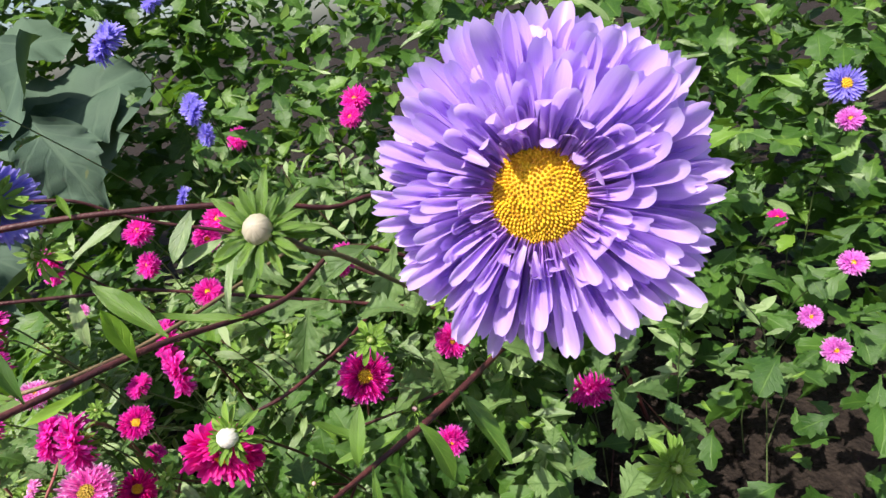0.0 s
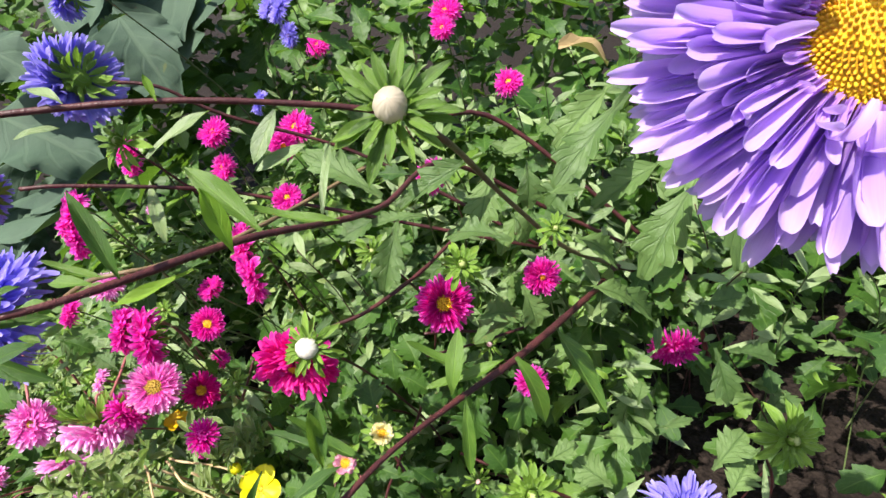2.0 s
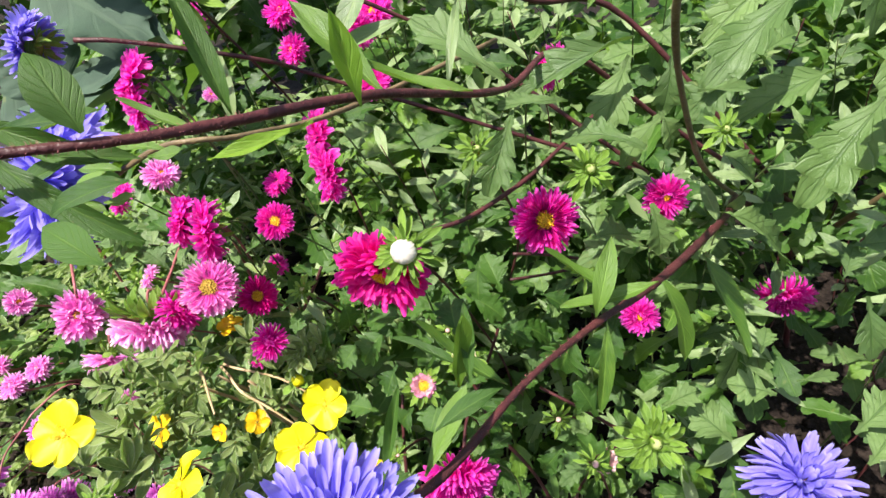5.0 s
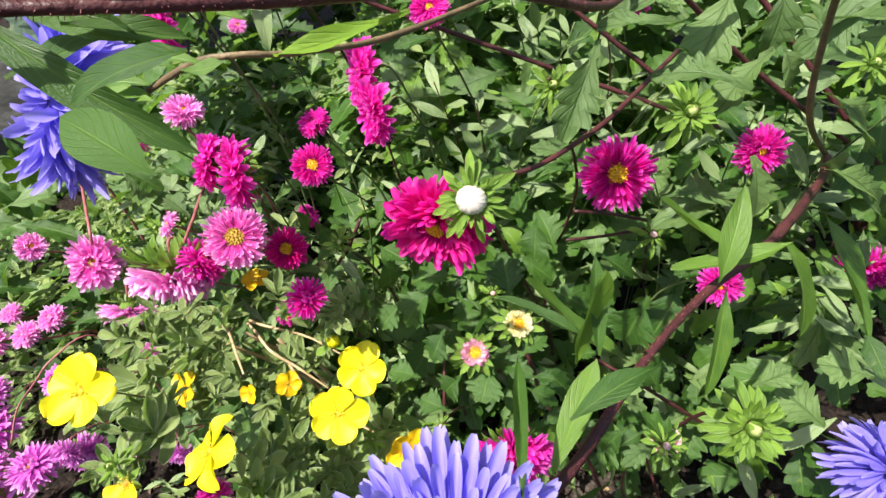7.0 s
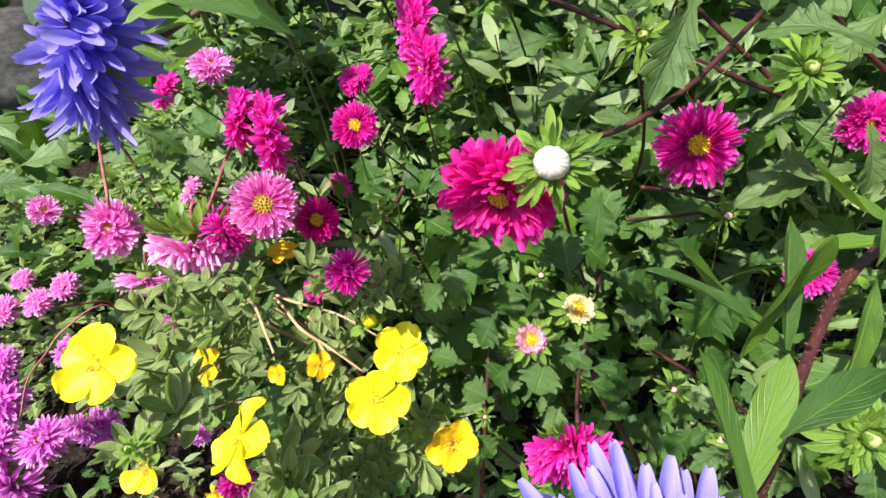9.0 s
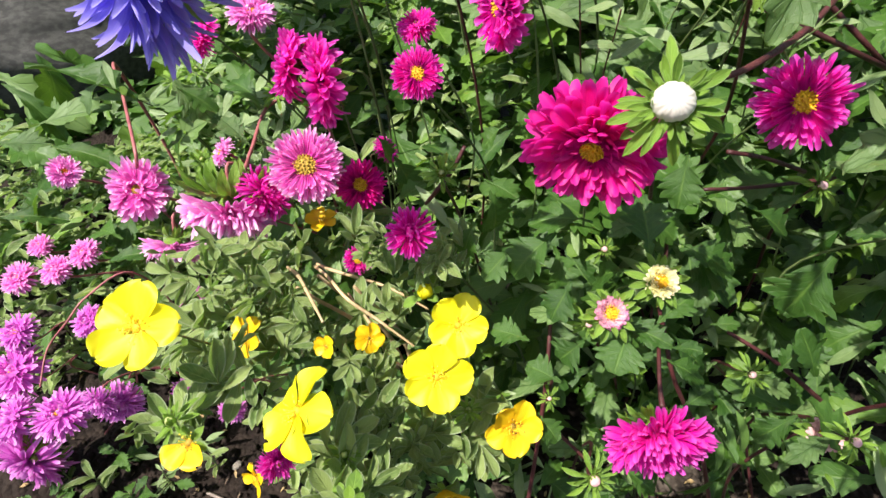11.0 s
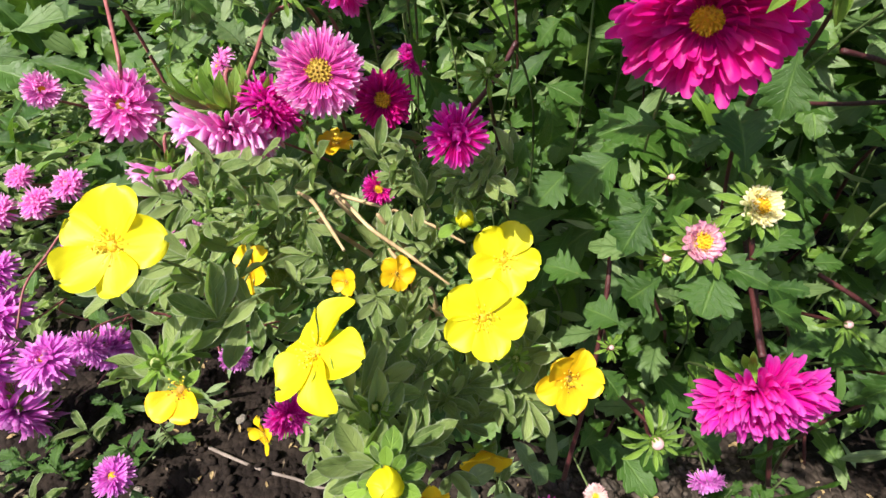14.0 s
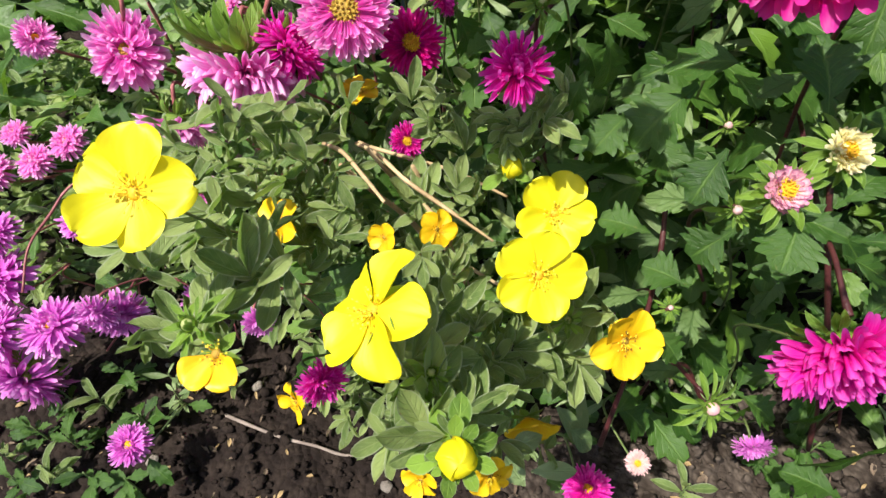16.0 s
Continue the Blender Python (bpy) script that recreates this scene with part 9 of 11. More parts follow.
p = plant("weed", "small low green weed on the soil", "weed", (-0.5985, 0.1657, 0.0000), "weeds on the soil")
leaf(p, SIMPLE_TOOTHED, (-0.5985, 0.1657, 0.0040), (-0.5951, 0.1476, 0.0146), 0.0092, (0, -0.2, 1), 4)
leaf(p, SIMPLE_TOOTHED, (-0.5985, 0.1657, 0.0070), (-0.6017, 0.1868, 0.0110), 0.0107, (0, -0.2, 1), 10)
leaf(p, SIMPLE_TOOTHED, (-0.5985, 0.1657, 0.0100), (-0.6108, 0.1733, 0.0197), 0.0072, (0, -0.2, 1), 8)
leaf(p, SIMPLE_TOOTHED, (-0.5985, 0.1657, 0.0130), (-0.5988, 0.1529, 0.0203), 0.0064, (0, -0.2, 1), 9)
leaf(p, SIMPLE_TOOTHED, (-0.5985, 0.1657, 0.0160), (-0.6103, 0.1638, 0.0201), 0.0060, (0, -0.2, 1), 1)
leaf(p, SIMPLE_TOOTHED, (-0.5985, 0.1657, 0.0190), (-0.5946, 0.1514, 0.0258), 0.0074, (0, -0.2, 1), 9)
leaf(p, SIMPLE_TOOTHED, (-0.5985, 0.1657, 0.0220), (-0.5758, 0.1646, 0.0346), 0.0114, (0, -0.2, 1), 2)
leaf(p, SIMPLE_TOOTHED, (-0.5985, 0.1657, 0.0250), (-0.5868, 0.1673, 0.0272), 0.0059, (0, -0.2, 1), 1)
leaf(p, SIMPLE_TOOTHED, (-0.5985, 0.1657, 0.0280), (-0.6200, 0.1708, 0.0420), 0.0110, (0, -0.2, 1), 9)
stem(p, [(-0.5985, 0.1657, 0.0, 0.0008), (-0.5985, 0.1657, 0.03, 0.0006)], STEM_GREEN, 6)
p = plant("weed", "small low green weed on the soil", "weed", (-0.0564, 0.3558, 0.0000), "weeds on the soil")
leaf(p, TOOTHED, (-0.0564, 0.3558, 0.0040), (-0.0489, 0.3619, 0.0078), 0.0049, (0, -0.2, 1), 11)
leaf(p, TOOTHED, (-0.0564, 0.3558, 0.0070), (-0.0513, 0.3662, 0.0122), 0.0058, (0, -0.2, 1), 4)
leaf(p, TOOTHED, (-0.0564, 0.3558, 0.0100), (-0.0417, 0.3422, 0.0167), 0.0100, (0, -0.2, 1), 9)
leaf(p, TOOTHED, (-0.0564, 0.3558, 0.0130), (-0.0585, 0.3457, 0.0140), 0.0051, (0, -0.2, 1), 11)
leaf(p, TOOTHED, (-0.0564, 0.3558, 0.0160), (-0.0471, 0.3661, 0.0200), 0.0070, (0, -0.2, 1), 2)
leaf(p, TOOTHED, (-0.0564, 0.3558, 0.0190), (-0.0461, 0.3675, 0.0266), 0.0078, (0, -0.2, 1), 7)
leaf(p, TOOTHED, (-0.0564, 0.3558, 0.0220), (-0.0721, 0.3465, 0.0273), 0.0091, (0, -0.2, 1), 6)
leaf(p, TOOTHED, (-0.0564, 0.3558, 0.0250), (-0.0762, 0.3452, 0.0395), 0.0112, (0, -0.2, 1), 11)
leaf(p, TOOTHED, (-0.0564, 0.3558, 0.0280), (-0.0745, 0.3481, 0.0399), 0.0098, (0, -0.2, 1), 11)
stem(p, [(-0.0564, 0.3558, 0.0, 0.0008), (-0.0564, 0.3558, 0.03, 0.0006)], STEM_GREEN, 8)
p = plant("weed", "small low green weed on the soil", "weed", (-0.1113, 0.3157, 0.0000), "weeds on the soil")
leaf(p, LEAFLET, (-0.1113, 0.3157, 0.0040), (-0.1019, 0.3016, 0.0077), 0.0054, (0, -0.2, 1), 10)
leaf(p, LEAFLET, (-0.1113, 0.3157, 0.0070), (-0.0910, 0.3084, 0.0196), 0.0069, (0, -0.2, 1), 4)
leaf(p, LEAFLET, (-0.1113, 0.3157, 0.0100), (-0.1349, 0.3158, 0.0188), 0.0075, (0, -0.2, 1), 8)
leaf(p, LEAFLET, (-0.1113, 0.3157, 0.0130), (-0.1143, 0.3276, 0.0175), 0.0039, (0, -0.2, 1), 2)
leaf(p, LEAFLET, (-0.1113, 0.3157, 0.0160), (-0.1028, 0.2990, 0.0176), 0.0060, (0, -0.2, 1), 6)
leaf(p, LEAFLET, (-0.1113, 0.3157, 0.0190), (-0.0897, 0.3201, 0.0268), 0.0071, (0, -0.2, 1), 4)
leaf(p, LEAFLET, (-0.1113, 0.3157, 0.0220), (-0.1224, 0.3317, 0.0305), 0.0062, (0, -0.2, 1), 2)
leaf(p, LEAFLET, (-0.1113, 0.3157, 0.0250), (-0.1068, 0.3076, 0.0303), 0.0029, (0, -0.2, 1), 7)
leaf(p, LEAFLET, (-0.1113, 0.3157, 0.0280), (-0.1209, 0.3105, 0.0354), 0.0035, (0, -0.2, 1), 6)
stem(p, [(-0.1113, 0.3157, 0.0, 0.0008), (-0.1113, 0.3157, 0.03, 0.0006)], STEM_GREEN, 9)
p = plant("weed", "small low green weed on the soil", "weed", (-0.0171, 0.3777, 0.0000), "weeds on the soil")
leaf(p, SIMPLE_TOOTHED, (-0.0171, 0.3777, 0.0040), (-0.0334, 0.3708, 0.0149), 0.0088, (0, -0.2, 1), 5)
leaf(p, SIMPLE_TOOTHED, (-0.0171, 0.3777, 0.0070), (-0.0075, 0.3776, 0.0110), 0.0048, (0, -0.2, 1), 10)
leaf(p, SIMPLE_TOOTHED, (-0.0171, 0.3777, 0.0100), (-0.0332, 0.3951, 0.0118), 0.0119, (0, -0.2, 1), 5)
leaf(p, SIMPLE_TOOTHED, (-0.0171, 0.3777, 0.0130), (-0.0266, 0.3646, 0.0149), 0.0081, (0, -0.2, 1), 3)
leaf(p, SIMPLE_TOOTHED, (-0.0171, 0.3777, 0.0160), (-0.0346, 0.3803, 0.0275), 0.0088, (0, -0.2, 1), 6)
leaf(p, SIMPLE_TOOTHED, (-0.0171, 0.3777, 0.0190), (-0.0301, 0.3907, 0.0195), 0.0092, (0, -0.2, 1), 2)
leaf(p, SIMPLE_TOOTHED, (-0.0171, 0.3777, 0.0220), (-0.0001, 0.3694, 0.0306), 0.0095, (0, -0.2, 1), 0)
leaf(p, SIMPLE_TOOTHED, (-0.0171, 0.3777, 0.0250), (-0.0049, 0.3802, 0.0282), 0.0062, (0, -0.2, 1), 5)
leaf(p, SIMPLE_TOOTHED, (-0.0171, 0.3777, 0.0280), (-0.0286, 0.3794, 0.0291), 0.0058, (0, -0.2, 1), 4)
stem(p, [(-0.0171, 0.3777, 0.0, 0.0008), (-0.0171, 0.3777, 0.03, 0.0006)], STEM_GREEN, 10)
p = plant("weed", "small low green weed on the soil", "weed", (-0.2315, 0.3149, 0.0000), "weeds on the soil")
leaf(p, LANCE, (-0.2315, 0.3149, 0.0040), (-0.2269, 0.2947, 0.0148), 0.0050, (0, -0.2, 1), 9)
leaf(p, LANCE, (-0.2315, 0.3149, 0.0070), (-0.2378, 0.3004, 0.0103), 0.0038, (0, -0.2, 1), 6)
leaf(p, LANCE, (-0.2315, 0.3149, 0.0100), (-0.2215, 0.3028, 0.0169), 0.0038, (0, -0.2, 1), 7)
leaf(p, LANCE, (-0.2315, 0.3149, 0.0130), (-0.2190, 0.3055, 0.0145), 0.0037, (0, -0.2, 1), 11)
leaf(p, LANCE, (-0.2315, 0.3149, 0.0160), (-0.2161, 0.3273, 0.0252), 0.0047, (0, -0.2, 1), 5)
leaf(p, LANCE, (-0.2315, 0.3149, 0.0190), (-0.2460, 0.3177, 0.0246), 0.0035, (0, -0.2, 1), 11)
leaf(p, LANCE, (-0.2315, 0.3149, 0.0220), (-0.2490, 0.3038, 0.0293), 0.0050, (0, -0.2, 1), 0)
leaf(p, LANCE, (-0.2315, 0.3149, 0.0250), (-0.2137, 0.3259, 0.0361), 0.0050, (0, -0.2, 1), 3)
leaf(p, LANCE, (-0.2315, 0.3149, 0.0280), (-0.2225, 0.3269, 0.0380), 0.0036, (0, -0.2, 1), 3)
stem(p, [(-0.2315, 0.3149, 0.0, 0.0008), (-0.2315, 0.3149, 0.03, 0.0006)], STEM_GREEN, 11)
p = plant("weed", "small low green weed on the soil", "weed", (-0.5842, 0.2404, 0.0000), "weeds on the soil")
leaf(p, LEAFLET, (-0.5842, 0.2404, 0.0040), (-0.5845, 0.2598, 0.0067), 0.0062, (0, -0.2, 1), 0)
leaf(p, LEAFLET, (-0.5842, 0.2404, 0.0070), (-0.5886, 0.2605, 0.0115), 0.0066, (0, -0.2, 1), 2)
leaf(p, LEAFLET, (-0.5842, 0.2404, 0.0100), (-0.5819, 0.2552, 0.0173), 0.0048, (0, -0.2, 1), 4)
leaf(p, LEAFLET, (-0.5842, 0.2404, 0.0130), (-0.5888, 0.2527, 0.0132), 0.0042, (0, -0.2, 1), 3)
leaf(p, LEAFLET, (-0.5842, 0.2404, 0.0160), (-0.5899, 0.2218, 0.0189), 0.0062, (0, -0.2, 1), 1)
leaf(p, LEAFLET, (-0.5842, 0.2404, 0.0190), (-0.5776, 0.2228, 0.0304), 0.0060, (0, -0.2, 1), 7)
leaf(p, LEAFLET, (-0.5842, 0.2404, 0.0220), (-0.5723, 0.2581, 0.0256), 0.0068, (0, -0.2, 1), 1)
leaf(p, LEAFLET, (-0.5842, 0.2404, 0.0250), (-0.6047, 0.2493, 0.0379), 0.0072, (0, -0.2, 1), 8)
leaf(p, LEAFLET, (-0.5842, 0.2404, 0.0280), (-0.5934, 0.2197, 0.0418), 0.0072, (0, -0.2, 1), 5)
stem(p, [(-0.5842, 0.2404, 0.0, 0.0008), (-0.5842, 0.2404, 0.03, 0.0006)], STEM_GREEN, 13)
p = plant("weed", "small low green weed on the soil", "weed", (-0.5405, 0.2379, 0.0000), "weeds on the soil")
leaf(p, SIMPLE_TOOTHED, (-0.5405, 0.2379, 0.0040), (-0.5541, 0.2257, 0.0100), 0.0091, (0, -0.2, 1), 3)
leaf(p, SIMPLE_TOOTHED, (-0.5405, 0.2379, 0.0070), (-0.5545, 0.2363, 0.0163), 0.0070, (0, -0.2, 1), 8)
leaf(p, SIMPLE_TOOTHED, (-0.5405, 0.2379, 0.0100), (-0.5398, 0.2502, 0.0162), 0.0062, (0, -0.2, 1), 9)
leaf(p, SIMPLE_TOOTHED, (-0.5405, 0.2379, 0.0130), (-0.5283, 0.2311, 0.0143), 0.0070, (0, -0.2, 1), 4)
leaf(p, SIMPLE_TOOTHED, (-0.5405, 0.2379, 0.0160), (-0.5281, 0.2440, 0.0215), 0.0069, (0, -0.2, 1), 10)
leaf(p, SIMPLE_TOOTHED, (-0.5405, 0.2379, 0.0190), (-0.5390, 0.2558, 0.0295), 0.0090, (0, -0.2, 1), 5)
leaf(p, SIMPLE_TOOTHED, (-0.5405, 0.2379, 0.0220), (-0.5571, 0.2501, 0.0237), 0.0103, (0, -0.2, 1), 6)
leaf(p, SIMPLE_TOOTHED, (-0.5405, 0.2379, 0.0250), (-0.5506, 0.2174, 0.0387), 0.0114, (0, -0.2, 1), 6)
leaf(p, SIMPLE_TOOTHED, (-0.5405, 0.2379, 0.0280), (-0.5538, 0.2285, 0.0343), 0.0082, (0, -0.2, 1), 3)
stem(p, [(-0.5405, 0.2379, 0.0, 0.0008), (-0.5405, 0.2379, 0.03, 0.0006)], STEM_GREEN, 14)
p = plant("weed", "small low green weed on the soil", "weed", (-0.6175, 0.2033, 0.0000), "weeds on the soil")
leaf(p, TOOTHED, (-0.6175, 0.2033, 0.0040), (-0.6311, 0.1846, 0.0125), 0.0115, (0, -0.2, 1), 10)
leaf(p, TOOTHED, (-0.6175, 0.2033, 0.0070), (-0.6117, 0.2124, 0.0140), 0.0054, (0, -0.2, 1), 8)
leaf(p, TOOTHED, (-0.6175, 0.2033, 0.0100), (-0.6134, 0.1924, 0.0127), 0.0058, (0, -0.2, 1), 4)
leaf(p, TOOTHED, (-0.6175, 0.2033, 0.0130), (-0.6388, 0.1939, 0.0232), 0.0116, (0, -0.2, 1), 7)
leaf(p, TOOTHED, (-0.6175, 0.2033, 0.0160), (-0.6302, 0.1988, 0.0231), 0.0067, (0, -0.2, 1), 5)
leaf(p, TOOTHED, (-0.6175, 0.2033, 0.0190), (-0.6234, 0.2111, 0.0218), 0.0049, (0, -0.2, 1), 4)
leaf(p, TOOTHED, (-0.6175, 0.2033, 0.0220), (-0.6060, 0.2087, 0.0294), 0.0063, (0, -0.2, 1), 11)
leaf(p, TOOTHED, (-0.6175, 0.2033, 0.0250), (-0.6306, 0.2056, 0.0338), 0.0066, (0, -0.2, 1), 7)
leaf(p, TOOTHED, (-0.6175, 0.2033, 0.0280), (-0.6355, 0.1977, 0.0363), 0.0094, (0, -0.2, 1), 4)
stem(p, [(-0.6175, 0.2033, 0.0, 0.0008), (-0.6175, 0.2033, 0.03, 0.0006)], STEM_GREEN, 16)
p = plant("weed", "small low green weed on the soil", "weed", (-0.6299, 0.1793, 0.0000), "weeds on the soil")
leaf(p, LEAFLET, (-0.6299, 0.1793, 0.0040), (-0.6163, 0.1855, 0.0097), 0.0048, (0, -0.2, 1), 2)
leaf(p, LEAFLET, (-0.6299, 0.1793, 0.0070), (-0.6234, 0.1942, 0.0135), 0.0052, (0, -0.2, 1), 11)
leaf(p, LEAFLET, (-0.6299, 0.1793, 0.0100), (-0.6255, 0.1913, 0.0134), 0.0041, (0, -0.2, 1), 8)
leaf(p, LEAFLET, (-0.6299, 0.1793, 0.0130), (-0.6362, 0.1881, 0.0169), 0.0035, (0, -0.2, 1), 9)
leaf(p, LEAFLET, (-0.6299, 0.1793, 0.0160), (-0.6198, 0.1819, 0.0213), 0.0033, (0, -0.2, 1), 4)
leaf(p, LEAFLET, (-0.6299, 0.1793, 0.0190), (-0.6349, 0.1887, 0.0204), 0.0034, (0, -0.2, 1), 7)
leaf(p, LEAFLET, (-0.6299, 0.1793, 0.0220), (-0.6439, 0.1865, 0.0296), 0.0050, (0, -0.2, 1), 2)
leaf(p, LEAFLET, (-0.6299, 0.1793, 0.0250), (-0.6192, 0.1812, 0.0284), 0.0035, (0, -0.2, 1), 5)
leaf(p, LEAFLET, (-0.6299, 0.1793, 0.0280), (-0.6409, 0.1595, 0.0347), 0.0073, (0, -0.2, 1), 1)
stem(p, [(-0.6299, 0.1793, 0.0, 0.0008), (-0.6299, 0.1793, 0.03, 0.0006)], STEM_GREEN, 17)
p = plant("weed", "small low green weed on the soil", "weed", (-0.5493, 0.1859, 0.0000), "weeds on the soil")
leaf(p, SIMPLE_TOOTHED, (-0.5493, 0.1859, 0.0040), (-0.5459, 0.1702, 0.0116), 0.0080, (0, -0.2, 1), 6)
leaf(p, SIMPLE_TOOTHED, (-0.5493, 0.1859, 0.0070), (-0.5391, 0.1679, 0.0174), 0.0103, (0, -0.2, 1), 3)
leaf(p, SIMPLE_TOOTHED, (-0.5493, 0.1859, 0.0100), (-0.5617, 0.1904, 0.0152), 0.0066, (0, -0.2, 1), 10)
leaf(p, SIMPLE_TOOTHED, (-0.5493, 0.1859, 0.0130), (-0.5377, 0.1664, 0.0164), 0.0113, (0, -0.2, 1), 8)
leaf(p, SIMPLE_TOOTHED, (-0.5493, 0.1859, 0.0160), (-0.5270, 0.1860, 0.0314), 0.0112, (0, -0.2, 1), 5)
leaf(p, SIMPLE_TOOTHED, (-0.5493, 0.1859, 0.0190), (-0.5395, 0.1918, 0.0216), 0.0057, (0, -0.2, 1), 6)
leaf(p, SIMPLE_TOOTHED, (-0.5493, 0.1859, 0.0220), (-0.5367, 0.1810, 0.0241), 0.0068, (0, -0.2, 1), 0)
leaf(p, SIMPLE_TOOTHED, (-0.5493, 0.1859, 0.0250), (-0.5682, 0.1736, 0.0285), 0.0113, (0, -0.2, 1), 2)
leaf(p, SIMPLE_TOOTHED, (-0.5493, 0.1859, 0.0280), (-0.5595, 0.1730, 0.0380), 0.0082, (0, -0.2, 1), 8)
stem(p, [(-0.5493, 0.1859, 0.0, 0.0008), (-0.5493, 0.1859, 0.03, 0.0006)], STEM_GREEN, 18)
p = plant("weed", "small low green weed on the soil", "weed", (-0.5158, 0.1919, 0.0000), "weeds on the soil")
leaf(p, SIMPLE_TOOTHED, (-0.5158, 0.1919, 0.0040), (-0.5030, 0.1797, 0.0065), 0.0089, (0, -0.2, 1), 0)
leaf(p, SIMPLE_TOOTHED, (-0.5158, 0.1919, 0.0070), (-0.5197, 0.1817, 0.0118), 0.0055, (0, -0.2, 1), 0)
leaf(p, SIMPLE_TOOTHED, (-0.5158, 0.1919, 0.0100), (-0.4995, 0.1778, 0.0184), 0.0108, (0, -0.2, 1), 10)
leaf(p, SIMPLE_TOOTHED, (-0.5158, 0.1919, 0.0130), (-0.5131, 0.2063, 0.0188), 0.0073, (0, -0.2, 1), 3)
leaf(p, SIMPLE_TOOTHED, (-0.5158, 0.1919, 0.0160), (-0.5361, 0.1933, 0.0218), 0.0102, (0, -0.2, 1), 8)
leaf(p, SIMPLE_TOOTHED, (-0.5158, 0.1919, 0.0190), (-0.5350, 0.1811, 0.0266), 0.0110, (0, -0.2, 1), 11)
leaf(p, SIMPLE_TOOTHED, (-0.5158, 0.1919, 0.0220), (-0.5110, 0.1708, 0.0300), 0.0108, (0, -0.2, 1), 6)
leaf(p, SIMPLE_TOOTHED, (-0.5158, 0.1919, 0.0250), (-0.5034, 0.1811, 0.0293), 0.0082, (0, -0.2, 1), 10)
leaf(p, SIMPLE_TOOTHED, (-0.5158, 0.1919, 0.0280), (-0.5001, 0.1984, 0.0384), 0.0085, (0, -0.2, 1), 10)
stem(p, [(-0.5158, 0.1919, 0.0, 0.0008), (-0.5158, 0.1919, 0.03, 0.0006)], STEM_GREEN, 22)
p = plant("weed", "small low green weed on the soil", "weed", (-0.5400, 0.2770, 0.0000), "weeds on the soil")
leaf(p, LANCE, (-0.5400, 0.2770, 0.0040), (-0.5360, 0.2888, 0.0054), 0.0030, (0, -0.2, 1), 6)
leaf(p, LANCE, (-0.5400, 0.2770, 0.0070), (-0.5453, 0.2888, 0.0101), 0.0031, (0, -0.2, 1), 8)
leaf(p, LANCE, (-0.5400, 0.2770, 0.0100), (-0.5266, 0.2779, 0.0140), 0.0032, (0, -0.2, 1), 8)
leaf(p, LANCE, (-0.5400, 0.2770, 0.0130), (-0.5412, 0.2932, 0.0137), 0.0039, (0, -0.2, 1), 9)
leaf(p, LANCE, (-0.5400, 0.2770, 0.0160), (-0.5377, 0.2944, 0.0181), 0.0042, (0, -0.2, 1), 2)
leaf(p, LANCE, (-0.5400, 0.2770, 0.0190), (-0.5322, 0.2687, 0.0208), 0.0027, (0, -0.2, 1), 0)
leaf(p, LANCE, (-0.5400, 0.2770, 0.0220), (-0.5222, 0.2713, 0.0295), 0.0045, (0, -0.2, 1), 3)
leaf(p, LANCE, (-0.5400, 0.2770, 0.0250), (-0.5605, 0.2682, 0.0270), 0.0053, (0, -0.2, 1), 4)
leaf(p, LANCE, (-0.5400, 0.2770, 0.0280), (-0.5431, 0.2878, 0.0318), 0.0027, (0, -0.2, 1), 5)
stem(p, [(-0.5400, 0.2770, 0.0, 0.0008), (-0.5400, 0.2770, 0.03, 0.0006)], STEM_GREEN, 23)
p = plant("weed", "small low green weed on the soil", "weed", (-0.6170, 0.2357, 0.0000), "weeds on the soil")
leaf(p, TOOTHED, (-0.6170, 0.2357, 0.0040), (-0.6061, 0.2212, 0.0105), 0.0091, (0, -0.2, 1), 4)
leaf(p, TOOTHED, (-0.6170, 0.2357, 0.0070), (-0.6140, 0.2172, 0.0168), 0.0094, (0, -0.2, 1), 10)
leaf(p, TOOTHED, (-0.6170, 0.2357, 0.0100), (-0.6080, 0.2191, 0.0107), 0.0094, (0, -0.2, 1), 1)
leaf(p, TOOTHED, (-0.6170, 0.2357, 0.0130), (-0.6251, 0.2474, 0.0157), 0.0071, (0, -0.2, 1), 10)
leaf(p, TOOTHED, (-0.6170, 0.2357, 0.0160), (-0.6038, 0.2241, 0.0268), 0.0088, (0, -0.2, 1), 10)
leaf(p, TOOTHED, (-0.6170, 0.2357, 0.0190), (-0.6232, 0.2164, 0.0191), 0.0102, (0, -0.2, 1), 7)
leaf(p, TOOTHED, (-0.6170, 0.2357, 0.0220), (-0.6312, 0.2386, 0.0243), 0.0073, (0, -0.2, 1), 0)
leaf(p, TOOTHED, (-0.6170, 0.2357, 0.0250), (-0.6291, 0.2505, 0.0295), 0.0096, (0, -0.2, 1), 8)
leaf(p, TOOTHED, (-0.6170, 0.2357, 0.0280), (-0.6280, 0.2427, 0.0319), 0.0065, (0, -0.2, 1), 1)
stem(p, [(-0.6170, 0.2357, 0.0, 0.0008), (-0.6170, 0.2357, 0.03, 0.0006)], STEM_GREEN, 24)
p = plant("weed", "small low green weed on the soil", "weed", (-0.1869, 0.2962, 0.0000), "weeds on the soil")
leaf(p, LEAFLET, (-0.1869, 0.2962, 0.0040), (-0.1850, 0.3079, 0.0084), 0.0038, (0, -0.2, 1), 0)
leaf(p, LEAFLET, (-0.1869, 0.2962, 0.0070), (-0.1987, 0.3003, 0.0142), 0.0040, (0, -0.2, 1), 4)
leaf(p, LEAFLET, (-0.1869, 0.2962, 0.0100), (-0.1945, 0.3011, 0.0127), 0.0029, (0, -0.2, 1), 0)
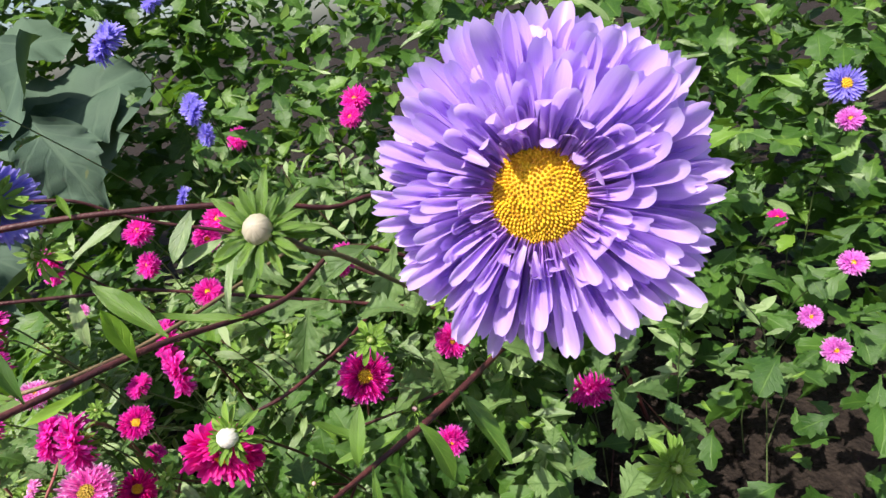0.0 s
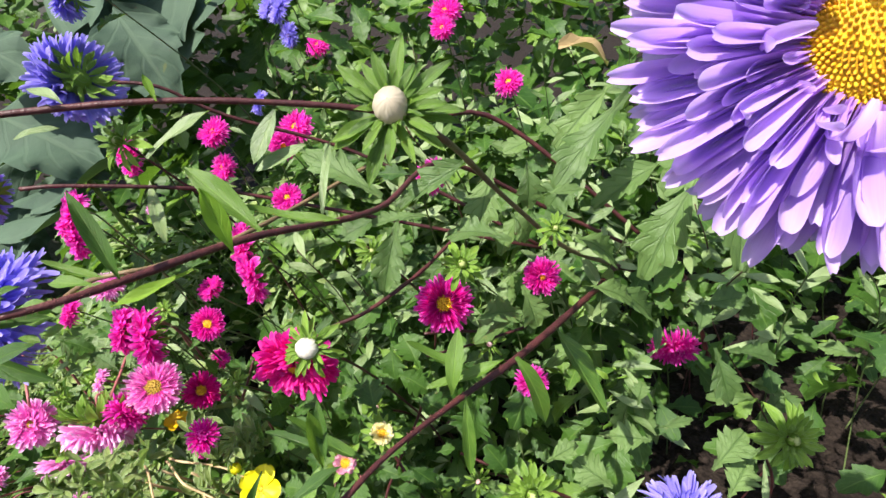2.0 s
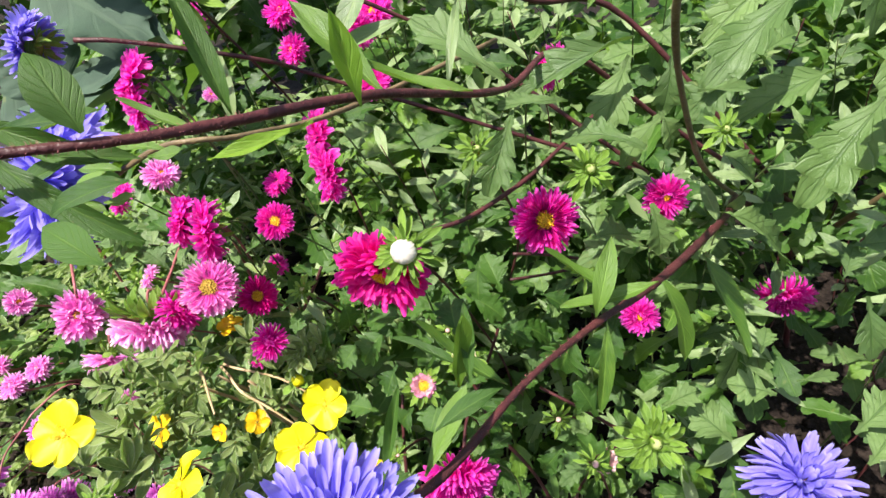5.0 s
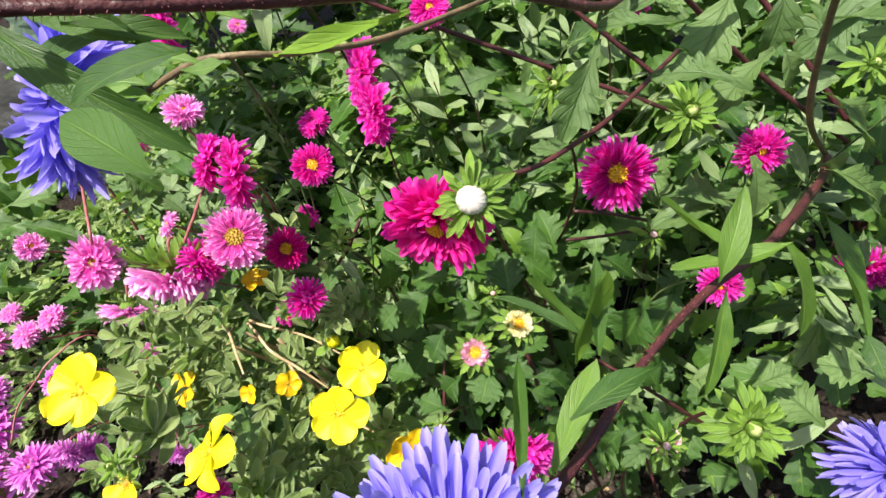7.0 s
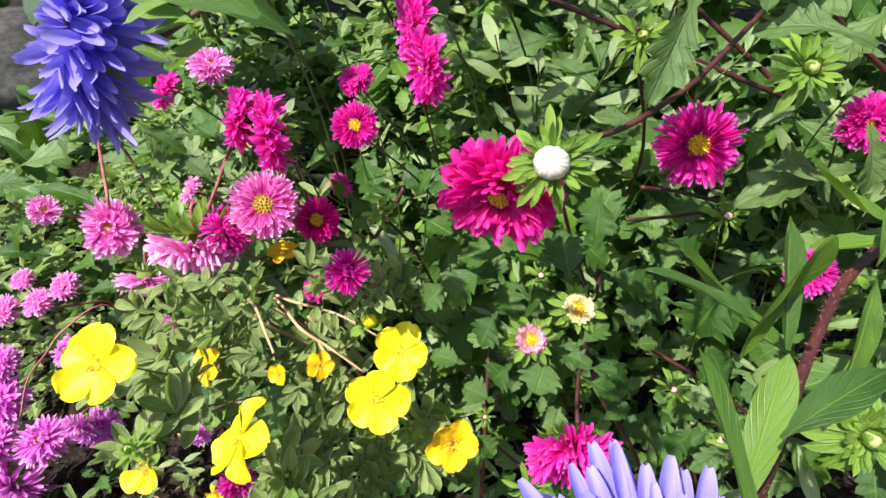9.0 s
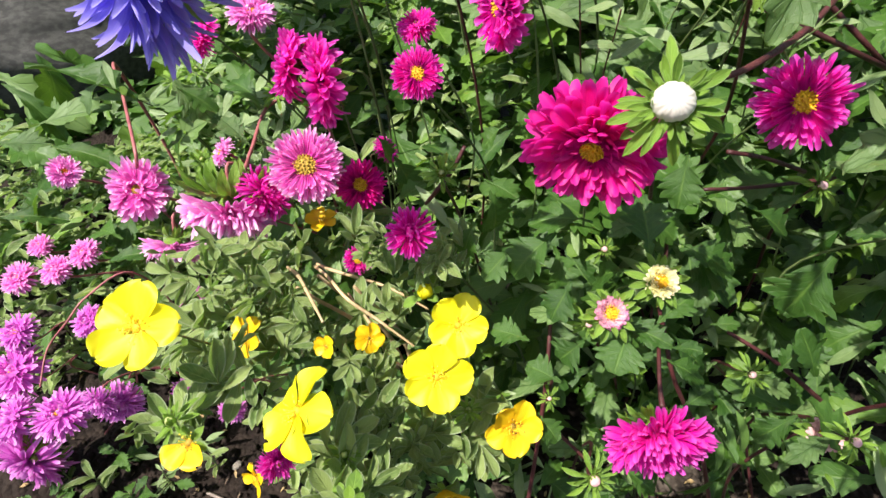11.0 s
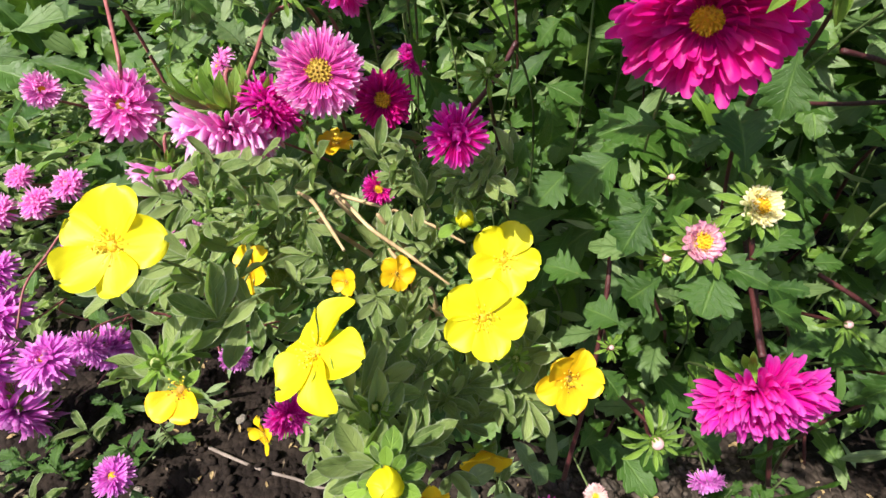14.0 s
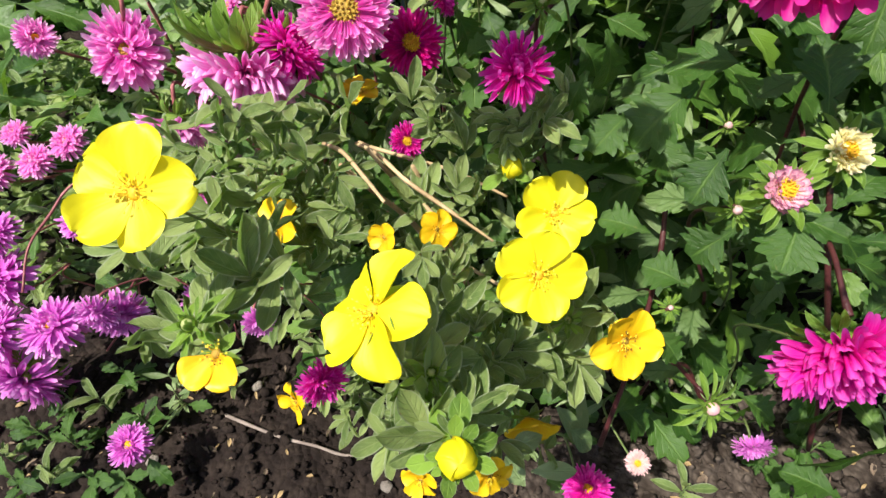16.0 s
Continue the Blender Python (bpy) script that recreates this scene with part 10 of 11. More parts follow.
leaf(p, LEAFLET, (-0.1869, 0.2962, 0.0130), (-0.1941, 0.2861, 0.0139), 0.0040, (0, -0.2, 1), 1)
leaf(p, LEAFLET, (-0.1869, 0.2962, 0.0160), (-0.2049, 0.2990, 0.0177), 0.0058, (0, -0.2, 1), 7)
leaf(p, LEAFLET, (-0.1869, 0.2962, 0.0190), (-0.2066, 0.2970, 0.0283), 0.0063, (0, -0.2, 1), 0)
leaf(p, LEAFLET, (-0.1869, 0.2962, 0.0220), (-0.1995, 0.2918, 0.0271), 0.0043, (0, -0.2, 1), 5)
leaf(p, LEAFLET, (-0.1869, 0.2962, 0.0250), (-0.1742, 0.3032, 0.0337), 0.0046, (0, -0.2, 1), 7)
leaf(p, LEAFLET, (-0.1869, 0.2962, 0.0280), (-0.1992, 0.2933, 0.0286), 0.0040, (0, -0.2, 1), 7)
stem(p, [(-0.1869, 0.2962, 0.0, 0.0008), (-0.1869, 0.2962, 0.03, 0.0006)], STEM_GREEN, 25)
p = plant("weed", "small low green weed on the soil", "weed", (-0.0365, 0.3438, 0.0000), "weeds on the soil")
leaf(p, SIMPLE_TOOTHED, (-0.0365, 0.3438, 0.0040), (-0.0445, 0.3640, 0.0106), 0.0109, (0, -0.2, 1), 8)
leaf(p, SIMPLE_TOOTHED, (-0.0365, 0.3438, 0.0070), (-0.0186, 0.3310, 0.0182), 0.0110, (0, -0.2, 1), 10)
leaf(p, SIMPLE_TOOTHED, (-0.0365, 0.3438, 0.0100), (-0.0218, 0.3567, 0.0143), 0.0098, (0, -0.2, 1), 6)
leaf(p, SIMPLE_TOOTHED, (-0.0365, 0.3438, 0.0130), (-0.0452, 0.3236, 0.0252), 0.0110, (0, -0.2, 1), 6)
leaf(p, SIMPLE_TOOTHED, (-0.0365, 0.3438, 0.0160), (-0.0527, 0.3451, 0.0168), 0.0081, (0, -0.2, 1), 6)
leaf(p, SIMPLE_TOOTHED, (-0.0365, 0.3438, 0.0190), (-0.0440, 0.3555, 0.0220), 0.0069, (0, -0.2, 1), 7)
leaf(p, SIMPLE_TOOTHED, (-0.0365, 0.3438, 0.0220), (-0.0555, 0.3503, 0.0230), 0.0101, (0, -0.2, 1), 1)
leaf(p, SIMPLE_TOOTHED, (-0.0365, 0.3438, 0.0250), (-0.0520, 0.3272, 0.0258), 0.0114, (0, -0.2, 1), 2)
leaf(p, SIMPLE_TOOTHED, (-0.0365, 0.3438, 0.0280), (-0.0275, 0.3457, 0.0319), 0.0046, (0, -0.2, 1), 3)
stem(p, [(-0.0365, 0.3438, 0.0, 0.0008), (-0.0365, 0.3438, 0.03, 0.0006)], STEM_GREEN, 26)
p = plant("weed", "small low green weed on the soil", "weed", (-0.5103, 0.3042, 0.0000), "weeds on the soil")
leaf(p, LANCE, (-0.5103, 0.3042, 0.0040), (-0.5258, 0.3018, 0.0063), 0.0038, (0, -0.2, 1), 4)
leaf(p, LANCE, (-0.5103, 0.3042, 0.0070), (-0.5230, 0.2991, 0.0117), 0.0033, (0, -0.2, 1), 9)
leaf(p, LANCE, (-0.5103, 0.3042, 0.0100), (-0.5309, 0.3109, 0.0144), 0.0052, (0, -0.2, 1), 2)
leaf(p, LANCE, (-0.5103, 0.3042, 0.0130), (-0.4899, 0.3004, 0.0134), 0.0050, (0, -0.2, 1), 11)
leaf(p, LANCE, (-0.5103, 0.3042, 0.0160), (-0.4959, 0.3178, 0.0191), 0.0048, (0, -0.2, 1), 6)
leaf(p, LANCE, (-0.5103, 0.3042, 0.0190), (-0.5270, 0.2987, 0.0292), 0.0042, (0, -0.2, 1), 9)
leaf(p, LANCE, (-0.5103, 0.3042, 0.0220), (-0.4917, 0.3175, 0.0294), 0.0055, (0, -0.2, 1), 2)
leaf(p, LANCE, (-0.5103, 0.3042, 0.0250), (-0.4991, 0.2981, 0.0284), 0.0031, (0, -0.2, 1), 6)
leaf(p, LANCE, (-0.5103, 0.3042, 0.0280), (-0.5274, 0.2894, 0.0346), 0.0054, (0, -0.2, 1), 0)
stem(p, [(-0.5103, 0.3042, 0.0, 0.0008), (-0.5103, 0.3042, 0.03, 0.0006)], STEM_GREEN, 27)

# larger leaves among the pink asters
leaf(low, TOOTHED, (-0.6739, 0.4381, 0.3402), (-0.5854, 0.4647, 0.3315), 0.0317, (0.17, -0.05, 0.98), 11)
leaf(low, TOOTHED, (-0.7125, 0.4373, 0.3213), (-0.6437, 0.4307, 0.2982), 0.0225, (0.10, -0.06, 0.99), 3)
leaf(low, TOOTHED_PALE, (-0.7239, 0.4095, 0.2724), (-0.6830, 0.4319, 0.2713), 0.0344, (-0.06, -0.35, 0.94), 4)
leaf(low, TOOTHED, (-0.7375, 0.3814, 0.2027), (-0.6818, 0.4075, 0.2077), 0.0354, (-0.04, -0.11, 0.99), 7)
leaf(low, TOOTHED, (-0.4961, 0.4429, 0.3201), (-0.5582, 0.4426, 0.3178), 0.0264, (0.32, -0.14, 0.94), 8)
leaf(low, TOOTHED_PALE, (-0.4935, 0.3973, 0.2754), (-0.5210, 0.3888, 0.2511), 0.0215, (-0.01, -0.21, 0.98), 8)
leaf(low, TOOTHED, (-0.4293, 0.4311, 0.3370), (-0.4704, 0.4493, 0.3553), 0.0185, (-0.04, -0.11, 0.99), 7)
leaf(low, TOOTHED, (-0.5917, 0.3649, 0.1953), (-0.5525, 0.3807, 0.2109), 0.0244, (-0.08, -0.19, 0.98), 1)
leaf(low, TOOTHED, (-0.6966, 0.4145, 0.2333), (-0.7279, 0.3893, 0.1991), 0.0291, (0.17, -0.16, 0.97), 8)
leaf(low, TOOTHED, (-0.5115, 0.4255, 0.3038), (-0.5299, 0.4090, 0.2804), 0.0194, (-0.08, -0.14, 0.99), 3)
leaf(low, TOOTHED_PALE, (-0.4576, 0.4339, 0.2976), (-0.4772, 0.4369, 0.3213), 0.0216, (0.07, -0.14, 0.99), 7)
leaf(low, TOOTHED_PALE, (-0.6119, 0.4594, 0.3300), (-0.6269, 0.4277, 0.3124), 0.0260, (-0.04, -0.17, 0.99), 2)
leaf(low, TOOTHED_PALE, (-0.6809, 0.4203, 0.2903), (-0.6164, 0.4522, 0.3110), 0.0362, (0.24, -0.13, 0.96), 0)
leaf(low, TOOTHED, (-0.6702, 0.4239, 0.2699), (-0.6073, 0.4306, 0.2679), 0.0309, (0.17, -0.20, 0.97), 7)
leaf(low, TOOTHED, (-0.5163, 0.4368, 0.3413), (-0.4814, 0.4431, 0.3255), 0.0267, (0.35, -0.20, 0.92), 5)
leaf(low, TOOTHED, (-0.6299, 0.4132, 0.1738), (-0.6842, 0.4222, 0.1878), 0.0268, (-0.09, -0.16, 0.98), 9)
leaf(low, TOOTHED_PALE, (-0.5174, 0.4386, 0.3472), (-0.4888, 0.4375, 0.3137), 0.0286, (-0.10, -0.44, 0.89), 5)
leaf(low, TOOTHED_PALE, (-0.6459, 0.4328, 0.2938), (-0.7194, 0.4426, 0.3012), 0.0383, (-0.01, -0.43, 0.90), 3)
leaf(low, TOOTHED, (-0.3943, 0.4150, 0.3367), (-0.4054, 0.3955, 0.3159), 0.0146, (0.22, -0.14, 0.97), 1)
leaf(low, TOOTHED, (-0.3299, 0.4087, 0.3399), (-0.3135, 0.4119, 0.3168), 0.0157, (0.01, -0.09, 1.00), 11)
leaf(low, TOOTHED, (-0.2130, 0.4470, 0.2860), (-0.1660, 0.4370, 0.2680), 0.0307, (0.1, -0.45, 0.9), 0)
leaf(low, TOOTHED, (-0.1520, 0.4450, 0.2870), (-0.1130, 0.4370, 0.2730), 0.0308, (0.1, -0.35, 0.9), 1)
leaf(low, TOOTHED, (-0.1220, 0.4000, 0.2940), (-0.0830, 0.3920, 0.2920), 0.0261, (0.1, -0.25, 0.9), 2)
leaf(low, TOOTHED, (-0.1490, 0.3600, 0.3000), (-0.1820, 0.3710, 0.2830), 0.0222, (0.1, -0.45, 0.9), 3)
leaf(low, TOOTHED, (-0.1410, 0.3600, 0.2700), (-0.1670, 0.3500, 0.2450), 0.0233, (0.1, -0.35, 0.9), 4)
leaf(low, TOOTHED, (-0.0530, 0.3700, 0.3250), (-0.0670, 0.3550, 0.2880), 0.0362, (0.1, -0.25, 0.9), 5)
leaf(low, TOOTHED, (-0.0330, 0.3600, 0.2420), (-0.0480, 0.3600, 0.2770), 0.0217, (0.1, -0.45, 0.9), 6)
leaf(low, TOOTHED, (-0.0580, 0.3100, 0.2660), (-0.0750, 0.3000, 0.2460), 0.0161, (0.1, -0.35, 0.9), 7)
leaf(low, TOOTHED, (-0.1180, 0.4300, 0.3040), (-0.1290, 0.4400, 0.3380), 0.0288, (0.1, -0.25, 0.9), 8)
leaf(low, TOOTHED, (-0.2570, 0.4600, 0.2830), (-0.2340, 0.4500, 0.2680), 0.0279, (0.1, -0.45, 0.9), 9)
leaf(low, TOOTHED, (-0.0190, 0.3200, 0.2250), (-0.0440, 0.3200, 0.2670), 0.0210, (0.1, -0.35, 0.9), 10)
leaf(low, TOOTHED, (-0.2360, 0.4500, 0.2330), (-0.2170, 0.4400, 0.2010), 0.0253, (0.1, -0.25, 0.9), 11)
leaf(low, TOOTHED, (-0.1220, 0.3500, 0.2670), (-0.0920, 0.3450, 0.2440), 0.0168, (0.1, -0.45, 0.9), 12)
leaf(low, TOOTHED, (-0.1380, 0.3600, 0.2070), (-0.1360, 0.3600, 0.2520), 0.0214, (0.1, -0.35, 0.9), 13)
leaf(low, TOOTHED, (-0.0480, 0.3700, 0.2290), (-0.0420, 0.3700, 0.2520), 0.0151, (0.1, -0.25, 0.9), 14)
leaf(low, TOOTHED, (-0.1300, 0.2800, 0.2410), (-0.1030, 0.2800, 0.2210), 0.0189, (0.1, -0.45, 0.9), 15)
leaf(low, TOOTHED, (-0.3300, 0.4400, 0.3020), (-0.3130, 0.4400, 0.2700), 0.0238, (0.1, -0.35, 0.9), 16)
leaf(low, TOOTHED, (-0.0880, 0.4200, 0.3160), (-0.0530, 0.4200, 0.3030), 0.0220, (0.1, -0.25, 0.9), 17)
leaf(low, TOOTHED, (-0.8070, 0.5500, 0.3040), (-0.6350, 0.5100, 0.3080), 0.0489, (0.3, 0.75, 0.6), 0)
leaf(low, TOOTHED, (-0.8100, 0.5500, 0.2960), (-0.7290, 0.5200, 0.2630), 0.0634, (-0.5, 0.6, 0.6), 3)
leaf(low, TOOTHED_PALE, (-0.8820, 0.5400, 0.2760), (-0.7580, 0.5100, 0.2480), 0.0471, (-0.2, -0.5, 0.85), 2)
leaf(low, TOOTHED_PALE, (-0.6360, 0.5000, 0.2870), (-0.5340, 0.4900, 0.3090), 0.0337, (0.1, -0.7, 0.7), 1)
leaf(low, TOOTHED_PALE, (-0.5970, 0.4800, 0.2460), (-0.5460, 0.4850, 0.2830), 0.0277, (0.2, -0.7, 0.7), 4)
leaf(low, TOOTHED, (-0.4560, 0.4600, 0.3160), (-0.4770, 0.4600, 0.3550), 0.0281, (0.3, -0.8, 0.5), 5)
leaf(low, TOOTHED_PALE, (-0.6320, 0.5300, 0.3130), (-0.5810, 0.5300, 0.3320), 0.0257, (0.1, -0.5, 0.85), 2)
leaf(low, TOOTHED, (-0.7500, 0.4700, 0.1840), (-0.8370, 0.4700, 0.1660), 0.0384, (0.1, -0.3, 0.9), 5)
leaf(low, TOOTHED, (-0.8800, 0.5000, 0.2010), (-0.7930, 0.4900, 0.2120), 0.0481, (0.1, -0.4, 0.9), 1)
leaf(low, TOOTHED, (-0.8080, 0.5300, 0.2280), (-0.8860, 0.5200, 0.1630), 0.0745, (0.1, -0.7, 0.7), 4)
leaf(low, MID_BROAD, (-0.6640, 0.5000, 0.2290), (-0.6680, 0.5000, 0.2530), 0.0198, (0.1, -0.6, 0.8), 1)
leaf(low, TOOTHED_PALE, (-0.5630, 0.4500, 0.3090), (-0.4880, 0.4400, 0.3370), 0.0242, (0.1, -0.35, 0.93), 3)
leaf(tall, DRY, (0.0245, 0.5063, 0.5722), (0.0776, 0.5282, 0.5677), 0.0239, (-0.00, -0.40, 0.91), 11)

# a dry twig on the soil and blades of grass
tw = plant("dry_twig", "thin grey dry twig lying on the soil", "twig", (-0.4836, 0.2663, 0.0060))
stem(tw, [(-0.4836, 0.2663, 0.0060, 0.0016), (-0.4582, 0.2634, 0.0100, 0.0015), (-0.4270, 0.2632, 0.0060, 0.0014), (-0.3951, 0.2640, 0.0100, 0.0013), (-0.3711, 0.2655, 0.0060, 0.0012), (-0.3444, 0.2742, 0.0100, 0.0011)], DRY_TWIG, 1133)
g = plant("grass_tuft", "tuft of narrow green grass blades", "grass", (-0.0219, 0.3781, 0.0000))
leaf(g, BLADE, (-0.0569, 0.3722, 0.1776), (-0.0284, 0.3421, 0.1357), 0.0057, (-0.15, -0.14, 0.98), 3)
leaf(g, BLADE, (-0.0470, 0.3781, 0.1801), (-0.0227, 0.3492, 0.1410), 0.0057, (0.19, -0.22, 0.96), 7)
leaf(g, BLADE, (-0.0625, 0.3651, 0.1722), (-0.0418, 0.3351, 0.1333), 0.0057, (0.05, -0.13, 0.99), 7)
leaf(g, BLADE, (-0.0356, 0.3792, 0.1770), (-0.0108, 0.3611, 0.1490), 0.0057, (-0.10, -0.11, 0.99), 11)
leaf(g, BLADE, (-0.0681, 0.3580, 0.1669), (-0.0531, 0.3340, 0.1363), 0.0057, (-0.06, -0.12, 0.99), 7)
leaf(g, BLADE, (-0.0534, 0.3865, 0.1912), (-0.0313, 0.3648, 0.1605), 0.0057, (0.09, -0.15, 0.98), 3)
leaf(g, BLADE, (-0.0257, 0.3720, 0.1658), (-0.0022, 0.3586, 0.1433), 0.0057, (0.27, -0.02, 0.96), 4)
leaf(g, BLADE, (-0.0497, 0.3483, 0.1500), (-0.0710, 0.3675, 0.1779), 0.0057, (0.28, -0.25, 0.93), 7)
stem(g, [(-0.0219, 0.3781, 0.0, 0.001), (-0.0478, 0.3782, 0.1730, 0.0007)], STEM_GREEN, 3)
leaf(low, LANCE, (-0.2275, 0.2345, 0.1726), (-0.2026, 0.2436, 0.1730), 0.0092, (0.11, -0.20, 0.97), 0)
leaf(low, LANCE, (-0.2403, 0.2380, 0.1794), (-0.2261, 0.2491, 0.1846), 0.0104, (-0.11, -0.17, 0.98), 2)
leaf(low, LANCE, (-0.2287, 0.2286, 0.1680), (-0.2456, 0.2363, 0.1795), 0.0123, (0.17, -0.19, 0.97), 9)
leaf(low, LANCE, (-0.2112, 0.2694, 0.1571), (-0.1938, 0.2654, 0.1486), 0.0123, (-0.12, -0.14, 0.98), 0)
leaf(low, LANCE, (-0.2213, 0.2759, 0.1656), (-0.1974, 0.2666, 0.1507), 0.0116, (0.23, -0.06, 0.97), 5)
leaf(low, TOOTHED, (-0.0233, 0.3356, 0.1174), (-0.0659, 0.3058, 0.1047), 0.0451, (0.98, -0.15, 0.11), 6)
leaf(low, TOOTHED, (-0.0532, 0.3460, 0.1350), (-0.0804, 0.3238, 0.1243), 0.0248, (0.98, -0.15, 0.11), 0)
leaf(low, TOOTHED, (-0.0439, 0.3036, 0.0963), (-0.0775, 0.3087, 0.1106), 0.0285, (0.98, -0.15, 0.11), 11)
leaf(low, TOOTHED, (-0.1030, 0.3338, 0.1395), (-0.1181, 0.3129, 0.1262), 0.0188, (0.98, -0.15, 0.11), 11)
leaf(low, TOOTHED, (-0.0348, 0.3559, 0.1381), (-0.0588, 0.3642, 0.1521), 0.0263, (0.98, -0.15, 0.11), 0)

# leafy green tips among the pink asters
for k, tip in enumerate(((-0.575, 0.49, 0.272), (-0.548, 0.47, 0.248), (-0.577, 0.5, 0.313), (-0.556, 0.51, 0.321), (-0.499, 0.46, 0.271), (-0.451, 0.48, 0.324), (-0.432, 0.5, 0.332), (-0.597, 0.46, 0.229))):
    p = plant("aster_bud", "unopened green aster bud in a star of light green bracts", "aster", (tip[0] - 0.02, tip[1] + 0.08, 0), "asters in the bed")
    bud_head(p, tip, (0.25, -0.6, 0.75), 0.0036, 300 + k, "green", 2.9, 34)
    grow(p, tip, (0.25, -0.6, 0.75), 0.006, STEM_GREEN, 0.0009, 5, LANCE, 0.03, 0.28, seed=300 + k)


# ---- thin shoots with narrow leaves that rise through the bed ----
HOLLOWS = ((-0.46, 0.6, 0.11), (-0.26, 0.5, 0.08), (-0.75, 0.6, 0.15), (-0.38, 0.56, 0.1), (-0.6, 0.58, 0.1), (-0.98, 0.76, 0.2), (-1.2, 0.92, 0.26))


def shoot(x, y, top, seed):
    """A side stem with narrow leaves, leaning out of the bed."""
    rng = random.Random(seed)
    p = plant("aster_shoot", "thin green aster shoot with narrow leaves", "shoot", (x, y, 0), "shoots in the bed")
    tip = Vector(top)
    low = Vector((x, y, 0)).lerp(tip, 0.3) + Vector((rng.uniform(-0.05, 0.05), rng.uniform(0, 0.06), 0.02))
    mid = Vector((x, y, 0)).lerp(tip, 0.66) + Vector((rng.uniform(-0.03, 0.03), 0.03, 0.04))
    pts = [(x, y, 0, 0.001), (*low, 0.0008), (*mid, 0.0007), (*tip, 0.0005)]
    stem(p, pts, rng.choice((STEM_LEAFY, STEM_LEAFY, STEM_GREEN, STEM_RED)), seed, sides=6)
    path = smooth_path(pts, 8)
    n = 12
    for k in range(n):
        q = Vector(path[int(len(path) * (0.42 + 0.57 * k / n))][:3])
        w = 2.4 * k + rng.uniform(0, 0.8)
        way = Vector((math.cos(w), math.sin(w) * 0.8 - 0.2, rng.uniform(0.1, 0.9))).normalized()
        s = rng.uniform(0.022, 0.05) * (1 - 0.35 * k / n)
        if is_clear(q + way * s * 0.6, s * 0.5):
            leaf(p, LANCE if k > 3 else TOOTHED_PALE, q, q + way * s, s * (0.27 if k > 3 else 0.42), (rng.uniform(-0.3, 0.3), -0.5, 0.9), rng.randrange(20))


rng = random.Random(31)
for i in range(96):
    x, y = rng.uniform(-0.55, 0.35 if i < 68 else 0.0), rng.uniform(0.48, 0.9 if i < 68 else 0.72)
    z = 0.36 + 0.16 * min(1, (y - 0.45) / 0.3) + rng.uniform(-0.06, 0.06) - (0.12 if x < -0.38 else 0)
    at = Vector((x + rng.uniform(-0.1, 0.03), y - rng.uniform(0.03, 0.12), z))
    if is_clear(at, 0.02) and all(math.hypot(at.x - cx, at.y - cy) > r for cx, cy, r in HOLLOWS):
        shoot(x, y, at, 500 + i)


# ---- undergrowth: what nobody could count ----
def ramp(v, a, b):
    s = min(1.0, max(0.0, (v - a) / (b - a)))
    return s * s * (3 - 2 * s)


def canopy(x, y):
    """How high the leaves stand over the soil at a place of the bed."""
    tall = 0.19 + 0.16 * ramp(x, -0.55, -0.3)
    front = 0.4 + 0.06 * math.sin(9 * x + 1) - 0.05 * ramp(x, -0.5, -0.75) - 0.16 * ramp(x, 0.0, 0.12) + 0.065 * ramp(x, -0.3, -0.24) * ramp(x, 0.06, 0.0)
    h = tall * ramp(y, front - 0.1, front + 0.06)
    h += 0.12 * ramp(y, 0.5, 0.8) + (0.65 + 0.75 * ramp(x, -0.2, -0.9)) * ramp(y, 0.8, 1.5)
    for cx, cy, r in HOLLOWS:
        h *= 0.2 + 0.8 * ramp(math.hypot(x - cx, y - cy), 0.6 * r, 1.2 * r)
    return h


def scatter(heap, count, xs, ys, kinds, sizes, ratio, low, rng, lean=0.5, steep=0.5, deep=0.0):
    for _ in range(count):
        x, y = rng.uniform(*xs), rng.uniform(*ys)
        h = canopy(x, y)
        gap = noise.noise(Vector((x * 11, y * 11, 3.0)))
        h *= 1 + 0.25 * noise.noise(Vector((x * 6, y * 6, 8.0)))
        if h < 0.03 or (gap < (0.34 if x > 0.08 and y < 0.85 else -0.12) and rng.random() < 0.85):
            continue
        z = h * (low + (1 - low) * rng.random() ** 0.7) - deep
        s = rng.uniform(*sizes)
        w = rng.uniform(0, 6.28)
        way = Vector((math.cos(w), math.sin(w) - lean, rng.uniform(-0.6, 0.6) * steep - 0.15)).normalized()
        base = Vector((x, y, max(0.004, z)))
        if not is_clear(base + way * s * 0.5, s):
            continue
        up = Vector((rng.uniform(-0.6, 0.6), rng.uniform(-0.9, 0.3), 1.0))
        heap.add(rng.choice(kinds), frame_of(base, base + way * s, up, s * ratio * rng.uniform(0.8, 1.2)))


rng = random.Random(5)
heap = Heap()
scatter(heap, 2300, (-0.42, 0.5), (0.33, 0.75), SIMPLE_TOOTHED, (0.028, 0.06), 0.52, 0.15, rng)
scatter(heap, 500, (-0.42, 0.2), (0.33, 0.75), SIMPLE_PALE, (0.025, 0.05), 0.45, 0.5, rng)
scatter(heap, 1700, (-0.6, 0.2), (0.36, 0.75), LANCE, (0.02, 0.05), 0.2, 0.55, rng, 0.4, 1.0)
scatter(heap, 800, (-0.6, 0.3), (0.36, 0.75), BRACTS, (0.007, 0.018), 0.32, 0.5, rng, 0.3, 1.2)
scatter(heap, 460, (-0.3, 0.3), (0.42, 0.75), TOOTHED_PALE + TOOTHED, (0.04, 0.066), 0.46, 0.82, rng, 0.6, 0.7)
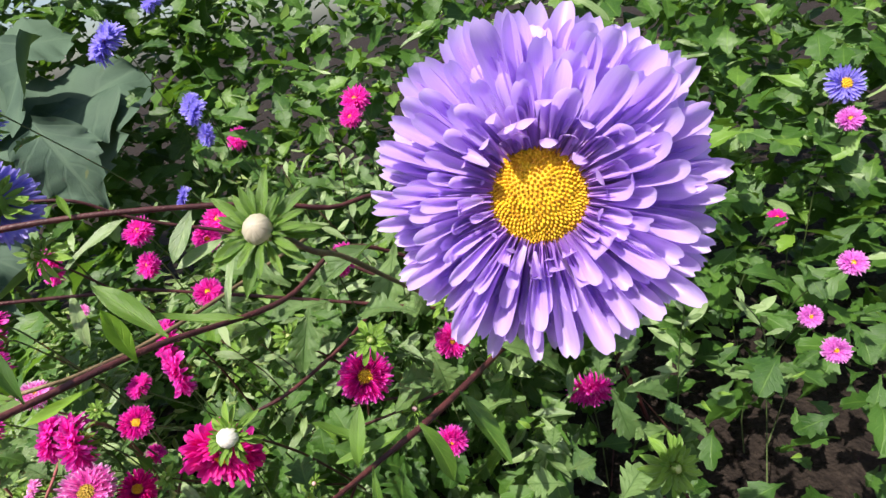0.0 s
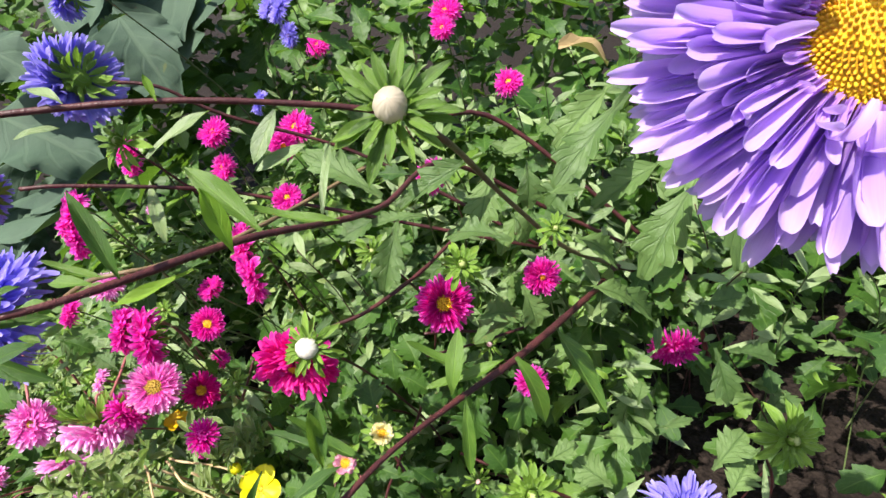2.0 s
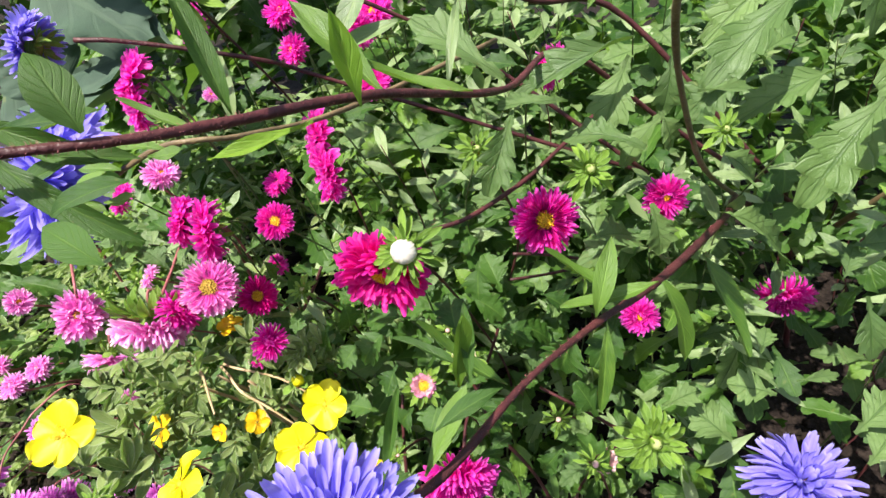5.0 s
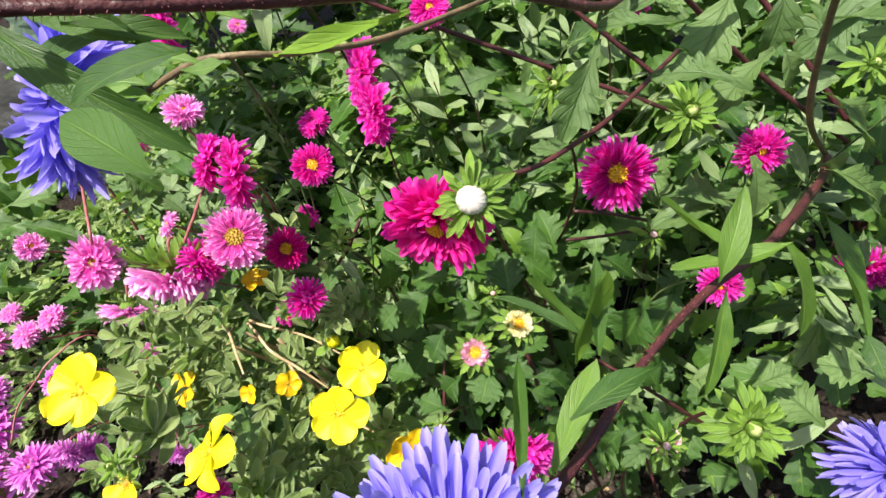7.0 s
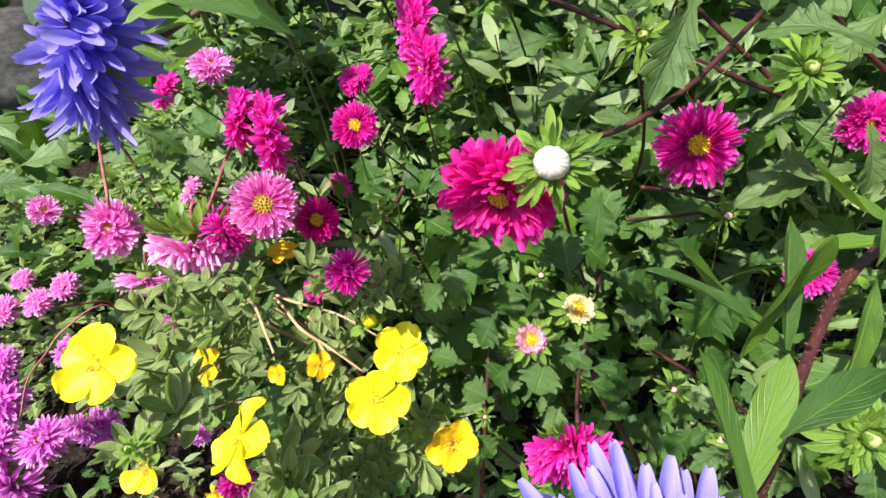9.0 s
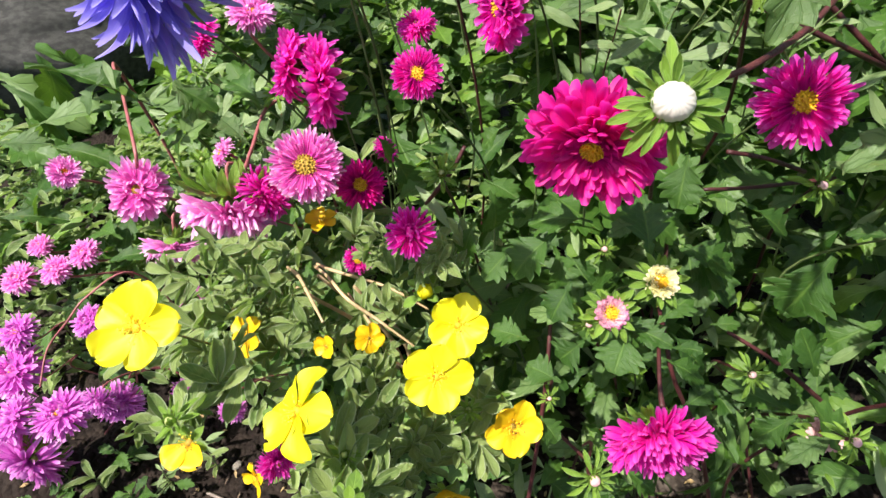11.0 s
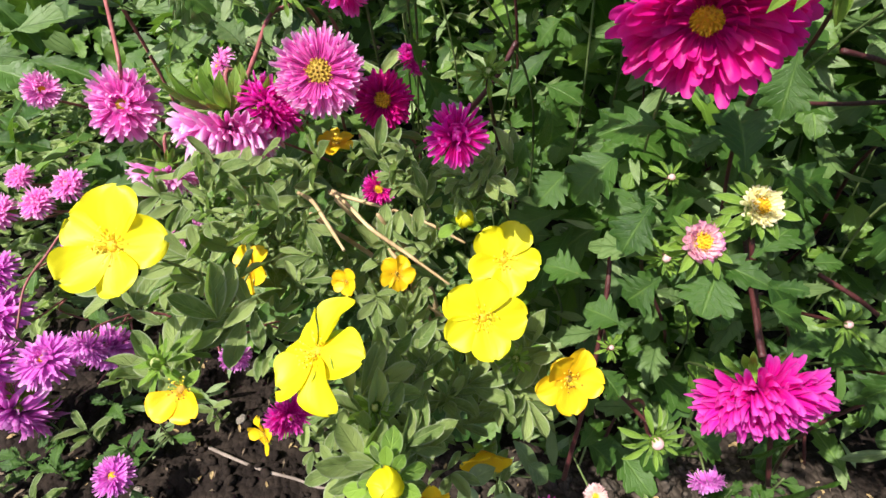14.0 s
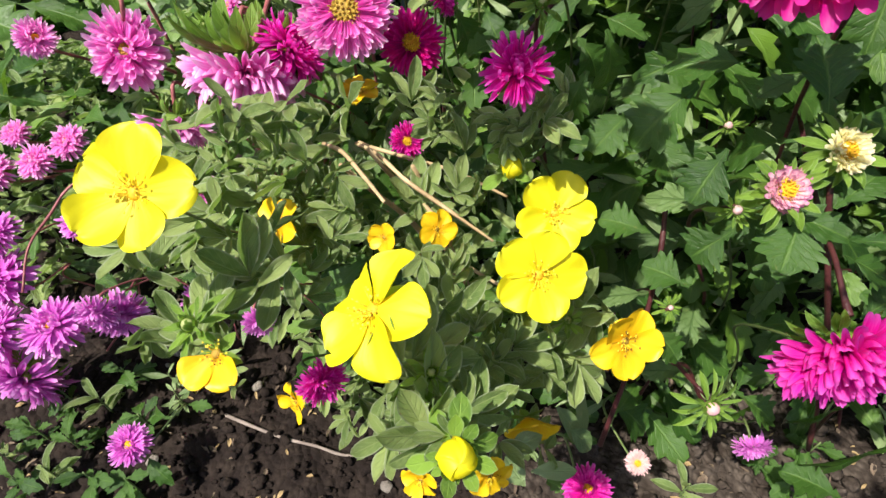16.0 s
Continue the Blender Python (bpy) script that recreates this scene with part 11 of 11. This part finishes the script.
scatter(heap, 260, (-0.58, -0.2), (0.42, 0.66), SIMPLE_PALE, (0.025, 0.05), 0.45, 0.7, rng)
scatter(heap, 480, (-0.95, -0.3), (0.36, 0.8), SIMPLE_TOOTHED, (0.025, 0.055), 0.5, 0.3, rng)
scatter(heap, 160, (-0.95, -0.3), (0.36, 0.8), SIMPLE_PALE, (0.025, 0.06), 0.45, 0.6, rng)
tagged(new("aster_foliage", heap.mesh("aster foliage")), "dense dark green toothed aster leaves over the soil", "foliage", kind="stuff")
heap = Heap()
scatter(heap, 6500, (-1.1, -0.28), (0.3, 0.85), LEAFLET, (0.016, 0.036), 0.27, 0.05, rng, 0.2)
scatter(heap, 900, (-0.75, -0.3), (0.26, 0.42), LEAFLET, (0.012, 0.024), 0.3, 0.05, rng, 0.2)
tagged(new("fine_foliage", heap.mesh("fine foliage")), "fine narrow light green leaflets in a low mat", "foliage", kind="stuff")
heap = Heap()
scatter(heap, 3600, (-1.3, 1.1), (0.62, 1.35), SIMPLE_TOOTHED, (0.04, 0.085), 0.55, 0.0, rng, 0.4, 0.5, 0.06)
scatter(heap, 3500, (-2.3, -0.4), (0.95, 1.9), SIMPLE_TOOTHED, (0.05, 0.1), 0.5, 0.5, rng)
scatter(heap, 7000, (-2.2, 1.6), (0.72, 1.8), SIMPLE_TOOTHED, (0.035, 0.08), 0.5, 0.2, rng)
scatter(heap, 3600, (-2.2, 1.6), (0.72, 1.8), SIMPLE_PALE, (0.035, 0.075), 0.45, 0.3, rng)
scatter(heap, 1400, (-2.3, 1.7), (0.8, 2.0), SIMPLE_TOOTHED, (0.08, 0.13), 0.55, 0.0, rng, 0.6, 0.4)
scatter(heap, 2400, (-2.2, 1.6), (0.72, 1.8), LANCE, (0.04, 0.08), 0.2, 0.4, rng)
tagged(new("far_foliage", heap.mesh("far foliage")), "green leaves of the plants further back", "foliage", kind="stuff")


# ---- ground ----
def ground():
    bm = bmesh.new()
    xs = sorted({round(-1.2 + 0.016 * i, 4) for i in range(131)} | {-60, -20, -6, -3, -2, 2, 3, 6, 20, 60})
    ys = sorted({round(-0.5 + 0.016 * i, 4) for i in range(101)} | {-60, -20, -6, -2, -1, 1.3, 1.7, 2.2, 3, 6, 20, 60})
    grid = []
    for y in ys:
        row = []
        for x in xs:
            near = 1.0 if abs(x) < 1.3 and -0.6 < y < 1.2 else 0.0
            p = Vector((x * 14, y * 14, 0))
            z = near * (0.012 * noise.noise(p) + 0.006 * noise.noise(p * 3.1) + 0.004 * noise.noise(p * 7.3))
            row.append(bm.verts.new((x, y, z)))
        grid.append(row)
    for a, b in zip(grid, grid[1:]):
        for i in range(len(xs) - 1):
            bm.faces.new((a[i], a[i + 1], b[i + 1], b[i]))
    me = bpy.data.meshes.new("ground")
    bm.to_mesh(me)
    bm.free()
    me.polygons.foreach_set("use_smooth", [True] * len(me.polygons))
    me.materials.append(SOIL)
    tagged(new("ground", me), "dry brown crumbly garden soil under the plants", "ground", kind="structure")


ground()


def clods():
    rng, heap = random.Random(9), Heap()
    forms = []
    for k in range(4):
        bm = bmesh.new()
        bmesh.ops.create_icosphere(bm, subdivisions=2, radius=1)
        for v in bm.verts:
            v.co *= 1 + 0.45 * noise.noise(v.co * 1.6 + Vector((k * 9, 0, 0)))
        me = bpy.data.meshes.new("clod")
        bm.to_mesh(me)
        bm.free()
        me.uv_layers.new(name="UVMap")
        me.materials.append(SOIL)
        forms.append(me)
    for _ in range(2600):
        x, y = rng.uniform(-0.95, 0.4), rng.uniform(-0.05, 0.75)
        s = 0.0012 + 0.0085 * rng.random() ** 4
        p = Vector((x * 14, y * 14, 0))
        z = 0.012 * noise.noise(p) + 0.006 * noise.noise(p * 3.1)
        heap.add(rng.choice(forms), pose(x, y, z + s * 0.2, rng.uniform(0, 360), rng.uniform(0, 360), 0) @ Matrix.Diagonal((s, s * rng.uniform(0.6, 1), s * rng.uniform(0.5, 0.9), 1)))
    for _ in range(2200):
        x, y = rng.uniform(-0.62, 0.08), rng.uniform(0.14, 0.4)
        s = 0.0012 + 0.006 * rng.random() ** 3
        p = Vector((x * 14, y * 14, 0))
        z = 0.012 * noise.noise(p) + 0.006 * noise.noise(p * 3.1)
        heap.add(rng.choice(forms), pose(x, y, z + s * 0.3, rng.uniform(0, 360), rng.uniform(0, 360), 0) @ Matrix.Diagonal((s, s * rng.uniform(0.6, 1), s * rng.uniform(0.5, 0.9), 1)))
    me = heap.mesh("clods")
    tagged(new("soil_clods", me), "loose brown clods and crumbs of soil", "soil", kind="stuff")


clods()


def litter():
    """Dry crumbs of leaves and stalks on the soil."""
    rng, heap = random.Random(17), Heap()
    for _ in range(700):
        x, y, w = rng.uniform(-0.8, 0.15), rng.uniform(0.1, 0.42), rng.uniform(0, 6.28)
        s = rng.uniform(0.003, 0.011)
        p = Vector((x * 14, y * 14, 0))
        base = Vector((x, y, 0.012 * noise.noise(p) + 0.006 * noise.noise(p * 3.1) + 0.003))
        heap.add(rng.choice(DRY + LITTER), frame_of(base, base + Vector((math.cos(w), math.sin(w), rng.uniform(0, 0.3))) * s, (rng.uniform(-0.5, 0.5), rng.uniform(-0.5, 0.5), 1), s * rng.uniform(0.15, 0.5)))
    tagged(new("leaf_litter", heap.mesh("leaf litter")), "dry brown crumbs of leaves and stalks on the soil", "litter", kind="stuff")


litter()


# ---- small things on the soil ----
def pebble(x, y, size, seed):
    rng = random.Random(seed)
    bm = bmesh.new()
    bmesh.ops.create_icosphere(bm, subdivisions=2, radius=1)
    for v in bm.verts:
        v.co *= 1 + 0.25 * noise.noise(v.co * 1.3 + Vector((seed * 7.0, 0, 0)))
    me = bpy.data.meshes.new("pebble")
    bm.to_mesh(me)
    bm.free()
    me.polygons.foreach_set("use_smooth", [True] * len(me.polygons))
    me.materials.append(STONE)
    ob = new("pebble", me)
    ob.matrix_basis = pose(x, y, size * 0.35, 0, 0, rng.uniform(0, 360)) @ Matrix.Diagonal((size, size * 0.8, size * 0.6, 1))
    tagged(ob, "small pale pebble lying on the soil", "pebble", "pebbles on the soil")


rng = random.Random(44)
for i in range(26):
    pebble(rng.uniform(-0.6, 0.1), rng.uniform(0.12, 0.4), rng.uniform(0.002, 0.006), i)


def boulder(x, y, size, seed):
    """A rough old stone, half sunk in the soil and leaning forward."""
    bm = bmesh.new()
    bmesh.ops.create_icosphere(bm, subdivisions=5, radius=1)
    for v in bm.verts:
        c = v.co.copy()
        v.co *= 1 + 0.3 * noise.noise(c * 1.1 + Vector((seed, 0, 0))) + 0.08 * noise.noise(c * 3.7) + 0.03 * noise.noise(c * 11)
        v.co.x += 0.35 * v.co.z
    me = bpy.data.meshes.new("boulder")
    bm.to_mesh(me)
    bm.free()
    me.polygons.foreach_set("use_smooth", [True] * len(me.polygons))
    me.materials.append(SHADED_STONE)
    ob = new("boulder", me)
    ob.matrix_basis = pose(x, y, size * 0.3, 0, 0, -38) @ Matrix.Diagonal((size * 0.8, size * 1.5, size, 1))
    tagged(ob, "weathered grey stone behind the bed, coloured dark for shade", "stone")


boulder(-1.36, 0.92, 0.2, 4)
